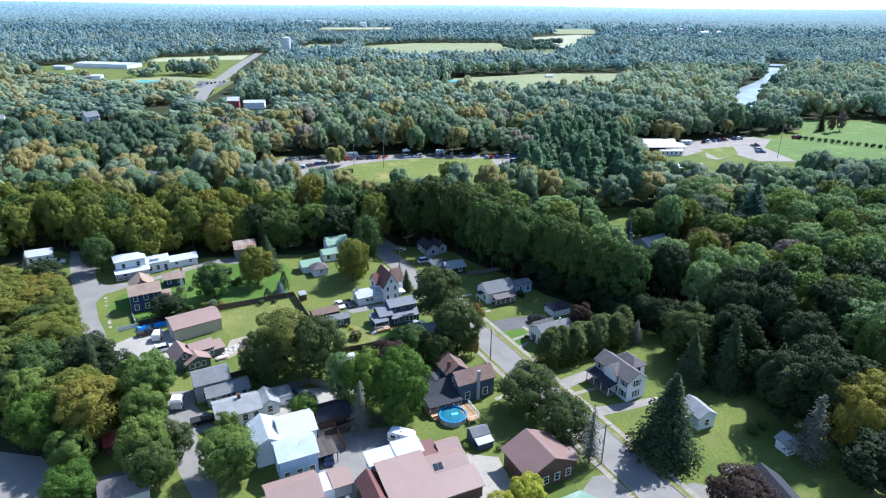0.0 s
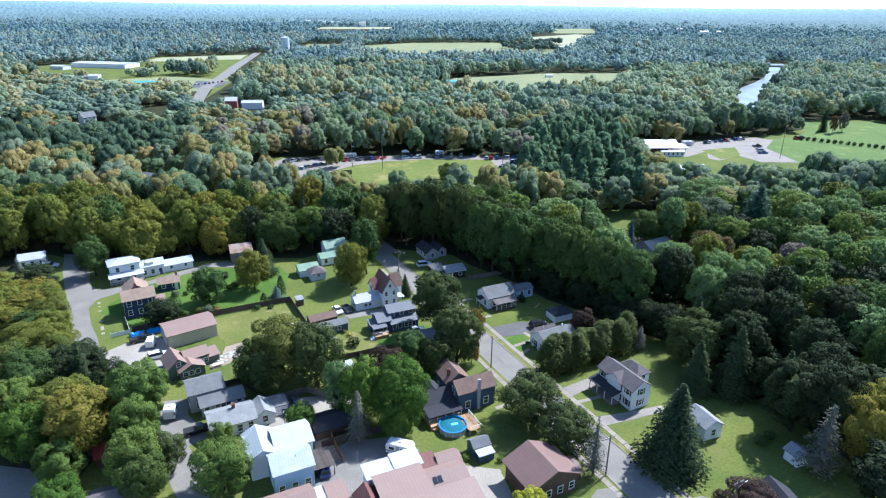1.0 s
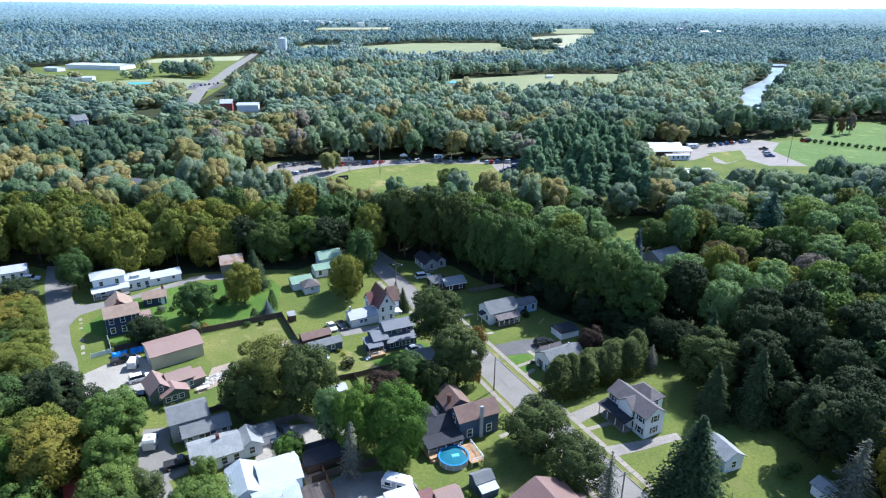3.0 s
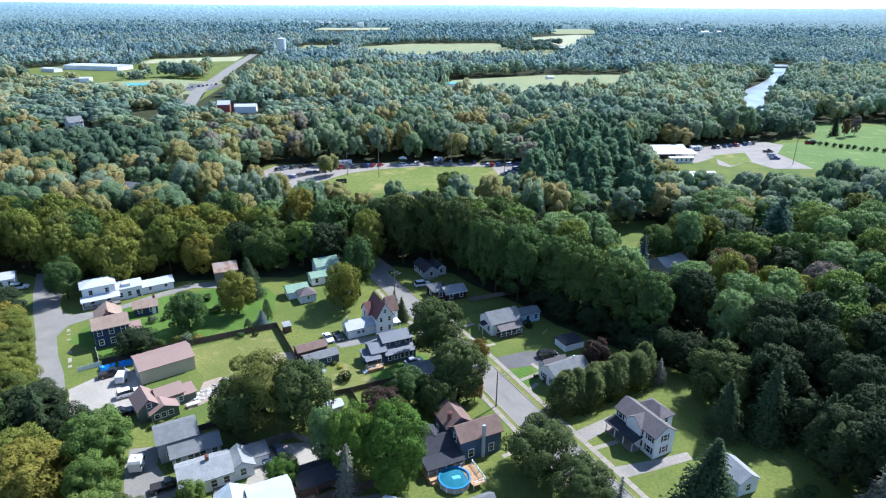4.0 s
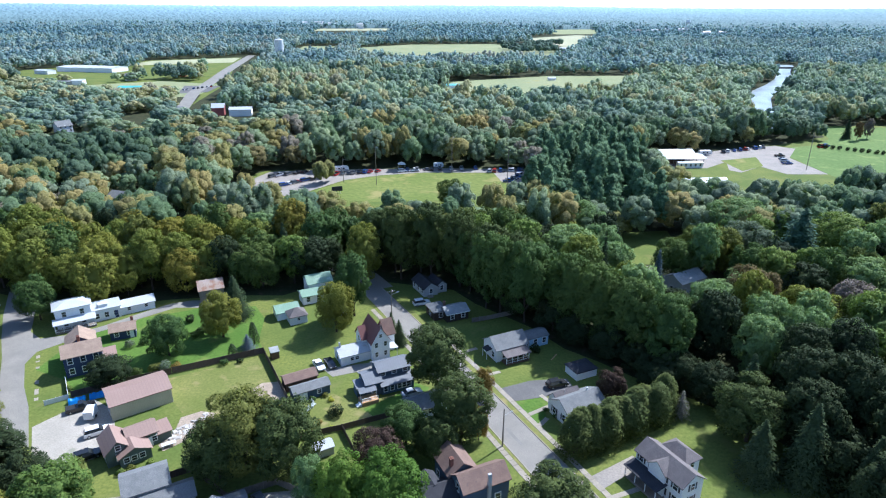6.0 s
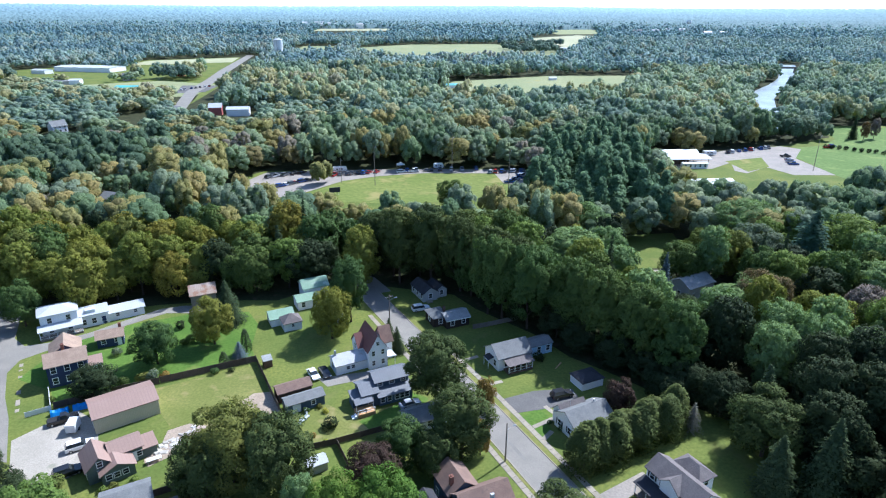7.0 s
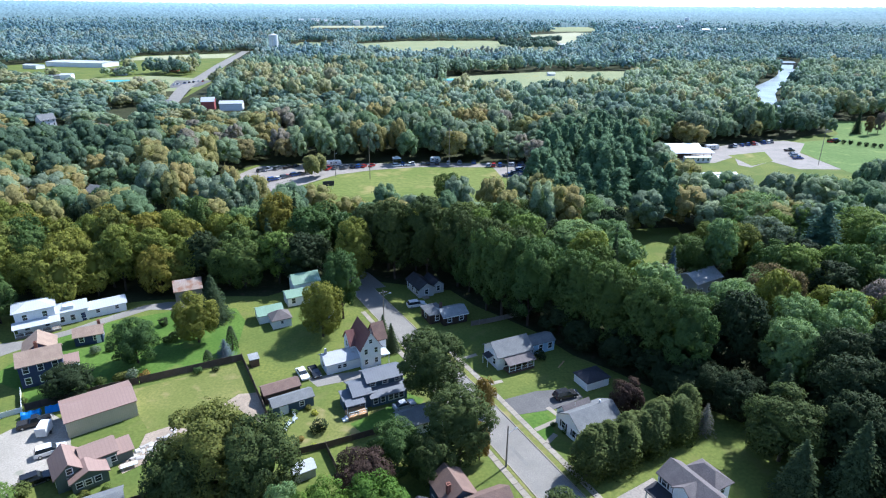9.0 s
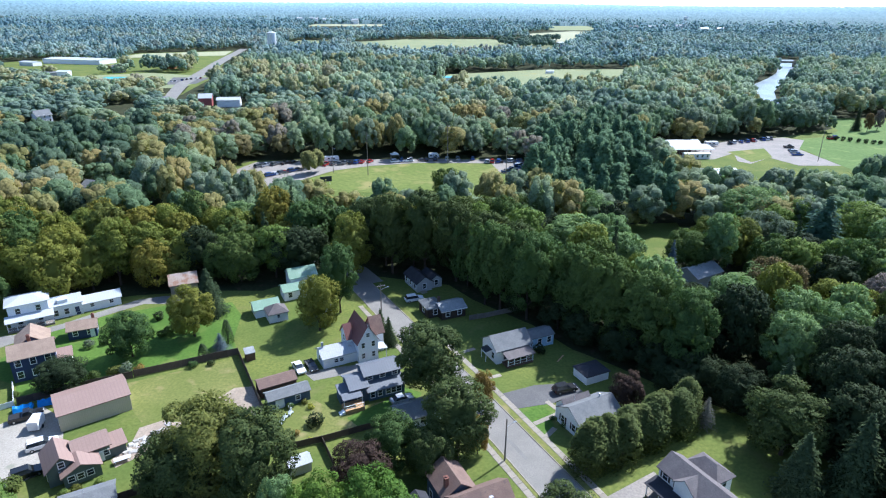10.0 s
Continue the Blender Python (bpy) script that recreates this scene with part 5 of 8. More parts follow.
def spruce_crown(seed, height, radius, base, whorls, arms, size, fill=1.0):
    """Drooping branches in whorls, each a row of small sprays."""
    rng = np.random.default_rng(seed)
    pts, nrm = [], []
    for w in range(whorls):
        f = (w + rng.uniform(-0.3, 0.3)) / whorls
        f = min(max(f, 0.0), 1.0)
        z = base + (height - base) * f
        reach = radius * (1 - f) ** 0.85 * rng.uniform(0.72, 1.15) + 0.15
        n_arm = max(4, int(arms * (1 - 0.55 * f)))
        a0 = rng.uniform(0, math.tau)
        for k in range(n_arm):
            a = a0 + k * math.tau / n_arm + rng.uniform(-0.25, 0.25)
            l = reach * rng.uniform(0.5, 1.2)
            m = max(2, int(l / (size * 1.1) * fill))
            for j in range(m):
                q = (j + 0.7) / m
                side = rng.uniform(-0.28, 0.28) * l * q
                pts.append((math.cos(a) * l * q - math.sin(a) * side, math.sin(a) * l * q + math.cos(a) * side, z - 0.32 * l * q * q + rng.uniform(-0.12, 0.12) * size))
                nrm.append((math.cos(a) * 0.45 + rng.normal() * 0.3, math.sin(a) * 0.45 + rng.normal() * 0.3, 0.8))
    p, n = np.array(pts), np.array(nrm)
    n /= np.linalg.norm(n, axis=1)[:, None]
    o = n * 0.8 + np.stack((p[:, 0], p[:, 1], np.zeros(len(p))), axis=1) / radius
    o /= np.linalg.norm(o, axis=1)[:, None]
    co, f = sprays(p, n, size, rng, 1.25)
    return co, f, np.repeat(o, 3, axis=0)


def trunk_shape(seed, height, base, r, limbs=5):
    rnd = random.Random(seed)
    s = Shape().limb((0, 0, -0.2), (rnd.uniform(-0.2, 0.2), rnd.uniform(-0.2, 0.2), base + 0.3), r, r * 0.75, 7)
    s.limb((0, 0, base), (rnd.uniform(-0.5, 0.5), rnd.uniform(-0.5, 0.5), height * 0.8), r * 0.72, r * 0.2, 6)
    for i in range(limbs):
        a = i * math.tau / limbs + rnd.uniform(-0.4, 0.4)
        l = (height - base) * rnd.uniform(0.3, 0.45)
        z = base + rnd.uniform(-0.3, 0.25) * (height - base)
        z = max(z, base * 0.8)
        s.limb((0, 0, z), (math.cos(a) * l * 0.75, math.sin(a) * l * 0.75, z + l * 0.7), r * 0.42, r * 0.12, 5)
    return s


TEMPLATES, CROWNS = {}, {}


def template(kind, leaf, label, variant, fine):
    """The first tree of a kind; the others are copies of it."""
    key = (kind, leaf.name, variant, fine)
    if key in TEMPLATES:
        return TEMPLATES[key], False
    seed = 11 + variant * 7 + len(kind)
    ob = new(kind)
    if kind == "broadleaf_tree":
        co, f, o = CROWNS.get(key[::2] + key[3:]) or broad_crown(seed, 14, 5.6, 0.6, 26, 9, 120 if fine else 60, 0.18 if fine else 0.27)
        s = trunk_shape(seed, 14, 2.6, 0.34)
    elif kind == "tall_tree":
        co, f, o = CROWNS.get(key[::2] + key[3:]) or broad_crown(seed, 18, 5.2, 0.8, 27, 8, 120 if fine else 62, 0.19 if fine else 0.28, "tall")
        s = trunk_shape(seed, 18, 3.4, 0.36)
    elif kind == "spruce_tree":
        co, f, o = spruce_crown(seed, 15, 4.0, 0.8, 46 if fine else 34, 24 if fine else 18, 0.24 if fine else 0.36, 1.6)
        s = Shape().limb((0, 0, -0.2), (0, 0, 14.4), 0.3, 0.04, 7)
    elif kind == "dead_spruce":
        co, f, o = spruce_crown(seed, 15, 3.4, 2.0, 30, 11, 0.22, 1.5)
        s = Shape().limb((0, 0, -0.2), (0, 0, 14.6), 0.26, 0.03, 7)
        rnd = random.Random(seed)
        for i in range(70):
            z = rnd.uniform(2, 13.5)
            a, l = rnd.uniform(0, math.tau), 3.6 * (1 - z / 15) ** 0.8 + 0.3
            s.limb((0, 0, z), (math.cos(a) * l, math.sin(a) * l, z - 0.25 * l), 0.05, 0.015, 3)
    elif kind == "cedar_tree":
        rng = np.random.default_rng(seed)
        cs, rs = [], []
        for i in range(26):
            q = i / 26
            a = i * 2.4
            r = 1.4 * (1 - q) ** 0.55
            cs.append((math.cos(a) * r * 0.62, math.sin(a) * r * 0.62, 0.7 + 6.2 * q + rng.uniform(-0.2, 0.2)))
            rs.append(0.3 + 0.5 * r)
        co, f, o = leaf_cloud(rng, cs, rs, 300, 0.12, 1.9)
        s = Shape().limb((0, 0, -0.1), (0, 0, 5.5), 0.14, 0.03, 6)
    else:
        rng = np.random.default_rng(seed)
        cs = [(rng.uniform(-0.6, 0.6), rng.uniform(-0.6, 0.6), rng.uniform(0.5, 1.1)) for _ in range(8)]
        co, f, o = leaf_cloud(rng, cs, [0.6] * 8, 130, 0.12, 0.9)
        s = Shape()
        for i in range(5):
            a = i * math.tau / 5
            s.limb((0, 0, -0.05), (0.5 * math.cos(a), 0.5 * math.sin(a), 1.0), 0.04, 0.015, 5)
    CROWNS[key[::2] + key[3:]] = (co, f, o)
    part("trunk", s, GREYWOOD if kind == "dead_spruce" else BARK, ob)
    part("crown", array_mesh("crown", co, f, leaf, o), leaf, ob)
    tagged(ob, label, "shrub" if kind == "shrub" else "tree")
    TEMPLATES[key] = ob
    return ob, True


FULL = {"broadleaf_tree": (14, 5.6), "tall_tree": (18, 5.2), "spruce_tree": (15, 4.0), "dead_spruce": (15, 3.4), "cedar_tree": (7.4, 1.6), "shrub": (1.7, 1.2)}
planted = random.Random(3)
STANDING = []


def plant(kind, x, y, high, wide, leaf, label, group="", tilt=1.5):
    """One tree, high metres tall and wide metres in radius."""
    ob, first = template(kind, leaf, label, planted.randrange(3), group != "trees of the near wood" or (x < -40 and y < 140))
    fh, fr = FULL[kind]
    m = pose(x, y, 0, planted.uniform(-tilt, tilt), planted.uniform(-tilt, tilt), planted.uniform(0, 360))
    if not first:
        ob = copy_thing(ob, m)
    ob.matrix_basis = m @ Matrix.Diagonal((wide / fr, wide / fr, high / fh, 1))
    tagged(ob, label, "", group)
    STANDING.append((x, y, wide))
    return ob


# garden and street trees
plant("broadleaf_tree", -55.4, 173.6, 12.5, 4.7, LEAF_GOLD, "round maple with olive-yellow leaves on the lawn")
plant("broadleaf_tree", -65.5, 164.6, 11.0, 4.5, LEAF_GREEN, "round green tree standing on the lawn")
plant("cedar_tree", -50.0, 164.3, 3.4, 1.2, NEEDLES, "small dark conifer beside the fence")
plant("dead_spruce", -47.1, 166.7, 4.8, 2.3, NEEDLES_BLUE, "young blue spruce beside the fence")
plant("cedar_tree", -46.6, 170.4, 6.0, 1.3, NEEDLES, "slim conifer on the lawn")
plant("spruce_tree", -55.4, 184.6, 12.5, 4.6, NEEDLES, "spruce beside the rusty-roofed barn")
plant("broadleaf_tree", -35.8, 126.0, 15.6, 7.2, LEAF_GREEN, "large spreading maple between back yards")
plant("broadleaf_tree", -39.6, 122.8, 12.0, 5.2, LEAF_DEEP, "deep green maple beside the large maple")
plant("broadleaf_tree", -27.4, 123.6, 15.5, 6.0, LEAF_DEEP, "large deep green maple between back yards")
plant("broadleaf_tree", -26.9, 176.4, 14.5, 4.6, LEAF_GOLD, "maple turning yellow behind the steep-gabled house")
plant("tall_tree", -23.4, 185.5, 20.0, 4.6, LEAF_GREEN, "tall maple behind the steep-gabled house")
plant("tall_tree", -22.6, 205.8, 21.0, 5.0, LEAF_GOLD, "tall turning maple at the road's end")
plant("spruce_tree", -10.2, 170.1, 7.0, 2.2, NEEDLES, "dark spruce beside the steep-gabled house")
plant("spruce_tree", -12.6, 176.4, 6.0, 1.8, NEEDLES, "slim spruce beside the street")
plant("tall_tree", -0.6, 148.6, 18.5, 6.2, LEAF_DEEP, "large dark street maple")
plant("tall_tree", 4.0, 131.6, 17.0, 5.4, LEAF_DEEP, "large dark street maple")
plant("broadleaf_tree", -0.6, 126.6, 11.0, 3.6, LEAF_DEEP, "dark round tree behind the blue house")
plant("broadleaf_tree", -11.6, 124.6, 9.0, 4.2, LEAF_COPPER, "copper-leaved tree in a back yard")
plant("broadleaf_tree", -6.4, 130.2, 10.0, 4.4, LEAF_GREEN, "round green tree in a back yard")
plant("broadleaf_tree", 9.3, 146.8, 8.0, 1.9, LEAF_ORANGE, "slim street tree with yellow-orange leaves")
plant("broadleaf_tree", 7.6, 133.2, 7.5, 1.7, LEAF_ORANGE, "slim street tree with yellow-orange leaves")
plant("broadleaf_tree", 18.2, 111.4, 11.0, 5.8, LEAF_DEEP, "broad dark maple beside the street")
plant("broadleaf_tree", 24.2, 102.4, 10.0, 5.0, LEAF_DEEP, "broad dark maple beside the street")
plant("dead_spruce", 28.0, 95.6, 13.0, 2.6, NEEDLES_GREY, "thin grey spruce beside the street")
plant("spruce_tree", 43.0, 98.4, 18.0, 6.6, NEEDLES, "large dark Norway spruce on the lawn")
plant("dead_spruce", 69.6, 97.0, 15.0, 4.2, NEEDLES_GREY, "dying silver-grey spruce at the lawn's edge")
plant("broadleaf_tree", 78.0, 99.6, 15.0, 5.4, LEAF_GOLD, "broad maple turning yellow-green at the lawn")
plant("broadleaf_tree", 85.6, 103.0, 15.5, 5.8, LEAF_GOLD, "broad maple turning yellow-green at the lawn")
plant("broadleaf_tree", 50.3, 83.2, 8.6, 5.0, LEAF_COPPER, "dark purple-leaved plum tree")
plant("broadleaf_tree", -8.0, 110.6, 15.5, 5.6, LEAF_VIVID, "bright green tree behind the yard")
plant("broadleaf_tree", -15.6, 111.6, 14.5, 4.4, LEAF_VIVID, "bright green tree behind the yard")
plant("broadleaf_tree", -8.4, 105.6, 8.0, 3.0, LEAF_VIVID, "bright green tree beside the lawn")
plant("tall_tree", -21.0, 113.2, 14.0, 2.8, LEAF_PALE, "pale slender tree behind the shed")
plant("dead_spruce", -15.8, 104.6, 12.0, 2.7, NEEDLES_GREY, "thin pale spruce in front of the shed")
plant("broadleaf_tree", -37.8, 91.4, 10.0, 4.8, LEAF_FRESH, "bright green tree beside the driveway")
plant("broadleaf_tree", -27.6, 107.6, 6.4, 2.9, LEAF_VIVID, "small round green tree beside the shed")
plant("broadleaf_tree", -41.6, 102.4, 6.0, 2.2, LEAF_FRESH, "thin yellowing young tree beside the white house")
plant("broadleaf_tree", -75.4, 99.0, 12.0, 5.0, LEAF_VIVID, "green tree beside the asphalt yard")
plant("broadleaf_tree", -66.8, 92.8, 9.0, 3.6, LEAF_FRESH, "bright green tree beside the asphalt yard")
plant("broadleaf_tree", -62.0, 84.2, 8.0, 4.2, LEAF_VIVID, "bright green tree beside the dark garage")
plant("tall_tree", -59.0, 107.4, 17.0, 5.4, LEAF_FRESH, "tall bright green tree above the driveway")
plant("tall_tree", -56.4, 100.2, 14.0, 4.0, LEAF_FRESH, "tall bright green tree above the driveway")
plant("broadleaf_tree", -53.4, 92.6, 12.0, 4.2, LEAF_FRESH, "green tree above the driveway")
plant("broadleaf_tree", -50.3, 88.9, 10.0, 4.0, LEAF_GREEN, "green tree overhanging the driveway")
plant("broadleaf_tree", -49.2, 95.4, 9.0, 3.4, LEAF_DEEP, "deep green tree beside the driveway")
plant("broadleaf_tree", 14.8, 84.4, 6.4, 3.0, LEAF_YELLOW, "bright yellow-leaved small tree")
plant("broadleaf_tree", 10.0, 81.2, 6.0, 2.4, LEAF_YELLOW, "bright yellow-leaved small tree")
plant("broadleaf_tree", -107.2, 182.5, 13.0, 4.6, LEAF_GREEN, "maple in front of the white farmhouse")
plant("dead_spruce", -124.6, 174.0, 10.0, 2.6, NEEDLES_GREY, "bare grey tree beside the lane")
plant("broadleaf_tree", 36.4, 145.2, 8.6, 3.0, LEAF_COPPER, "copper-leaved tree behind the cape house")
plant("dead_spruce", 49.6, 140.2, 7.0, 2.0, NEEDLES_GREY, "bare grey tree at the end of the cedar row")
plant("broadleaf_tree", -73.4, 152.0, 7.0, 4.5, LEAF_SHADE_DARK, "large dark round bush beside the navy house")
plant("broadleaf_tree", -100.0, 203.0, 17.0, 6.2, LEAF_GOLD, "broad maple turning golden yellow beside the lane")
plant("broadleaf_tree", -107.0, 197.0, 14.5, 5.6, LEAF_GOLD, "broad maple turning golden yellow beside the lane")
plant("broadleaf_tree", -91.0, 198.0, 15.5, 5.4, LEAF_GOLD, "broad maple turning golden yellow beside the lane")
plant("broadleaf_tree", -97.0, 212.0, 18.0, 6.4, LEAF_GOLD, "broad maple turning golden yellow beside the lane")
plant("broadleaf_tree", -78.0, 219.0, 18.0, 6.0, LEAF_GOLD, "broad maple turning golden yellow beside the lane")
plant("broadleaf_tree", -58.0, 205.0, 13.0, 5.6, LEAF_GREEN, "round dark green tree behind the rusty-roofed barn")
plant("broadleaf_tree", -96.2, 142.0, 8.6, 4.2, LEAF_GOLD, "broad maple turning golden yellow beside the lane")
plant("broadleaf_tree", -101.5, 149.0, 8.6, 4.4, LEAF_OLIVE, "olive green maple beside the lane")
plant("broadleaf_tree", -91.0, 134.0, 9.0, 4.6, LEAF_GOLD, "broad maple turning golden yellow beside the lane")
plant("broadleaf_tree", -108.0, 158.0, 9.0, 4.6, LEAF_GOLD, "broad maple turning golden yellow beside the lane")
plant("broadleaf_tree", -86.5, 127.5, 9.4, 4.6, LEAF_OLIVE, "olive green maple beside the lane")
plant("tall_tree", -12.0, 210.0, 26.0, 5.8, LEAF_DEEP, "tall deep green maple above the road's end")
plant("tall_tree", -2.6, 209.4, 27.0, 6.0, LEAF_DEEP, "tall deep green maple above the road's end")
plant("tall_tree", 6.0, 204.6, 26.0, 5.8, LEAF_DEEP, "tall deep green maple above the road's end")
plant("tall_tree", -20.0, 219.0, 22.0, 5.6, LEAF_DEEP, "tall deep green maple above the road's end")
plant("tall_tree", 13.0, 198.6, 25.0, 5.8, LEAF_DEEP, "tall deep green maple above the road's end")
plant("tall_tree", 20.0, 192.0, 24.0, 5.6, LEAF_DEEP, "tall deep green maple above the road's end")
for x, y, high in ((16.6, 187.0, 25.0), (22.6, 182.0, 25.0), (33.0, 176.4, 24.0), (38.4, 169.8, 24.0), (45.0, 163.4, 23.0), (51.6, 157.0, 22.0)):
    plant("tall_tree", x, y, high, 5.4, LEAF_GREEN, "tall green oak at the edge of the eastern wood")
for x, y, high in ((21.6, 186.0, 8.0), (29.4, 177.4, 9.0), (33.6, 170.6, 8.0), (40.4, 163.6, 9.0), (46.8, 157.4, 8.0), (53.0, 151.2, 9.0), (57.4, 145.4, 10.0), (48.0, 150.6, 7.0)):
    plant("broadleaf_tree", x, y, high, 4.4, LEAF_SHADE_DARK, "low tree at the edge of the eastern wood with shade-darkened leaves")
# the larger trees of the eastern wood
for kind, x, y, high, wide, leaf, label in (
        ("broadleaf_tree", 104.8, 241.9, 17.0, 10.4, LEAF_PALE, "very broad pale green ash"), ("broadleaf_tree", 97.9, 219.4, 16.0, 7.8, LEAF_SILVER, "broad tree with silvery grey-green leaves"),
        ("broadleaf_tree", 86.9, 214.7, 16.0, 6.5, LEAF_OLIVE, "maple turning olive brown beside the lawn"), ("broadleaf_tree", 71.4, 208.6, 14.5, 5.8, LEAF_GREEN, "round green maple beside the pale-roofed house"),
        ("broadleaf_tree", 84.6, 227.0, 12.0, 5.0, LEAF_OLIVE, "olive green maple beside the clearing"), ("spruce_tree", 110.8, 212.6, 23.0, 9.6, NEEDLES_PINE, "huge white pine above the wood"),
        ("broadleaf_tree", 130.3, 220.5, 18.0, 10.4, LEAF_FRESH, "very broad bright green maple"), ("broadleaf_tree", 83.5, 183.5, 16.0, 6.2, LEAF_RUST, "broad tree with russet, thinning leaves"),
        ("tall_tree", 66.0, 170.4, 18.0, 5.6, LEAF_PALE, "pale green locust tree with loose foliage"), ("tall_tree", 79.3, 166.9, 15.0, 4.8, LEAF_PALE, "pale green locust tree with loose foliage"),
        ("broadleaf_tree", 91.0, 170.4, 15.5, 6.8, LEAF_GOLD, "broad maple turned golden green"), ("broadleaf_tree", 105.9, 176.4, 15.0, 5.8, LEAF_BARE, "thin-crowned grey tree that lost its leaves"),
        ("spruce_tree", 63.0, 198.4, 15.0, 2.8, NEEDLES_BLUE, "slim blue-green spruce beside the clearing"), ("tall_tree", 38.5, 208.3, 19.0, 8.8, LEAF_PALE, "pale green locust tree with loose foliage"),
        ("tall_tree", 50.8, 215.6, 17.5, 5.8, LEAF_PALE, "pale green locust tree with loose foliage"), ("broadleaf_tree", 54.3, 188.4, 13.0, 5.8, LEAF_GREEN, "round green maple below the clearing"), ("broadleaf_tree", 56.6, 201.0, 9.0, 3.6, LEAF_PALE, "small pale green tree before the white house"),
        ("broadleaf_tree", 60.6, 178.0, 12.0, 4.4, LEAF_SHADE_DARK, "small dark green maple in the wood"), ("broadleaf_tree", 26.2, 232.2, 17.0, 6.9, LEAF_GREEN, "large green maple behind the cottages"),
        ("broadleaf_tree", 49.7, 236.0, 17.0, 7.2, LEAF_PALE, "pale green ash beside the clearing"), ("tall_tree", 96.0, 138.0, 20.0, 6.2, LEAF_SHADE_DARK, "tall oak of the eastern wood with shade-darkened leaves"),
        ("tall_tree", 70.0, 152.0, 19.5, 5.2, LEAF_PALE, "pale green locust tree with loose foliage"), ("tall_tree", 76.0, 146.0, 21.0, 5.2, LEAF_SHADE_DARK, "tall oak of the eastern wood with shade-darkened leaves"), ("tall_tree", 83.4, 144.4, 22.0, 5.2, LEAF_SHADE_DARK, "tall oak of the eastern wood with shade-darkened leaves"), ("tall_tree", 80.0, 153.6, 20.0, 5.0, LEAF_PALE, "pale green locust tree with loose foliage"), ("tall_tree", 88.6, 151.0, 19.0, 5.0, LEAF_PALE, "pale green locust tree with loose foliage"), ("tall_tree", 75.0, 160.4, 20.0, 5.2, LEAF_PALE, "pale green locust tree with loose foliage"), ("broadleaf_tree", 92.0, 141.0, 14.0, 4.6, LEAF_OLIVE, "olive green maple beside the white-roofed house")):
    plant(kind, x, y, high, wide, leaf, label)
plant("broadleaf_tree", 60.0, 133.0, 14.0, 6.4, LEAF_DEEP, "large round dark oak at the wood's edge")
plant("broadleaf_tree", 75.0, 140.0, 15.0, 6.0, LEAF_SHADE_DARK, "large round dark oak in the wood")
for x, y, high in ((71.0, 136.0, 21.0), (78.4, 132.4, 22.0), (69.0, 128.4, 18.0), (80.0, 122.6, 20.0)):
    plant("tall_tree", x, y, high, 5.4, LEAF_SHADE_DARK, "tall oak of the eastern wood with shade-darkened leaves")
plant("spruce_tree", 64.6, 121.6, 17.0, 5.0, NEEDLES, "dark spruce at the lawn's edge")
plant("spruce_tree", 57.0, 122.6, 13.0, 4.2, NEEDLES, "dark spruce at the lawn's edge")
plant("tall_tree", 71.0, 108.4, 17.0, 5.4, LEAF_SHADE_DARK, "tall dark tree shading the lawn")
plant("tall_tree", 74.6, 104.4, 19.0, 5.2, LEAF_SHADE_DARK, "tall dark tree shading the lawn")
plant("tall_tree", 76.6, 112.0, 19.0, 5.4, LEAF_SHADE_DARK, "tall dark tree shading the lawn")
plant("spruce_tree", 73.0, 117.0, 14.0, 4.4, NEEDLES, "dark spruce at the lawn's edge")
for i in range(15):
    q = i / 14
    plant("cedar_tree", 25.4 + 20.6 * q + planted.uniform(-1.1, 1.1), 129.4 + 11.6 * q + planted.uniform(-1.1, 1.1), planted.uniform(8.4, 10.4), planted.uniform(2.9, 3.5), LEAF_CEDAR, "tall cedar in a dense screening row", "cedars beside the gravel drive")
for x, y, r, leaf in ((-21.5, 141.2, 1.9, LEAF_SHADE_DARK), (-23.5, 146.2, 0.8, LEAF_YELLOW), (-27.4, 146.4, 0.9, LEAF_GREEN), (-24.9, 147.6, 0.8, LEAF_GREEN), (-61.4, 158.6, 1.4, LEAF_ORANGE), (-66.0, 157.4, 1.8, LEAF_GREEN), (-69.6, 156.2, 1.6, LEAF_GREEN), (-57.9, 123.6, 0.9, LEAF_FRESH), (-56.2, 124.6, 1.0, LEAF_GREEN), (-53.6, 126.2, 0.9, LEAF_FRESH), (-24.6, 138.2, 0.9, LEAF_ORANGE), (-21.8, 136.8, 0.6, LEAF_YELLOW), (-66.6, 124.4, 2.0, LEAF_GREEN), (-62.6, 173.4, 1.5, LEAF_GREEN), (-58.0, 178.6, 1.6, LEAF_SHADE_DARK), (23.4, 166.4, 1.7, LEAF_SHADE_DARK), (-73.4, 176.8, 1.4, LEAF_GREEN), (11.6, 99.0, 0.9, LEAF_GREEN), (5.0, 99.4, 1.1, LEAF_FRESH), (63.0, 104.6, 1.6, LEAF_GREEN), (65.6, 106.2, 1.4, LEAF_GREEN), (-21.0, 87.0, 1.3, LEAF_FRESH), (24.0, 140.6, 0.9, LEAF_GREEN), (22.2, 142.6, 0.7, LEAF_GREEN), (-77.0, 168.6, 1.6, LEAF_SILVER), (-74.4, 169.6, 1.1, LEAF_GREEN), (-61.4, 175.4, 1.8, LEAF_GREEN), (-64.0, 158.0, 2.0, LEAF_SILVER), (-51.0, 160.6, 1.2, LEAF_GREEN), (-47.6, 161.4, 1.0, LEAF_SHADE_DARK), (-67.0, 181.6, 1.7, LEAF_SHADE_DARK), (-71.0, 180.0, 1.4, LEAF_GREEN), (18.6, 163.6, 1.6, LEAF_SHADE_DARK), (-81.6, 149.6, 1.0, LEAF_GREEN)):
    plant("shrub", x, y, r * 1.25, r, leaf, "rounded leafy shrub in a garden", "garden shrubs", 0.0)


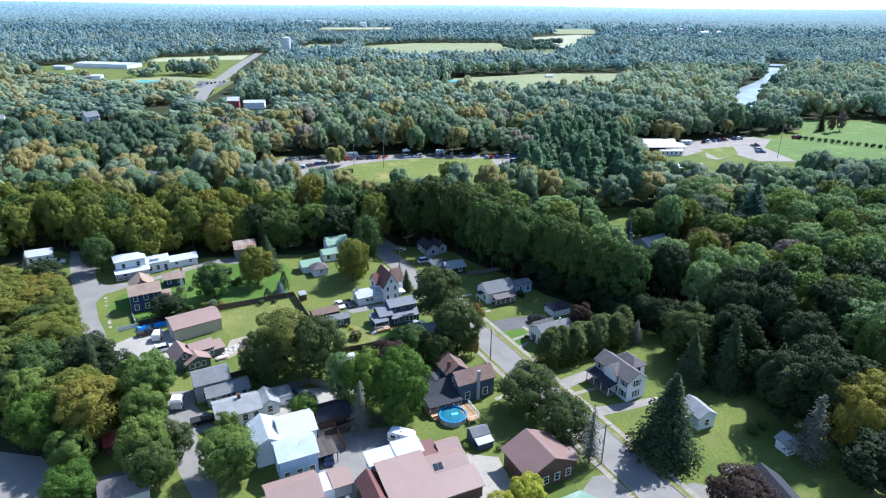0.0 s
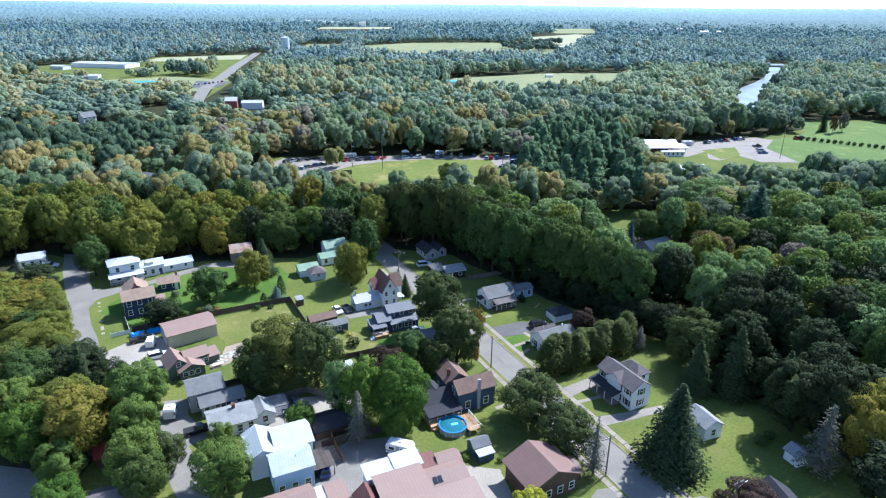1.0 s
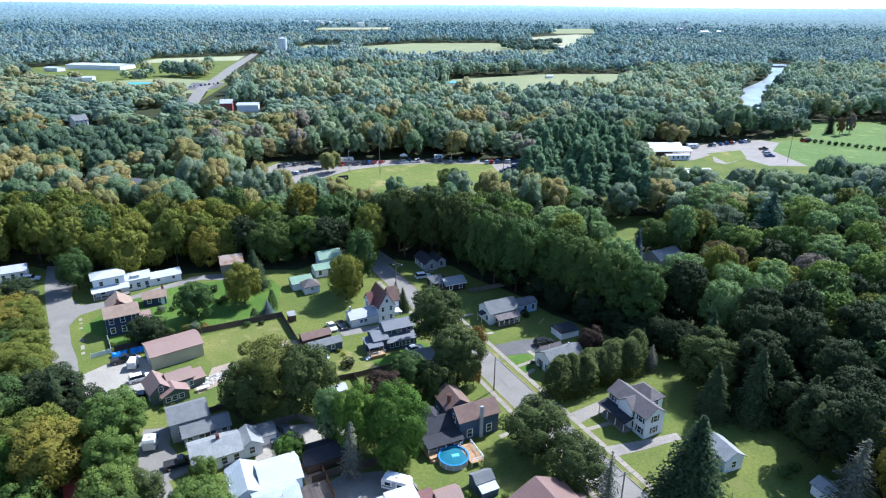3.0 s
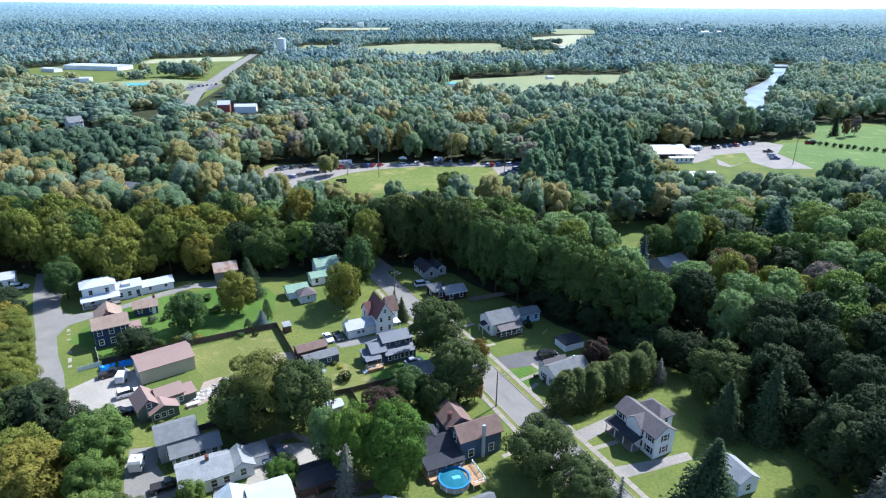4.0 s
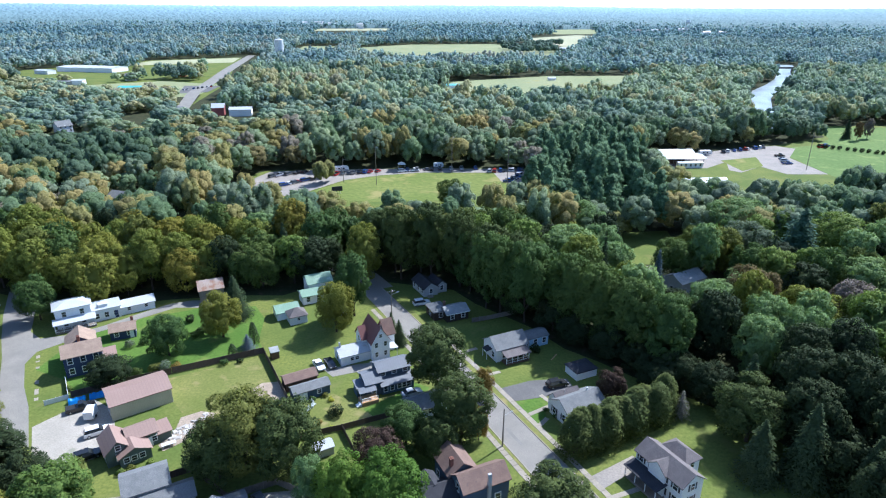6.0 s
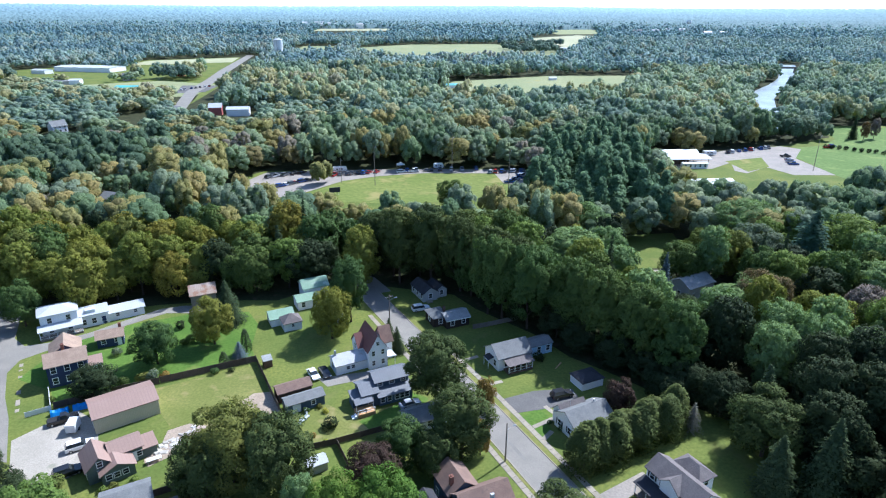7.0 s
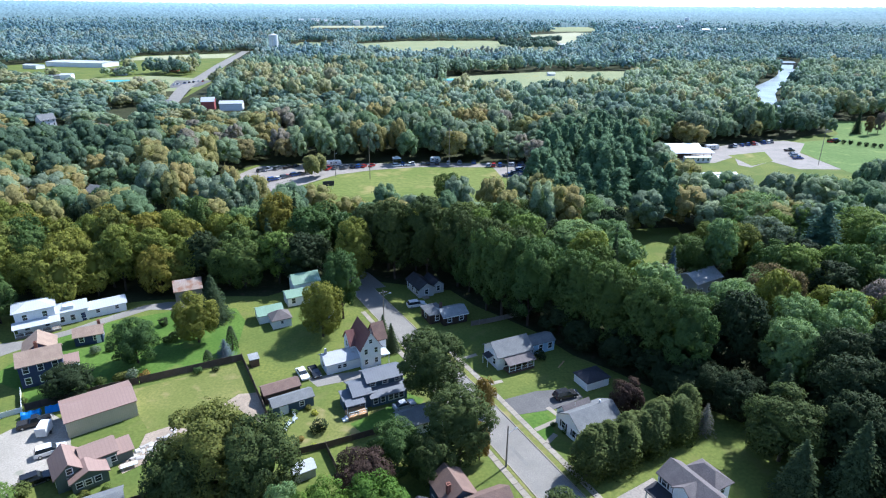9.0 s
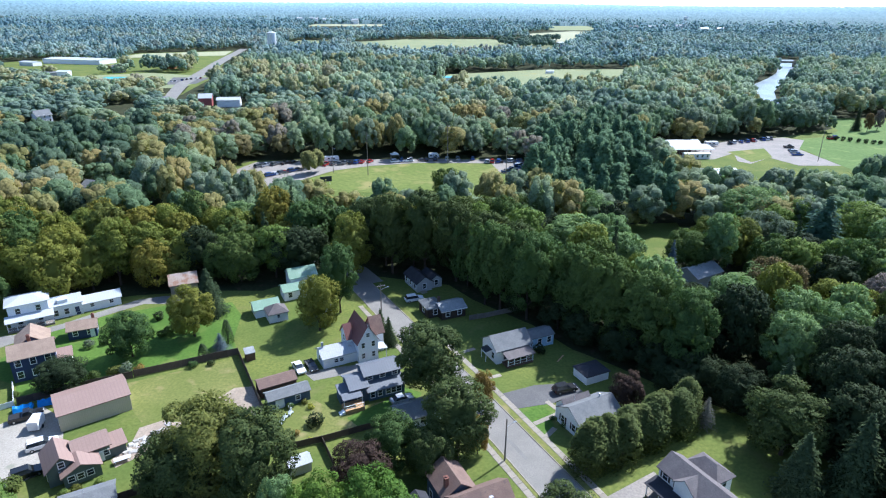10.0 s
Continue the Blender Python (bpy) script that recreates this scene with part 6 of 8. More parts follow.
# ---- the woods around ----
def inside(x, y, poly):
    r = np.zeros(x.shape, bool)
    n = len(poly)
    for i in range(n):
        (x0, y0), (x1, y1) = poly[i], poly[(i + 1) % n]
        if y0 == y1:
            continue
        hit = ((y0 > y) != (y1 > y)) & (x < (x1 - x0) * (y - y0) / (y1 - y0) + x0)
        r ^= hit
    return r


CLEAR = [
    [(-150, 176), (-132, 202), (-104, 190), (-97, 190), (-78, 196), (-58, 200), (-46, 200), (-30, 212), (-14, 208), (4, 204), (10, 193), (24, 179), (31, 168), (38, 162), (45, 155), (54, 147), (62, 139), (66, 126), (72, 113), (77, 60), (-58, 60), (-59, 84), (-58, 104), (-60, 114), (-66, 117), (-78, 122), (-88, 130), (-96, 143), (-103, 153), (-110, 163), (-118, 172), (-142, 174)],
    [(-66, 88), (-66, 100), (-59, 100), (-59, 88)],
    [(-115, 106), (-82, 104), (-76, 97), (-68, 92), (-63, 80), (-63, 56), (-115, 56)],
    [(-86, 266), (-96, 306), (-92, 332), (-86, 344), (0, 352), (46, 350), (46, 316), (34, 270), (22, 256), (-20, 254), (-52, 258)],
    [(96, 270), (110, 382), (146, 388), (170, 400), (206, 412), (232, 416), (250, 436), (266, 480), (330, 480), (350, 400), (310, 318), (200, 296), (150, 276)],
    [(58, 205), (58, 244), (93, 249), (92, 232), (74, 213), (85, 197), (84, 188), (65, 188)],
    [(-12, 560), (-6, 690), (10, 745), (134, 808), (234, 812), (246, 756), (156, 606), (60, 562)],
    [(-135, 1050), (-158, 1290), (-60, 1400), (110, 1430), (205, 1440), (190, 1640), (330, 1900), (340, 2250), (520, 2300), (440, 1780), (330, 1480), (270, 1300), (190, 1010), (50, 970), (-70, 990)],
    [(-330, 1640), (-400, 2240), (-150, 2300), (-130, 1680)],
    [(-340, 625), (-400, 690), (-300, 740), (-228, 710), (-222, 625), (-280, 615)],
    [(-190, 490), (-220, 550), (-248, 640), (-266, 740), (-286, 850), (-320, 1090), (-262, 1050), (-226, 830), (-214, 740), (-200, 640), (-176, 550), (-160, 490)],
    [(-352, 740), (-430, 990), (-310, 1050), (-290, 950), (-262, 800)],
    [(236, 950), (246, 1045), (335, 1045), (326, 965)],
    [(-256, 1050), (-276, 1335), (-186, 1335), (-186, 1070)],
]
LOW_WOOD = [(-60, 420), (-180, 370), (-270, 370), (-430, 640), (-430, 735), (-345, 760), (-170, 520), (-66, 545)]
FAR_CLEAR = [
    [(-146, 296), (-128, 296), (-106, 272), (-108, 258), (-124, 258), (-142, 276)],
    [(-228, 380), (-260, 440), (-236, 450), (-202, 398)],
    [(-150, 452), (-182, 520), (-140, 522), (-118, 458)],
    [(-258, 356), (-308, 420), (-284, 426), (-238, 366)],
    [(-210, 448), (-248, 515), (-222, 522), (-188, 456)],
    [(-430, 690), (-540, 800), (-500, 866), (-370, 840), (-345, 715)], [(-280, 985), (-280, 1010), (-240, 1010), (-240, 985)], [(930, 1260), (920, 1335), (1210, 1365), (1210, 1270)], [(-610, 2390), (-610, 2760), (-430, 2760), (-410, 2440)]]


# the river's bed, kept treeless towards the camera so that it stays in view
for q in (1.0, 0.96, 0.92):
    CLEAR.append([(q * a - 3, q * (b - 26) + 26) for a, b in RIVER_WEST[1:]] + [(q * a + 3, q * (b - 26) + 26) for a, b in RIVER_EAST[:1:-1]])


def open_ground(x, y):
    r = np.zeros(x.shape, bool)
    for c in CLEAR + FAR_CLEAR:
        r |= inside(x, y, c)
    return r


def scatter(seed, y0, y1, gap, spread=0.78, pad=30.0, x_lim=None):
    """A jittered grid of places in the part of the land that the flight looks over."""
    rng = np.random.default_rng(seed)
    xs = np.arange(-spread * y1 - pad, spread * y1 + pad, gap)
    ys = np.arange(y0, y1, gap * 0.87)
    gx, gy = np.meshgrid(xs, ys)
    gx = gx + (np.arange(len(ys)) % 2)[:, None] * gap / 2
    gx = (gx + rng.uniform(-0.38, 0.38, gx.shape) * gap).ravel()
    gy = (gy + rng.uniform(-0.38, 0.38, gy.shape) * gap).ravel()
    ok = (np.abs(gx) < spread * gy + pad) & ~open_ground(gx, gy)
    return gx[ok], gy[ok], rng


# single trees round the town
near_x, near_y, near_rng = scatter(21, 70, 232, 8.2, 0.72, 14)
order = np.argsort(np.hypot(near_x, near_y - 70) + near_rng.uniform(0, 12, len(near_x)))
count = 0
kinds_near = (("tall_tree", LEAF_GREEN, "tall green maple at the wood's edge"), ("tall_tree", LEAF_SHADE_DARK, "tall dark green tree at the wood's edge"), ("broadleaf_tree", LEAF_GREEN, "spreading green maple in the wood"),
              ("broadleaf_tree", LEAF_SHADE_DARK, "spreading dark green tree in the wood"), ("broadleaf_tree", LEAF_GOLD, "maple turning olive-yellow in the wood"), ("spruce_tree", NEEDLES, "dark spruce among the broadleaved trees"), ("tall_tree", LEAF_GOLD, "tall maple turning olive-yellow"), ("tall_tree", LEAF_FRESH, "tall tree with fresh green leaves"), ("tall_tree", LEAF_PALE, "tall pale green locust tree in the wood"))
extra = []
NAMED = list(STANDING)
for i in order:
    x, y = float(near_x[i]), float(near_y[i])
    if any((x - a) ** 2 + (y - b) ** 2 < (r + 2.2) ** 2 for a, b, r in STANDING if r > 2 and len(STANDING)):
        if any((x - a) ** 2 + (y - b) ** 2 < 20 for a, b, r in STANDING):
            continue
    if x > 30 and y > 150 and any((x - a) ** 2 + (y - b) ** 2 < (0.8 * r + 3.2) ** 2 for a, b, r in NAMED if r > 3.5):
        continue
    if count >= 300:
        extra.append((x, y))
        continue
    west = x < -40
    # zone whose nearer part gets mostly leaves with shade in their colour
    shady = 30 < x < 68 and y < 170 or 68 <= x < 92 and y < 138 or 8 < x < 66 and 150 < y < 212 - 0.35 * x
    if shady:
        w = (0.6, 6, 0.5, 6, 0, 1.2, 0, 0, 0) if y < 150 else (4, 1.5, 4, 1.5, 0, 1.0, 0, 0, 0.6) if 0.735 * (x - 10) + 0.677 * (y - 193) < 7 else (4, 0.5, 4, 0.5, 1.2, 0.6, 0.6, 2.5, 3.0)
    elif x > 36:
        w = (3, 0.8, 3, 0.8, 0.6, 0.8, 0.4, 3, 8)
    elif west and y < 145:
        w = (4, 1.5, 4, 1.5, 7, 0.5, 6, 3, 1)
    else:
        w = (2, 0.6, 2, 0.6, 8, 0.4, 7, 1.5, 0) if x < -66 else (5, 4, 4, 4, 1.0, 1.0, 0.8, 2, 1.5)
    kind, leaf, label = planted.choices(kinds_near, w)[0]
    high = planted.uniform(16.0, 22.0) if kind != "broadleaf_tree" else planted.uniform(13.5, 18.0)
    if x < -84 and 125 < y < 185:
        high *= 0.52
    elif x < -60 and y < 130:
        high *= 0.8
    if shady:
        high *= (1.14 if y > 152 or x < 54 else 0.74) if y > 138 else 0.64
    elif 70 <= x < 104 and y < 165:
        high *= 1.1
    if 52 < x < 86 and 176 < y < 200:
        high *= 0.55
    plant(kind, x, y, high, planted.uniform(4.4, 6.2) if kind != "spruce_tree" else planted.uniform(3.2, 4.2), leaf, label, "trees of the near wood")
    count += 1


def wood(name, xs, ys, rng, templates, heights, materials, label, widths):
    """A mixed wood: its trees are dealt out to the kinds, in loose stands, and each kind is one grove."""
    stand = np.array([noise.noise(Vector((px * 0.011, py * 0.011, 3.7))) for px, py in zip(xs, ys)])
    rank = np.argsort(np.argsort(rng.random(len(xs)) + 1.1 * stand)) / max(1, len(xs))
    east = 0.5 + 0.5 * np.tanh((xs - 10) / (30 + 0.12 * ys))
    edges = np.cumsum(np.array(SHARE_WEST)[:, None] * (1 - east) + np.array(SHARE_EAST)[:, None] * east, axis=0)
    species_of = np.minimum((rank[None] >= edges).sum(axis=0), len(KINDS) - 1)
    for k in range(len(KINDS)):
        sel = species_of == k
        if sel.any():
            grove(name + "_" + KINDS[k], xs[sel], ys[sel], rng, templates, heights, materials[k], label % KINDS[k].replace("_", " "), widths)


def grove(name, xs, ys, rng, templates, heights, material, label, widths=(0.85, 1.2)):
    """Many trees in one mesh: each place gets a turned and scaled copy of one of the templates."""
    co, fs, no, base = [], [], [], 0
    pick = rng.integers(0, len(templates), len(xs))
    for k, (tc, tf, tn) in enumerate(templates):
        sel = np.nonzero(pick == k)[0]
        if not len(sel):
            continue
        a = rng.uniform(0, math.tau, len(sel))
        c, s = np.cos(a)[:, None], np.sin(a)[:, None]
        w = rng.uniform(*widths, len(sel))[:, None]
        tall = np.array([noise.noise(Vector((px * 0.017, py * 0.017, 8.1))) for px, py in zip(xs[sel], ys[sel])])
        h = (rng.uniform(*heights, len(sel)) * (1 + 0.32 * tall) * np.where(inside(xs[sel], ys[sel], LOW_WOOD), 0.6, 1.0))[:, None]
        x = (tc[None, :, 0] * c - tc[None, :, 1] * s) * w + xs[sel][:, None]
        y = (tc[None, :, 0] * s + tc[None, :, 1] * c) * w + ys[sel][:, None]
        z = tc[None, :, 2] * h
        no.append(np.stack((tn[None, :, 0] * c - tn[None, :, 1] * s, tn[None, :, 0] * s + tn[None, :, 1] * c, tn[None, :, 2] + 0 * s), axis=2).reshape(-1, 3))
        v = np.stack((x, y, z), axis=2).reshape(-1, 3)
        f = (tf[None] + (np.arange(len(sel)) * len(tc))[:, None, None]).reshape(-1, tf.shape[1]) + base
        co.append(v)
        fs.append(f)
        base += len(v)
    return tagged(new(name, array_mesh(name, np.concatenate(co), np.concatenate(fs), material, np.concatenate(no))), label, "woods", kind="stuff")


def wood_crown(seed, height, radius, base, lobes, per, size, sides=5, cone=False, whole=0.45):
    """A crown of the closed wood: rounded tufts of foliage set on a dome or a cone, roughened with loose sprays."""
    rng = np.random.default_rng(seed)
    mid_z, half = base + (height - base) * 0.5, (height - base) / 2
    i = np.arange(lobes)
    z = 1 - 1.7 * (i + 0.5) / lobes
    wide = (1 - z) / 2 * 1.1 + 0.1 if cone else np.where(z > 0, np.sqrt(1 - z * z) ** 0.8, np.sqrt(1 - z * z) ** 0.5)
    a = i * math.pi * (3 - math.sqrt(5)) + rng.uniform(-0.5, 0.5, lobes) + rng.uniform(0, math.tau)
    k = rng.uniform(0.56, 0.84, lobes)
    c = np.stack((wide * k * radius * np.cos(a), wide * k * radius * np.sin(a), mid_z + z * (0.86 + 0.14 * k) * half * 0.8), axis=1)
    r = radius * rng.uniform(0.24, 0.40, lobes) * (0.75 if cone else 1.0)
    heart = np.array((0, 0, mid_z - 0.25 * half))
    d = c - heart
    d = d / np.linalg.norm(d, axis=1)[:, None] + np.array((0, 0, 0.45))
    d /= np.linalg.norm(d, axis=1)[:, None]
    t = np.cross(d, rng.normal(size=d.shape))
    t /= np.linalg.norm(t, axis=1)[:, None]
    b = np.cross(d, t)
    rings = [d[:, None] * np.ones((1, 1, 1))]
    for lean, out in ((0.62, 0.78), (-0.2, 1.0)):
        q = np.arange(sides) * math.tau / sides + lean
        rings.append(d[:, None] * lean + (t[:, None] * np.cos(q)[None, :, None] + b[:, None] * np.sin(q)[None, :, None]) * out)
    unit = np.concatenate(rings, axis=1)
    unit = unit * rng.uniform(0.70, 1.04, unit.shape[:2])[:, :, None]
    co = (c[:, None] + unit * r[:, None, None]).reshape(-1, 3)
    n = unit.shape[1]
    j = np.arange(sides)
    nxt = (j + 1) % sides
    f = np.concatenate((np.stack((0 * j, 1 + j, 1 + nxt), axis=1), np.stack((1 + j, 1 + sides + j, 1 + sides + nxt), axis=1), np.stack((1 + j, 1 + sides + nxt, 1 + nxt), axis=1)))
    f = (f[None] + (np.arange(lobes) * n)[:, None, None]).reshape(-1, 3)
    far_out = co - heart
    far_out /= np.linalg.norm(far_out, axis=1)[:, None]
    o = (1 - whole) * unit.reshape(-1, 3) + whole * far_out + rng.normal(size=co.shape) * 0.12
    o /= np.linalg.norm(o, axis=1)[:, None]
    c2, f2, o2 = leaf_cloud(rng, c, r * 1.06, per, size, 0.95, 0.15, 0.34, whole)
    inner, q, heart_n = core_mass(rng, height, radius, base, 6, 5, 0.36, 0.5)
    return np.concatenate((co, c2, inner)), np.concatenate((f, f2 + len(co), q + len(co) + len(c2))), np.concatenate((o, o2, heart_n))


mid = [wood_crown(100 + i, 17 if i % 2 else 15, 6.2 if i % 2 else 6.8, 2.2, 24, 30, 0.34) for i in range(8)]
mid_far = [wood_crown(200 + i, 15 + i % 3, 7.0, 2.2, 16, 15, 0.54) for i in range(7)]
far = [wood_crown(300 + i, 15, 8.4, 1.6, 8, 5, 1.0, 4) for i in range(6)]
farthest = [wood_crown(340 + i, 15, 11.0, 0.5, 5, 2, 1.8, 4) for i in range(5)]
pine = [wood_crown(400 + i, 22, 5.4, 3.0, 34, 24, 0.34, 4, True) for i in range(5)]

PINES = [(34, 268), (40, 300), (48, 340), (62, 372), (94, 372), (98, 330), (93, 286), (88, 258), (60, 254)]
x, y, rng = scatter(31, 232, 440, 10.4)
is_pine = inside(x, y, PINES)
if extra:
    e = np.array(extra)
    x_b, y_b = np.concatenate((x[~is_pine], e[:, 0])), np.concatenate((y[~is_pine], e[:, 1]))
else:
    x_b, y_b = x[~is_pine], y[~is_pine]
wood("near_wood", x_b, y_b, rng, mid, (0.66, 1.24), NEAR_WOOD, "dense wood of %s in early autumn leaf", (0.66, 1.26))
rng = np.random.default_rng(77)
px, py, rng = scatter(35, 250, 376, 7.0)
sel = inside(px + rng.uniform(-9, 9, len(px)), py + rng.uniform(-12, 12, len(py)), PINES) & (px < 98)
grove("pine_wood", px[sel], py[sel], rng, pine, (0.62, 1.18), PINEWOOD, "dark pine plantation", (0.8, 1.35))
# copses that stand alone in the clearings
rng = np.random.default_rng(5)
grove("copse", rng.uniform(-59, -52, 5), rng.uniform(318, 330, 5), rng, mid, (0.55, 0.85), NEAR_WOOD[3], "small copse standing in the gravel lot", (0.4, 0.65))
cx = np.concatenate((rng.uniform(120, 215, 60), rng.uniform(205, 250, 14)))
cy = np.concatenate((rng.uniform(1170, 1330, 60), rng.uniform(1340, 1420, 14)))
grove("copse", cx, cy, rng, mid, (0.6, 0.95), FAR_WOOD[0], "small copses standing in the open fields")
x, y, rng = scatter(32, 440, 800, 11.4)
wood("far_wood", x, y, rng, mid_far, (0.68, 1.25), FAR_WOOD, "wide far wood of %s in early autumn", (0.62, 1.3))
x, y, rng = scatter(33, 800, 1500, 15.5)
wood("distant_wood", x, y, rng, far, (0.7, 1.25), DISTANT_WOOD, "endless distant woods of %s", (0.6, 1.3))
x, y, rng = scatter(34, 1500, 2700, 25.0)
wood("farthest_wood", x, y, rng, farthest, (0.7, 1.3), HAZE_BLUE_WOOD, "endless far woods of %s", (0.7, 1.4))


# ---- the distance ----
def distance_material():
    """The plain blue-grey backdrop of far woods under the skyline; haze painted in as colour and glow."""
    n = Nodes("distance_backdrop")
    where = n.t.nodes.new("ShaderNodeNewGeometry").outputs["Position"]
    sep = n.t.nodes.new("ShaderNodeSeparateXYZ")
    n.link(where, sep.inputs[0])
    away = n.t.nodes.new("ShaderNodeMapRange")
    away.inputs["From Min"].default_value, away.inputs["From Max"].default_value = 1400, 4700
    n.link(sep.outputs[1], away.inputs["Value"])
    # haze put into the colour: bluer and lighter the farther off
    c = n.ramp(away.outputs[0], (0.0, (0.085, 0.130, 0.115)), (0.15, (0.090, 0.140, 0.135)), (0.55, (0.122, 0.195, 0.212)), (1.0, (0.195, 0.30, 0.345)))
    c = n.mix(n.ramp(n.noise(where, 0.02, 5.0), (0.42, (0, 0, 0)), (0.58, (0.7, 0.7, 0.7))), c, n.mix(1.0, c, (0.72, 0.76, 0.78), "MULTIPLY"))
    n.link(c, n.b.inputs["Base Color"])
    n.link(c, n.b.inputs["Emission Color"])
    # the land emits more with distance, imitating haze
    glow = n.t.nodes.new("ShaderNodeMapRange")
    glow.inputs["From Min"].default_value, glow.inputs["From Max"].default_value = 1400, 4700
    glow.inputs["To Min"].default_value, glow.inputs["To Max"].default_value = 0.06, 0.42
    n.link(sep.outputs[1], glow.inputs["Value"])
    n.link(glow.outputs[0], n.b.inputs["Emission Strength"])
    n.b.inputs["Roughness"].default_value = 1.0
    return n.m


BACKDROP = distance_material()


def far_land():
    """Rolling wooded land from 1.5 km to 4.9 km, raised slowly to meet the skyline in the camera's view."""
    rng = np.random.default_rng(8)
    rs = np.concatenate((np.linspace(2300, 3200, 50), np.linspace(3225, 4900, 50)))
    an = np.linspace(radians(90 - 44), radians(90 + 44), 1100)
    r, a = np.meshgrid(rs, an, indexing="ij")
    x, y = r * np.cos(a), r * np.sin(a)
    lump = rng.random(x.shape)
    lump[:, 1:] = np.maximum(lump[:, 1:], 0.8 * lump[:, :-1])
    z = 3 + 13 * lump + np.clip((r - 2400) / 2500, 0, 1) ** 1.3 * 52 + 5 * np.sin(x * 0.0021 + 1) * np.clip((r - 2400) / 1500, 0, 1)
    z[open_ground(x, y)] = 0.05
    z[0] = 0
    co = np.stack((x, y, z), axis=2).reshape(-1, 3)
    n, m = x.shape
    i = (np.arange(n - 1)[:, None] * m + np.arange(m - 1)[None]).ravel()
    f = np.stack((i, i + 1, i + m + 1, i + m), axis=1)[:, ::-1]
    tagged(new("far_woodland", array_mesh("far_woodland", co, f, BACKDROP)), "wooded plain rising to a skyline painted pale blue with haze", "woods", kind="stuff")


far_land()


# ---- fences, poles ----
def fence(pts, high, material, label, gap=2.4):
    a0 = Vector(pts[0])
    root = thing("fence", label, "fence", pose(a0.x, a0.y, 0))
    post = Shape().box(-0.06, -0.06, -0.1, 0.06, 0.06, high + 0.12).mesh("post", material)
    panels = {}
    for a, b in zip(pts, pts[1:]):
        a, b = Vector(a), Vector(b)
        n = max(1, round((b - a).length / gap))
        d = (b - a) / n
        ang = math.degrees(math.atan2(d.y, d.x))
        l = round(d.length, 2)
        if l not in panels:
            k = max(3, int(l / 0.3))
            prof = []
            for i in range(k):
                d0 = 0.02 * (i % 2)
                prof += [(l * i / k + 0.004, -0.03 + d0), (l * (i + 1) / k - 0.004, -0.03 + d0)]
            prof += [(l, 0.03), (0, 0.03)]
            s = Shape().hull([(px, py, 0.06) for px, py in prof], [(px, py, high) for px, py in prof])
            panels[l] = s.mesh("panel", material)
        for i in range(n):
            p = a + d * i - a0
            part("panel", panels[l], material, root, "", pose(p.x, p.y, 0, 0, 0, ang))
            part("post", post, material, root, "", pose(p.x, p.y, 0, 0, 0, ang))
        p = b - a0
        part("post", post, material, root, "", pose(p.x, p.y, 0, 0, 0, ang))
    return root


fence([(-61.6, 156.6), (-43.0, 165.6), (-31.9, 144.4)], 1.7, DARKWOOD, "dark weathered board fence between two lawns")
fence([(-31.0, 132.6), (-24.0, 134.7), (-19.6, 136.3), (-8.8, 141.2)], 1.4, DARKWOOD, "dark board fence behind the back lawn")
fence([(-19.6, 136.2), (-16.6, 130.0)], 1.4, DARKWOOD, "dark board fence dividing two yards")
fence([(-79.6, 147.2), (-72.4, 151.2), (-68.6, 153.4), (-61.8, 156.4)], 1.6, DARKWOOD, "dark fence behind the tan barn")
fence([(-83.7, 144.2), (-80.0, 146.7)], 1.2, PLASTIC, "short white picket fence at the yard's corner")
fence([(-84.2, 153.2), (-80.1, 146.9)], 1.2, PLASTIC, "white picket fence beside the navy house")
fence([(-50.0, 121.8), (-45.0, 124.4), (-36.6, 117.4)], 1.5, DARKWOOD, "dark board fence behind the grey house")
fence([(-37.0, 117.0), (-29.0, 121.0), (-24.0, 118.4)], 1.6, GREYWOOD, "weathered board fence beside the gravel drive")
fence([(-22.6, 102.4), (-18.4, 104.9), (-10.0, 108.0)], 1.7, DARKWOOD, "dark board fence round the yard")
fence([(-25.3, 105.6), (-21.6, 106.2), (-18.0, 98.6)], 1.6, DECKBROWN, "brown board fence round a small court")
fence([(-4.6, 101.2), (-2.2, 97.6), (4.2, 98.8)], 1.2, DARKWOOD, "low dark fence at the lawn's edge")
fence([(8.6, 181.6), (12.7, 183.0), (19.4, 186.0), (24.0, 188.6)], 1.4, GREYWOOD, "weathered fence at the wood's edge")


def pole(x, y, high, label, arm=True, lamp=0.0, turn=27):
    p = thing("utility_pole", label, "utility pole", pose(x, y, 0, 0, 0, turn), "utility poles")
    part("shaft", Shape().tube(0, 0, -0.3, high, 0.16, 0.11, 9), GREYWOOD, p)
    if arm:
        part("crossarm", Shape().box(-1.1, -0.06, high - 0.7, 1.1, 0.06, high - 0.56), GREYWOOD, p)
        for k in (-0.95, -0.4, 0.4, 0.95):
            part("insulator", Shape().tube(k, 0, high - 0.56, high - 0.38, 0.05, 0.035, 7), PLASTIC, p)
    if lamp:
        part("lamp_arm", Shape().limb((0, 0, high - 1.6), (lamp, 0, high - 1.1), 0.04, 0.03, 6), STEEL, p)
        part("lamp_head", Shape().hull([(lamp - 0.1, -0.12, high - 1.2), (lamp + 0.6, -0.12, high - 1.14), (lamp + 0.6, 0.12, high - 1.14), (lamp - 0.1, 0.12, high - 1.2)], [(lamp, -0.06, high - 1.04), (lamp + 0.5, -0.06, high - 1.02), (lamp + 0.5, 0.06, high - 1.02), (lamp, 0.06, high - 1.04)]), STEEL, p, "street lamp head")
    return p


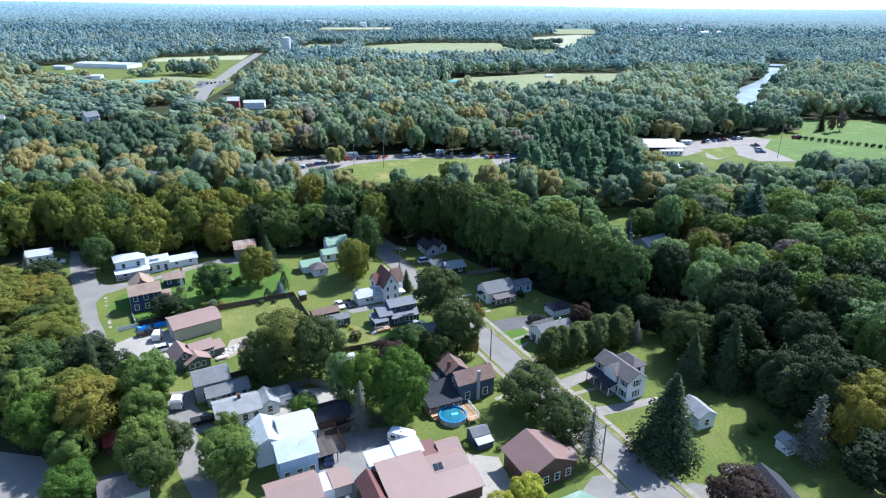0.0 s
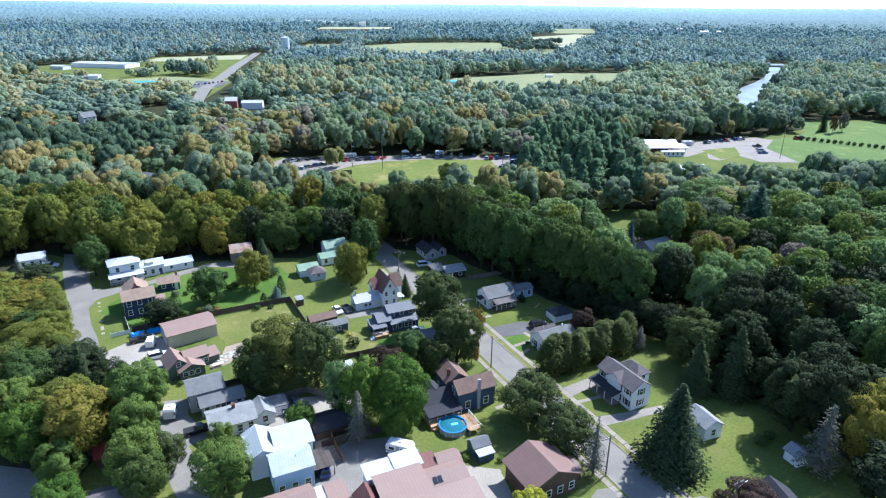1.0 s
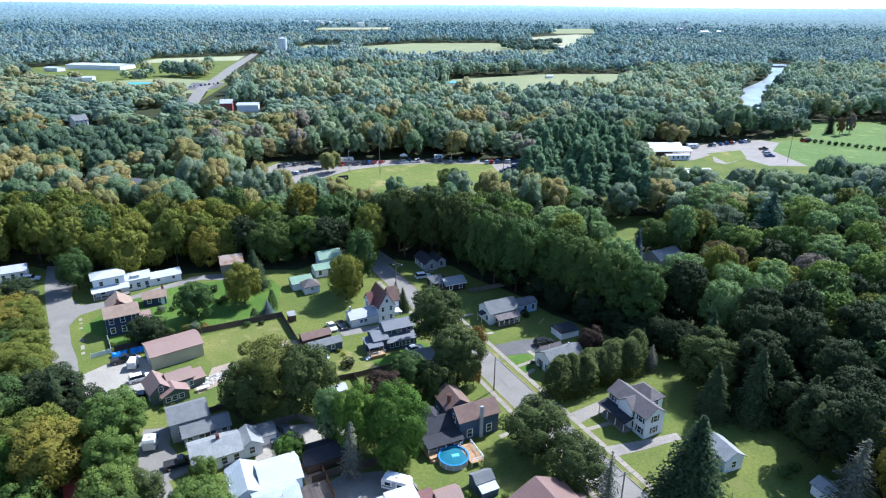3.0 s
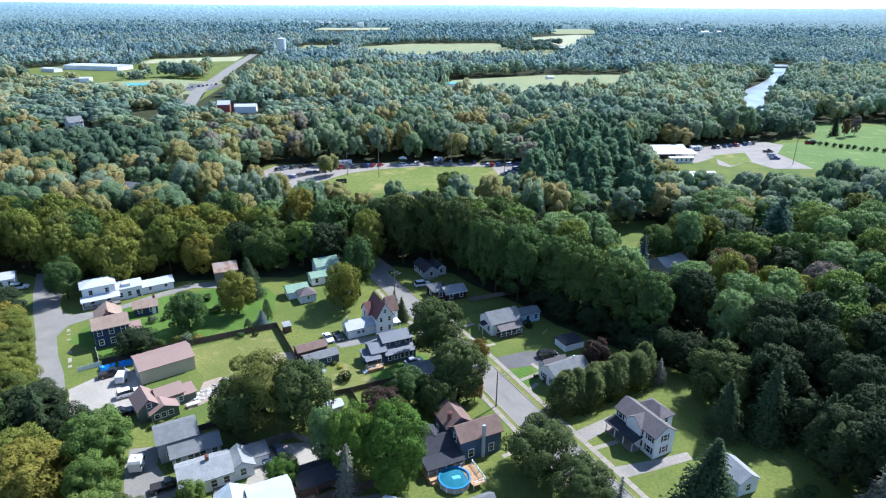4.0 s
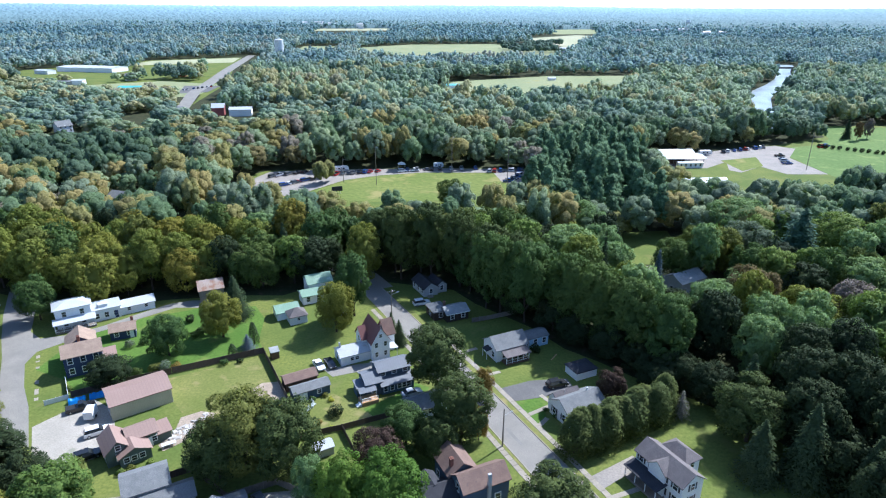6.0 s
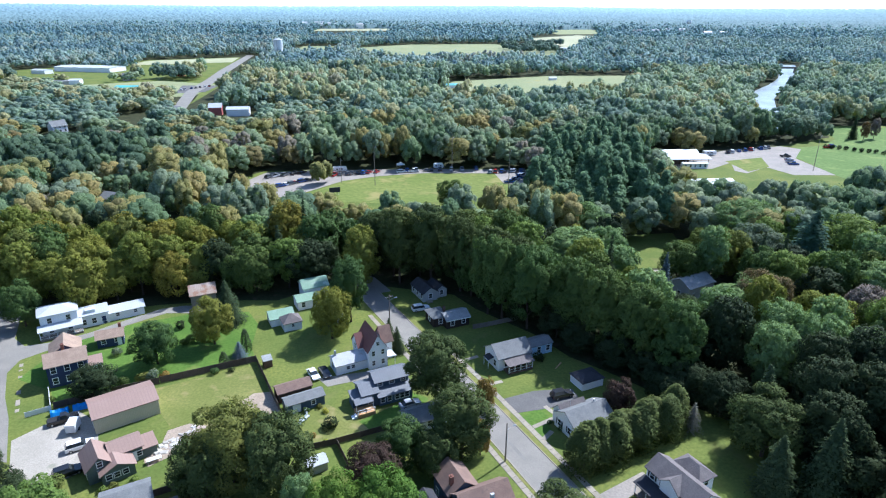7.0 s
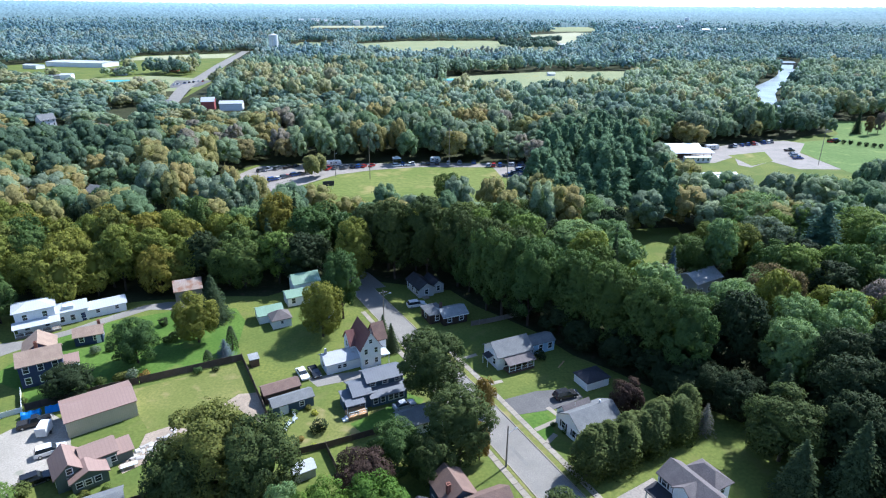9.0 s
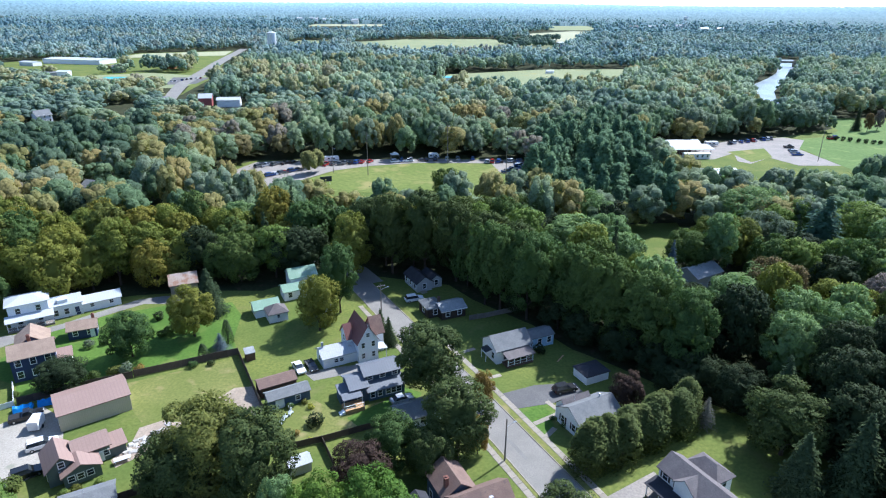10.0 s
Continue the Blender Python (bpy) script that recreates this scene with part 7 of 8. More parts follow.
POLES = [(12.1, 131.5, 8.6), (-13.0, 183.2, 9.0), (30.4, 95.6, 9.0), (48.4, 84.6, 9.0), (52.0, 66.0, 9.0)]
pole(*POLES[0], "grey wooden utility pole with a street lamp", False, 1.4)
pole(*POLES[1], "grey wooden utility pole with a street lamp", True, 1.6)
pole(*POLES[2], "grey wooden utility pole beside the street")
pole(*POLES[3], "grey wooden utility pole with a street lamp", True, 1.6)
for x, y in ((5.9, 340.6), (-30.0, 318.0), (-46.0, 322.0), (31.0, 312.0), (190.0, 348.0)):
    pole(x, y, 19.0 if x > -40 else 12.0, "tall slim floodlight pole beside the field", False, 0.6)


# ---- vehicles ----
def car_template(paint, kind, label):
    """A parked car: body, glass, roof, wheels, lamps; its nose points along x."""
    c = new(kind)
    l, w = (4.6, 1.8) if kind == "car" else ((5.0, 1.95) if kind == "suv" else (5.6, 1.95))
    h = l / 2
    zb = 0.95 if kind == "car" else 1.08
    s = Shape()
    prof = [(-h, 0.35), (h, 0.35), (h, 0.62), (h - 0.25, zb - 0.22), (h * 0.42, zb), (-h + 0.12, zb), (-h, zb - 0.25)]
    s.hull([(x, -w / 2, z) for x, z in prof], [(x, w / 2, z) for x, z in prof])
    part("body", s, paint, c)
    if kind == "car":
        lo, hi, top = (-h + 0.5, h * 0.42), (-h + 1.2, h * 0.08), 1.43
    elif kind == "suv":
        lo, hi, top = (-h + 0.12, h * 0.42), (-h + 0.5, h * 0.12), 1.75
    else:
        lo, hi, top = (-0.55, h * 0.45), (-0.25, h * 0.22), 1.75
    a, b = w / 2 - 0.06, w / 2 - 0.26
    part("cabin_glass", Shape().hull([(lo[0], -a, zb + 0.003), (lo[1], -a, zb + 0.003), (lo[1], a, zb + 0.003), (lo[0], a, zb + 0.003)], [(hi[0], -b, top), (hi[1], -b, top), (hi[1], b, top), (hi[0], b, top)]), GLASS, c)
    part("roof", Shape().box(hi[0] - 0.06, -b - 0.05, top, hi[1] + 0.06, b + 0.05, top + 0.06), paint, c)
    if kind == "pickup":
        part("cargo_bed", Shape().box(-h + 0.15, -w / 2 + 0.12, zb + 0.003, -0.7, w / 2 - 0.12, zb + 0.03), RUBBER, c)
    tyre = Shape().tube(0, 0, -0.11, 0.11, 0.34, 0.34, 14).mesh("tyre", RUBBER)
    rim = Shape().tube(0, 0, -0.125, 0.125, 0.2, 0.2, 10).mesh("rim", STEEL)
    for sx in (-1, 1):
        for sy in (-1, 1):
            wh = part("wheel", tyre, RUBBER, c, "", pose(sx * (h - 0.9), sy * (w / 2 - 0.1), 0.34, 90, 0, 0))
            part("rim", rim, STEEL, wh)
    for sy in (-1, 1):
        part("headlight", Shape().box(h - 0.06, sy * (w / 2 - 0.3) - 0.18, 0.6, h + 0.015, sy * (w / 2 - 0.3) + 0.18, 0.74), PLASTIC, c)
        part("tail_light", Shape().box(-h - 0.015, sy * (w / 2 - 0.2) - 0.12, 0.66, -h + 0.05, sy * (w / 2 - 0.2) + 0.12, 0.82), REDROOF, c)
    tagged(c, label, "car" if kind != "pickup" else "pickup truck")
    return c


COLOURS = ("white", "black", "silver", "red", "blue", "grey")
CARS = {}


def park(x, y, turn, colour="white", kind="car", where="parked on a driveway", group=""):
    key = (kind, colour)
    label = "%s %s %s" % (colour, {"car": "saloon car", "suv": "sport utility vehicle", "pickup": "pickup truck"}[kind], where)
    m = pose(x, y, 0.06, 0, 0, turn)
    if key in CARS:
        ob = copy_thing(CARS[key], m)
    else:
        ob = CARS[key] = car_template(PAINTS[COLOURS.index(colour)], kind, label)
        ob.matrix_basis = m
    return tagged(ob, label, "", group)


park(-67.7, 135.0, 32, "white", "suv", "parked on the gravel yard")
park(-66.0, 127.9, 35, "black", "suv", "parked in the shade of the grey-green house")
park(-75.3, 142.9, 30, "black", "pickup", "parked beside blue tarpaulins")
park(-48.0, 107.2, 27, "black", "pickup", "parked on the driveway")
park(-28.4, 159.4, -60, "white", "car", "parked behind the steep-gabled house")
park(-26.0, 160.2, -60, "black", "car", "parked behind the steep-gabled house")
park(-32.6, 114.2, -50, "silver", "car", "parked beside the white house")
park(-30.5, 116.4, -50, "grey", "car", "parked under the trees")
park(-21.0, 96.4, 105, "blue", "suv", "parked beside the carport")
park(1.4, 82.4, 24, "white", "car", "parked under the barn roof")
park(-6.2, 148.4, 27, "silver", "car", "parked in the shade of a maple")
park(26.2, 151.8, 20, "black", "suv", "parked in front of the garage")
park(-5.2, 192.2, 20, "white", "suv", "parked beside the grey cottage")
park(-125.2, 188.8, 20, "white", "suv", "parked beside the bungalow")
park(-119.0, 178.0, 60, "grey", "car", "parked beside the lane")
rnd = random.Random(12)
for x0, y0, x1, y1, n, turn in ((-84, 330, -66, 341, 5, 60), (-74, 314, -62, 326, 6, 40), (-56, 334, -30, 342, 9, 70), (-22, 341, -2, 346, 3, 15), (24, 342, 44, 346, 8, 80), (32, 322, 42, 338, 6, 10), (162, 388, 196, 403, 9, 75), (186, 358, 193, 382, 4, 5), (228, 402, 236, 408, 2, 20), (-250, 650, -230, 684, 7, 100), (-20, 344, 20, 349, 7, 90)):
    for i in range(n):
        q = (i + rnd.uniform(0.2, 0.8)) / n
        park(x0 + (x1 - x0) * q, y0 + (y1 - y0) * q, turn + rnd.uniform(-6, 6), rnd.choice(COLOURS), rnd.choice(("car", "suv", "suv", "pickup")), "parked on the gravel lot", "cars on the gravel lots")


def camper(x, y, turn, label, l=5.2):
    c = thing("camper_trailer", label, "camper", pose(x, y, 0.05, 0, 0, turn))
    prof = [(-l / 2, 0.55), (l / 2 - 0.5, 0.55), (l / 2, 1.2), (l / 2 - 0.1, 2.2), (l / 2 - 0.6, 2.65), (-l / 2 + 0.3, 2.65), (-l / 2, 2.2)]
    part("body", Shape().hull([(px, -1.1, z) for px, z in prof], [(px, 1.1, z) for px, z in prof]), PLASTIC, c)
    for px in (-1.4, 0.9):
        part("window", Shape().box(px - 0.5, -1.13, 1.4, px + 0.5, -1.09, 2.0), GLASS, c)
    part("door", Shape().box(-0.5, -1.14, 0.6, 0.15, -1.1, 2.35), GREYWALL, c)
    part("stripe", Shape().box(-l / 2 + 0.1, -1.115, 0.95, l / 2 - 0.4, -1.1, 1.2), GREYSHINGLE, c, "dark side stripe")
    part("roof_vent", Shape().box(-0.3, -0.25, 2.65, 0.3, 0.25, 2.85), PLASTIC, c)
    part("drawbar", Shape().limb((l / 2 - 0.5, 0, 0.5), (l / 2 + 1.0, 0, 0.45), 0.06, 0.05, 6), STEEL, c)
    for sy in (-1, 1):
        part("wheel", Shape().tube(0, 0, -0.1, 0.1, 0.34, 0.34, 12), RUBBER, c, "", pose(-0.3, sy * 0.95, 0.3, 90, 0, 0))
    return c


camper(-7.4, 101.2, -18, "white camper trailer on the asphalt yard")
camper(-55.4, 112.0, 100, "small white box trailer on the driveway", 3.0)
camper(-50.0, 343.0, 12, "white camper on the gravel car park", 7.0)
camper(151.0, 383.0, 8, "white camper beside the pavilion", 7.5)
camper(-0.8, 351.0, 10, "white camper under the trees", 5.0)


h = thing("scoreboard", "dark scoreboard on two posts beside the ball field", "scoreboard", pose(-46.0, 302.0, 0, 0, 0, 20))
part("board", Shape().box(-2.4, -0.12, 1.4, 2.4, 0.12, 3.6), DARKSHINGLE, h)
for px in (-1.6, 1.6):
    part("post", Shape().box(px - 0.09, 0.13, 0, px + 0.09, 0.3, 3.4), STEEL, h)
h = thing("party_tent", "white canopy tent under the trees", "tent", pose(-20.0, 350.0, 0.05, 0, 0, 12))
part("canopy", Shape().hull([(-2, -2, 2.2), (2, -2, 2.2), (2, 2, 2.2), (-2, 2, 2.2)], [(-0.1, -0.1, 3.3), (0.1, -0.1, 3.3), (0.1, 0.1, 3.3), (-0.1, 0.1, 3.3)]), PLASTIC, h)
for px in (-1.9, 1.9):
    for py in (-1.9, 1.9):
        part("pole", Shape().tube(px, py, 0, 2.2, 0.04, 0.04, 6), STEEL, h)
plant("broadleaf_tree", 4.5, 282.0, 13.0, 5.4, LEAF_GREEN, "lone round tree at the ball field's edge")

# ---- pool and deck ----
def pool(x, y):
    p = thing("swimming_pool", "round above-ground pool with a blue rim", "pool", pose(x, y, 0))
    n, r = 36, 2.75
    ring = [(math.cos(i * math.tau / n), math.sin(i * math.tau / n)) for i in range(n)]
    s = Shape()
    for i in range(n):
        (c0, s0), (c1, s1) = ring[i], ring[(i + 1) % n]
        s.hull([(r * c0, r * s0, 0), ((r + 0.06) * c0, (r + 0.06) * s0, 0), ((r + 0.06) * c1, (r + 0.06) * s1, 0), (r * c1, r * s1, 0)], [(r * c0, r * s0, 1.25), ((r + 0.06) * c0, (r + 0.06) * s0, 1.25), ((r + 0.06) * c1, (r + 0.06) * s1, 1.25), (r * c1, r * s1, 1.25)])
    part("pool_wall", s, GREYWALL, p, "pale ribbed pool wall")
    s = Shape()
    for i in range(n):
        (c0, s0), (c1, s1) = ring[i], ring[(i + 1) % n]
        a, b = r - 0.14, r + 0.16
        s.hull([(a * c0, a * s0, 1.25), (b * c0, b * s0, 1.25), (b * c1, b * s1, 1.25), (a * c1, a * s1, 1.25)], [(a * c0, a * s0, 1.32), (b * c0, b * s0, 1.32), (b * c1, b * s1, 1.32), (a * c1, a * s1, 1.32)])
    part("rim", s, POOLSIDE, p, "blue pool rim")
    part("water", Shape().face(*[(r * c, r * s_, 1.05) for c, s_ in ring]), POOLWATER, p, "clear turquoise water")
    s = Shape()
    for i in range(n):
        (c0, s0), (c1, s1) = ring[i], ring[(i + 1) % n]
        s.face((r * 0.995 * c0, r * 0.995 * s0, 1.06), (r * 0.995 * c1, r * 0.995 * s1, 1.06), (r * 0.995 * c1, r * 0.995 * s1, 1.25), (r * 0.995 * c0, r * 0.995 * s0, 1.25))
    part("liner", s, POOLLINER, p)
    part("float", Shape().hull([(-0.8, -0.45, 1.05), (0.8, -0.45, 1.05), (0.8, 0.45, 1.05), (-0.8, 0.45, 1.05)], [(-0.7, -0.35, 1.2), (0.7, -0.35, 1.2), (0.7, 0.35, 1.2), (-0.7, 0.35, 1.2)]), plain("pale_blue_vinyl", (0.20, 0.62, 0.78), 0.3), p, "pale blue air mattress", pose(0.3, 0.2, 0.005, 0, 0, 15))
    for a in range(0, 360, 30):
        c, s_ = math.cos(radians(a)), math.sin(radians(a))
        part("upright", Shape().box(-0.05, -0.05, 0, 0.05, 0.05, 1.25), PLASTIC, p, "", pose((r + 0.11) * c, (r + 0.11) * s_, 0, 0, 0, a))


pool(2.7, 108.6)


def pool_deck(x, y, turn, lu, lv):
    d = thing("pool_deck", "new timber pool deck with a white rail", "deck", pose(x, y, 0, 0, 0, turn))
    n = int(lv / 0.28)
    me = Shape().box(0, 0.01, 1.0, lu, lv / n - 0.015, 1.06).mesh("plank", DECKWOOD)
    for i in range(n):
        part("plank", me, DECKWOOD, d, "", pose(0, lv * i / n, 0))
    for px in (0.1, lu - 0.2):
        for py in (0.1, lv / 2, lv - 0.2):
            part("post", Shape().box(px, py, 0, px + 0.1, py + 0.1, 2.0), TRIM, d)
    part("rail", Shape().box(0.05, 0.05, 1.92, lu - 0.05, 0.13, 2.0).box(lu - 0.13, 0.05, 1.92, lu - 0.05, lv, 2.0).box(0.05, 0.07, 1.5, lu - 0.05, 0.11, 1.55).box(lu - 0.11, 0.07, 1.5, lu - 0.07, lv, 1.55), TRIM, d, "white rail")
    for i in range(9):
        q = (i + 0.5) / 9
        part("baluster", Shape().box(lu - 0.11, lv * q - 0.02, 1.06, lu - 0.07, lv * q + 0.02, 1.92), TRIM, d)


pool_deck(6.0, 106.6, 25, 2.6, 5.4)
d = thing("side_deck", "small new timber deck beside the pool", "deck", pose(-1.6, 108.0, 0, 0, 0, 25))
part("planks", Shape().box(0, 0, 0.0, 1.8, 3.4, 0.9), DECKWOOD, d)
part("steps", Shape().box(0.3, -0.4, 0, 1.5, -0.01, 0.45), DECKWOOD, d)

# ---- loose things in the yards ----
def tarp(x, y, turn, l, label):
    s = Shape()
    n = 8
    rnd2 = random.Random(int(x * 10))
    pr = []
    for i in range(n + 1):
        pr.append([(l * i / n, -0.9, 0.05), (l * i / n, -0.5, 0.8 + rnd2.uniform(-0.15, 0.15)), (l * i / n, 0.0, 1.15 + rnd2.uniform(-0.2, 0.2)), (l * i / n, 0.5, 0.8 + rnd2.uniform(-0.15, 0.15)), (l * i / n, 0.9, 0.05)])
    m = len(pr[0])
    s.v = [p for r in pr for p in r]
    s.f = [(i * m + j, i * m + j + 1, (i + 1) * m + j + 1, (i + 1) * m + j) for i in range(n) for j in range(m - 1)] + [(4, 3, 2, 1, 0), tuple(n * m + j for j in range(m))]
    t = tagged(new("tarpaulin", s.mesh("tarpaulin", TARP)), label, "tarpaulin")
    t.matrix_basis = pose(x, y, 0.02, 0, 0, turn)


tarp(-79.0, 145.0, 22, 3.2, "bright blue tarpaulin over a woodpile")
tarp(-75.6, 147.0, 24, 3.6, "bright blue tarpaulin over a woodpile")
h = thing("box_trailer", "small white box trailer on the gravel yard", "trailer", pose(-71.8, 140.4, 0.05, 0, 0, 100))
part("box", Shape().box(-1.6, -0.9, 0.45, 1.4, 0.9, 2.1), PLASTIC, h)
part("drawbar", Shape().limb((1.4, 0, 0.5), (2.6, 0, 0.4), 0.05, 0.05, 6), STEEL, h)
for sy in (-1, 1):
    part("wheel", Shape().tube(0, 0, -0.1, 0.1, 0.32, 0.32, 12), RUBBER, h, "", pose(-0.2, sy * 0.95, 0.3, 90, 0, 0))
rnd = random.Random(40)
STONE = surface("pale_stone", (0.55, 0.51, 0.45), (0.42, 0.39, 0.34), 1.0, 6.0, 0.9, world_space=False, vary=0.4)
for i in range(26):
    q = rnd.random()
    sx, sy, sz = rnd.uniform(0.3, 0.9), rnd.uniform(0.2, 0.6), rnd.uniform(0.1, 0.35)
    s = Shape().hull([(-sx, -sy, 0), (sx, -sy * 0.8, 0), (sx * 0.8, sy, 0), (-sx * 0.9, sy * 0.9, 0)], [(-sx * 0.8, -sy * 0.7, sz), (sx * 0.8, -sy * 0.6, sz * 0.9), (sx * 0.6, sy * 0.7, sz), (-sx * 0.7, sy * 0.7, sz * 0.8)])
    o = tagged(new("stone_slab", s.mesh("stone_slab", STONE)), "pale loose paving stone on the patio", "stone", "loose stones on the patio")
    o.matrix_basis = pose(-52.6 + 5.0 * q + rnd.uniform(-1, 0.6), 133.6 + 7.6 * q + rnd.uniform(-1.2, 1.0), 0.05, 0, 0, rnd.uniform(0, 360))
h = thing("patio_table", "white patio table on the patio", "table", pose(-52.2, 131.3, 0.05, 0, 0, 32))
part("tabletop", Shape().box(-1.3, -0.5, 0.68, 1.3, 0.5, 0.75), PLASTIC, h)
for px in (-1.1, 1.1):
    for py in (-0.4, 0.4):
        part("leg", Shape().box(px - 0.04, py - 0.04, 0, px + 0.04, py + 0.04, 0.68), PLASTIC, h)
for x, y, l in ((-27.6, 142.6, 1.6), (-26.8, 144.2, 1.2), (-27.2, 146.0, 1.0), (-28.0, 140.8, 0.9)):
    h = thing("garden_bench", "pale green plastic garden seat on the lawn", "garden seat", pose(x, y, 0, 0, 0, 70), "garden seats")
    part("seat", Shape().box(-l / 2, -0.25, 0.4, l / 2, 0.25, 0.46), BLUEMETAL, h)
    part("backrest", Shape().box(-l / 2, 0.2, 0.46, l / 2, 0.26, 0.95), BLUEMETAL, h)
    for px in (-l / 2 + 0.08, l / 2 - 0.08):
        part("leg", Shape().box(px - 0.04, -0.22, 0, px + 0.04, 0.22, 0.4), BLUEMETAL, h)
for x, y, m, nm, lb in ((-31.4, 106.6, REDROOF, "toy_slide", "red and blue plastic toy slide"), (-34.6, 104.6, PLASTIC, "toy_house", "small plastic play house")):
    h = thing(nm, lb, "toy", pose(x, y, 0, 0, 0, 30))
    part("chute", Shape().hull([(-0.7, -0.25, 0), (-0.5, -0.25, 0), (-0.5, 0.25, 0), (-0.7, 0.25, 0)], [(0.5, -0.25, 1.0), (0.7, -0.25, 1.0), (0.7, 0.25, 1.0), (0.5, 0.25, 1.0)]), m, h)
    part("ladder", Shape().box(0.7, -0.25, 0, 0.8, 0.25, 1.1), TARP, h)

for x, y, turn, l, nm, lb in ((46.0, 127.0, 60, 3.2, "yellow_board", "yellow board lying tilted on the grass"), (27.6, 164.0, 55, 3.0, "pale_beam", "pale wooden beam tilted on the lawn")):
    o = tagged(new(nm, Shape().box(-l / 2, -0.14, 0.0, l / 2, 0.14, 0.12).mesh(nm, DECKWOOD if nm == "pale_beam" else plain("yellow_paint", (0.62, 0.50, 0.12), 0.5))), lb, "board")
    o.matrix_basis = pose(x, y, 0.02, 0, -3, turn)

# ---- far buildings ----
def long_hall(name, label, x, y, rot, lu, lv, high, rise, wall, roof, wins="", kind="gable"):
    w = thing(name, label, "building", pose(x, y, 0, 0, 0, rot))
    block(w, (0, 0, lu, lv, high, rise), wall, roof, "u", kind, wins, 0.4)
    return w


h = thing("pavilion", "open-sided picnic pavilion with a white metal roof", "pavilion", pose(116.0, 357.0, 0, 0, 0, 4))
part("roof", Shape().hull([(-1, -1, 3.6), (26, -1, 3.6), (26, 6, 4.6), (-1, 6, 4.6)], [(-1, -1, 3.8), (26, -1, 3.8), (26, 6, 4.8), (-1, 6, 4.8)]).hull([(-1, 6.01, 4.6), (26, 6.01, 4.6), (26, 13, 3.6), (-1, 13, 3.6)], [(-1, 6.01, 4.8), (26, 6.01, 4.8), (26, 13, 3.8), (-1, 13, 3.8)]), WHITEMETAL, h, "white metal roof")
for i in range(7):
    for py in (0.2, 11.8):
        part("post", Shape().box(i * 4.1, py - 0.12, 0, i * 4.1 + 0.24, py + 0.12, 3.7), GREYWOOD, h)
part("kitchen", Shape().box(3, 4, 0, 16, 10, 3.2), BROWNWALL, h)
long_hall("pavilion_annex", "white-roofed annex behind the pavilion", 122.0, 372.6, 4, 19, 7, 3.4, 1.2, WHITE, WHITEMETAL)
long_hall("site_trailer", "long white and blue trailer beside the pavilion", 125.0, 352.0, 4, 13, 3.2, 2.6, 0.4, WHITE, BLUEMETAL, "f5x1")
long_hall("white_roofed_hall", "long low hall with a white metal roof", 115.0, 312.6, 5, 20, 8, 2.8, 1.2, GREYWALL, WHITEMETAL, "f5x1")
long_hall("warehouse", "long white warehouse beyond the trees", -470.0, 826.0, -11, 76, 30, 5.0, 0.9, WHITE, WHITEMETAL)
long_hall("warehouse", "low white hall beside the warehouse", -480.0, 797.0, -18, 20, 12, 4.0, 1.0, WHITE, WHITEMETAL)
long_hall("store", "long low store with a dark roof", -402.0, 684.0, 12, 26, 14, 3.6, 1.0, GREYWALL, GREYSHINGLE)
long_hall("store", "white end building of the store", -377.0, 690.0, 12, 10, 12, 4.4, 1.0, WHITE, WHITEMETAL)
long_hall("school_wing", "low building with a turquoise metal roof", -310.0, 647.0, 2, 28, 11, 3, 1.2, WHITE, ribbed("turquoise_metal_roof", (0.10, 0.48, 0.50), (0.08, 0.40, 0.42), 0.5, 0.4))
long_hall("white_house_far", "white house beyond the far trees", -342.0, 731.0, 10, 11, 8, 5, 2.4, WHITE, GREYSHINGLE, "f3x2")
long_hall("red_barn", "red barn beside the highway", -306.0, 775.0, 5, 12, 10, 7, 4, surface("barn_red_paint", (0.30, 0.05, 0.04), (0.22, 0.04, 0.035)), GREYSHINGLE)
long_hall("grey_house_far", "grey-roofed house deep among the trees", -141.0, 287.0, -20, 9, 7, 3, 2.0, GREYWALL, GREYSHINGLE, "f3x1")
long_hall("grey_house_far", "brown-roofed house deep among the trees", -120.0, 268.0, -15, 9, 7, 3, 2.0, WHITE, BROWNSHINGLE, "f3x1")
long_hall("white_house_far", "white house among far trees", -246.0, 436.0, 55, 9, 7, 4.6, 3.0, WHITE, GREYSHINGLE, "f3x2 r2x2")
long_hall("red_store", "red-walled shop among far trees", -172.0, 508.0, 10, 9, 9, 6, 2.5, surface("red_siding", (0.42, 0.12, 0.11), (0.34, 0.10, 0.09)), WHITEMETAL)
long_hall("white_house_far", "white building among far trees", -158.0, 505.0, 8, 16, 9, 5, 1.5, WHITE, WHITEMETAL)
long_hall("grey_house_far", "pale building among far trees", -205.0, 512.0, -10, 9, 7, 4, 2, GREYWALL, PALESHINGLE, "f3x1")
long_hall("grey_house_far", "pale building among far trees", -300.0, 410.0, 20, 12, 8, 6, 3, WHITE, PALESHINGLE, "f3x1")
long_hall("turquoise_shelter", "turquoise-roofed shelter on the meadow", 6.0, 676.0, 8, 14, 8, 3.0, 1.2, WHITE, ribbed("sea_green_roof", (0.16, 0.50, 0.52), (0.13, 0.42, 0.44), 0.5, 0.4))
long_hall("white_house_far", "white shed at the meadow's edge", 122.0, 752.0, 8, 8, 5, 2.4, 1, WHITE, WHITEMETAL)
long_hall("farm_shed", "small farm building at the hay field", 215.0, 1200.0, 8, 12, 9, 6, 2, WHITE, WHITEMETAL)
rnd = random.Random(9)
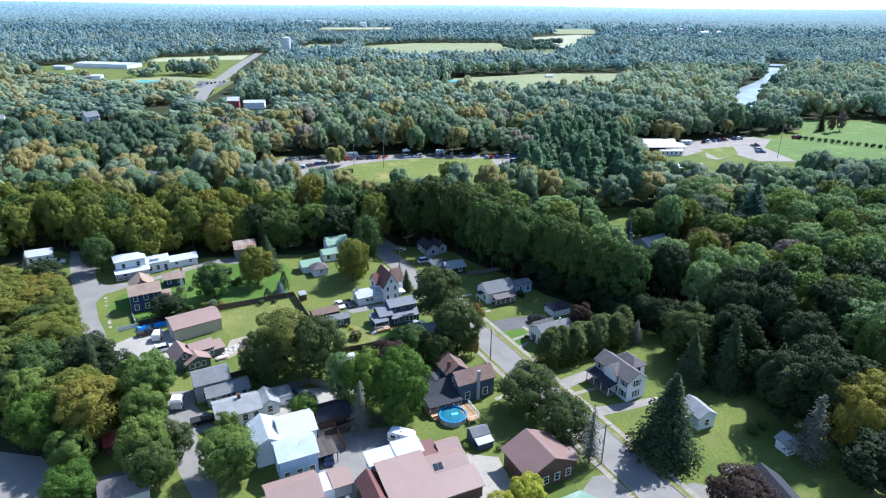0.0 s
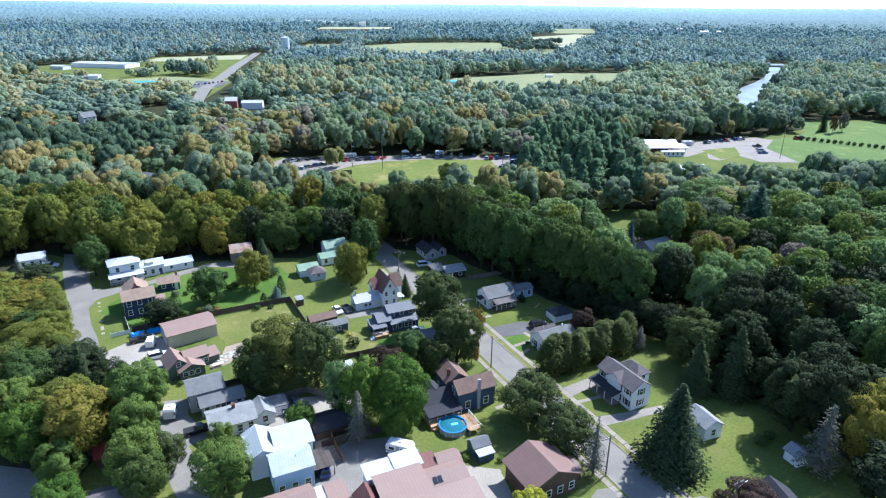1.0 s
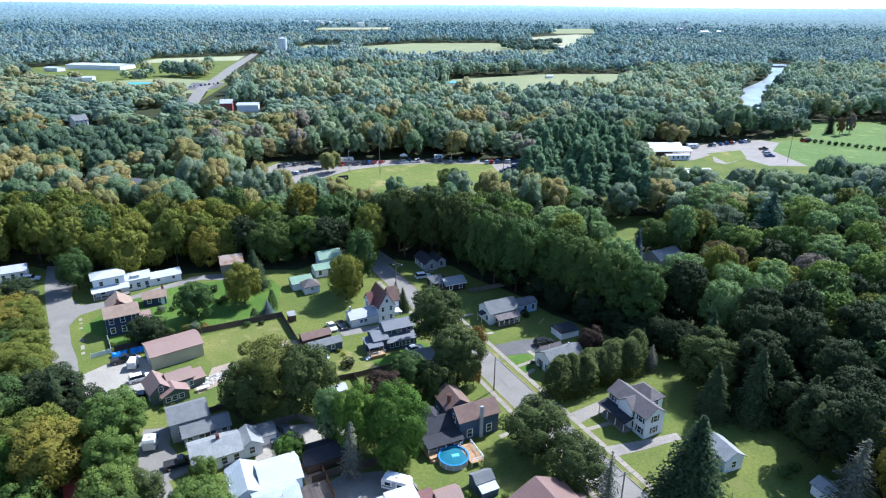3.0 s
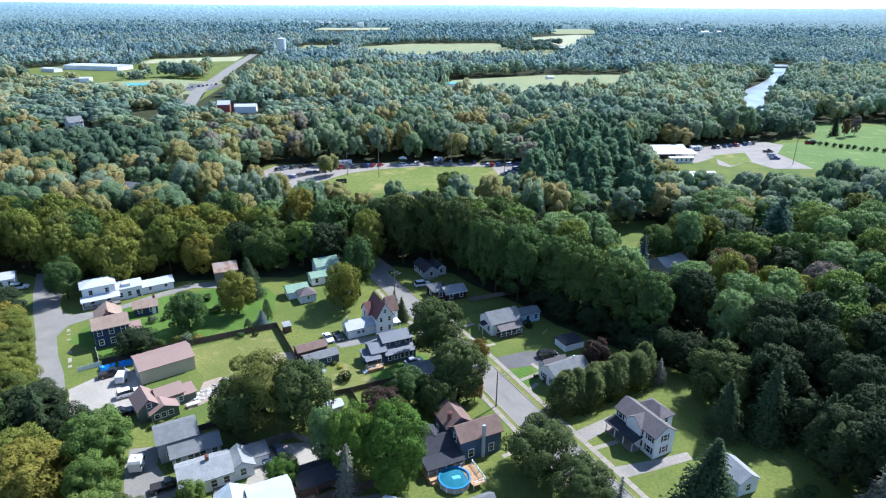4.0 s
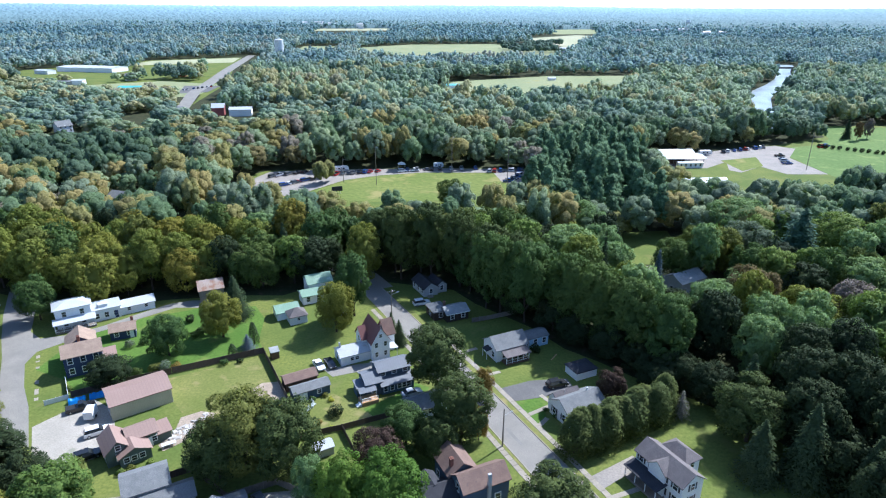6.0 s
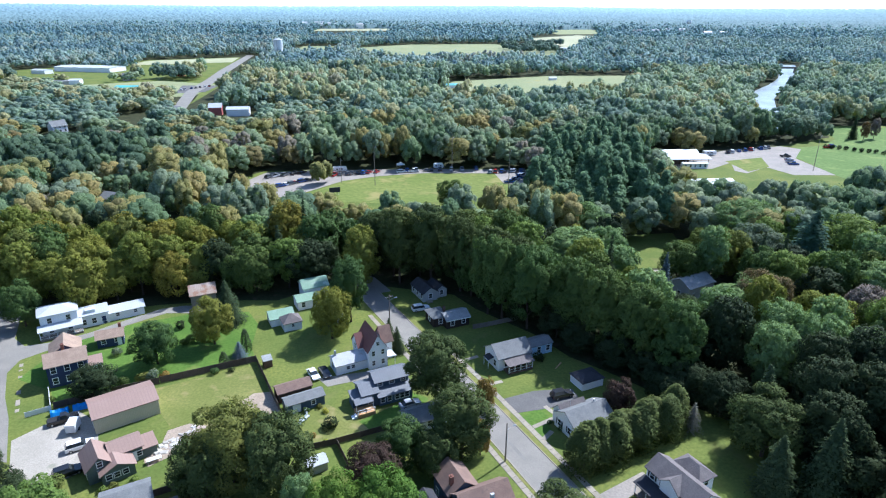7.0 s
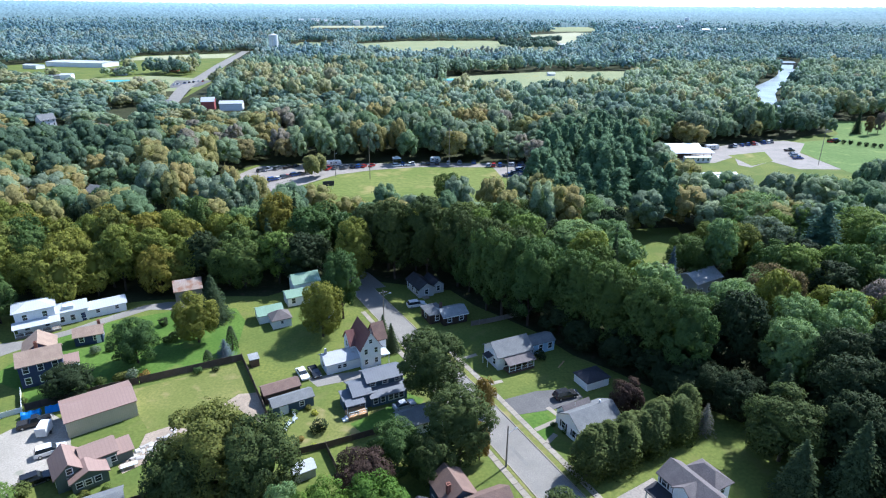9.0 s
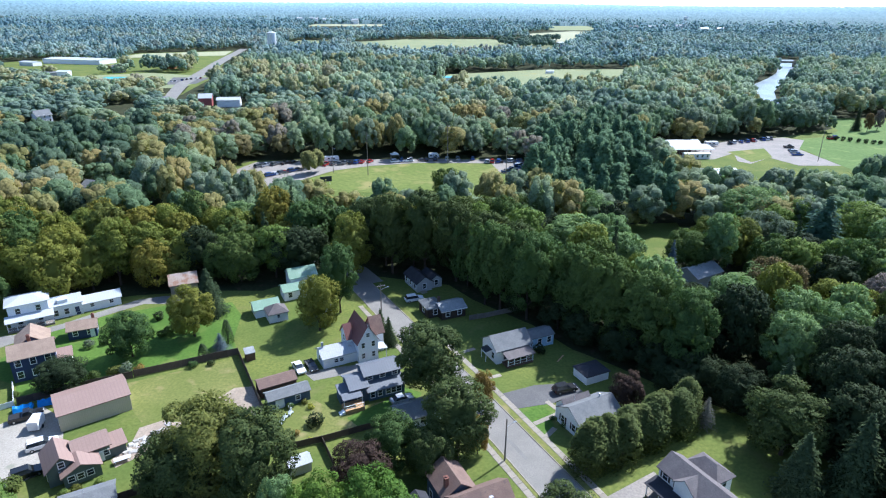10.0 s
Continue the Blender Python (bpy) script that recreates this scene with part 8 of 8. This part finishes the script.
for i in range(16):
    long_hall("far_building", "tiny pale building of a distant village", 640 + rnd.uniform(-110, 160), 1880 + rnd.uniform(-120, 130), rnd.uniform(-20, 30), rnd.uniform(12, 26), 10, rnd.uniform(9, 15), 3, WHITE if i % 3 else GREYWALL, WHITEMETAL if i % 2 else GREYSHINGLE)
for i in range(8):
    long_hall("far_building", "tiny pale building of a distant hamlet", -440 + rnd.uniform(-60, 220), 2330 + rnd.uniform(-80, 120), rnd.uniform(-20, 30), rnd.uniform(12, 24), 10, rnd.uniform(12, 16), 3, WHITE, WHITEMETAL)

h = thing("storage_tower", "tall pale metal storage tank above the trees", "tower", pose(-238.0, 1000.0, 0))
part("tank", Shape().tube(0, 0, 0, 29, 6.5, 6.5, 28), surface("tank_paint", (0.72, 0.74, 0.74), (0.62, 0.65, 0.66), 0.2, 3.0, 0.4), h)
part("cap", Shape().tube(0, 0, 29, 31, 6.6, 1.0, 28), WHITEMETAL, h)
part("ladder", Shape().box(-0.5, -7.0, 0, 0.5, -6.52, 29), STEEL, h)
h = thing("water_tower", "distant white water tower on legs", "tower", pose(700.0, 1900.0, 0))
part("tank", Shape().tube(0, 0, 30, 34, 3.0, 7.0, 20).tube(0, 0, 34, 40, 7.0, 6.0, 20), PLASTIC, h)
for a in range(4):
    part("leg", Shape().limb((7 * math.cos(a * 1.57), 7 * math.sin(a * 1.57), 0), (4 * math.cos(a * 1.57), 4 * math.sin(a * 1.57), 33), 0.7, 0.6, 6), PLASTIC, h)

rnd = random.Random(31)
for kind, x, y, hh, w, leaf in (("spruce_tree", 261.2, 431.0, 15.0, 3.2, NEEDLES), ("tall_tree", 264.6, 425.5, 13.0, 2.6, LEAF_RUST), ("tall_tree", 274.8, 431.2, 14.0, 2.8, LEAF_BARE)):
    plant(kind, x, y, hh, w, leaf, "single slim tree standing on the park lawn", "trees on the park lawn")
for i in range(26):
    plant("shrub", 228 + 3.0 * i, 404 - 2.1 * i + rnd.uniform(-0.8, 0.8), 2.6, 1.5, LEAF_SHADE_DARK, "small round bush in a planted row", "bushes in a row on the park lawn", 0.0)
h = thing("bridge", "low concrete road bridge over the river", "bridge", pose(412.0, 852.0, 0, 0, 0, -6))
part("deck", Shape().box(-10, -4, 5.2, 70, 4, 6.4), CONCRETE, h)
part("parapet", Shape().box(-10, -4.2, 6.4, 70, -3.9, 7.6), CONCRETE, h)
for i in range(4):
    part("pier", Shape().box(14 + i * 20, -3, 0, 16 + i * 20, 3, 5.2), CONCRETE, h)
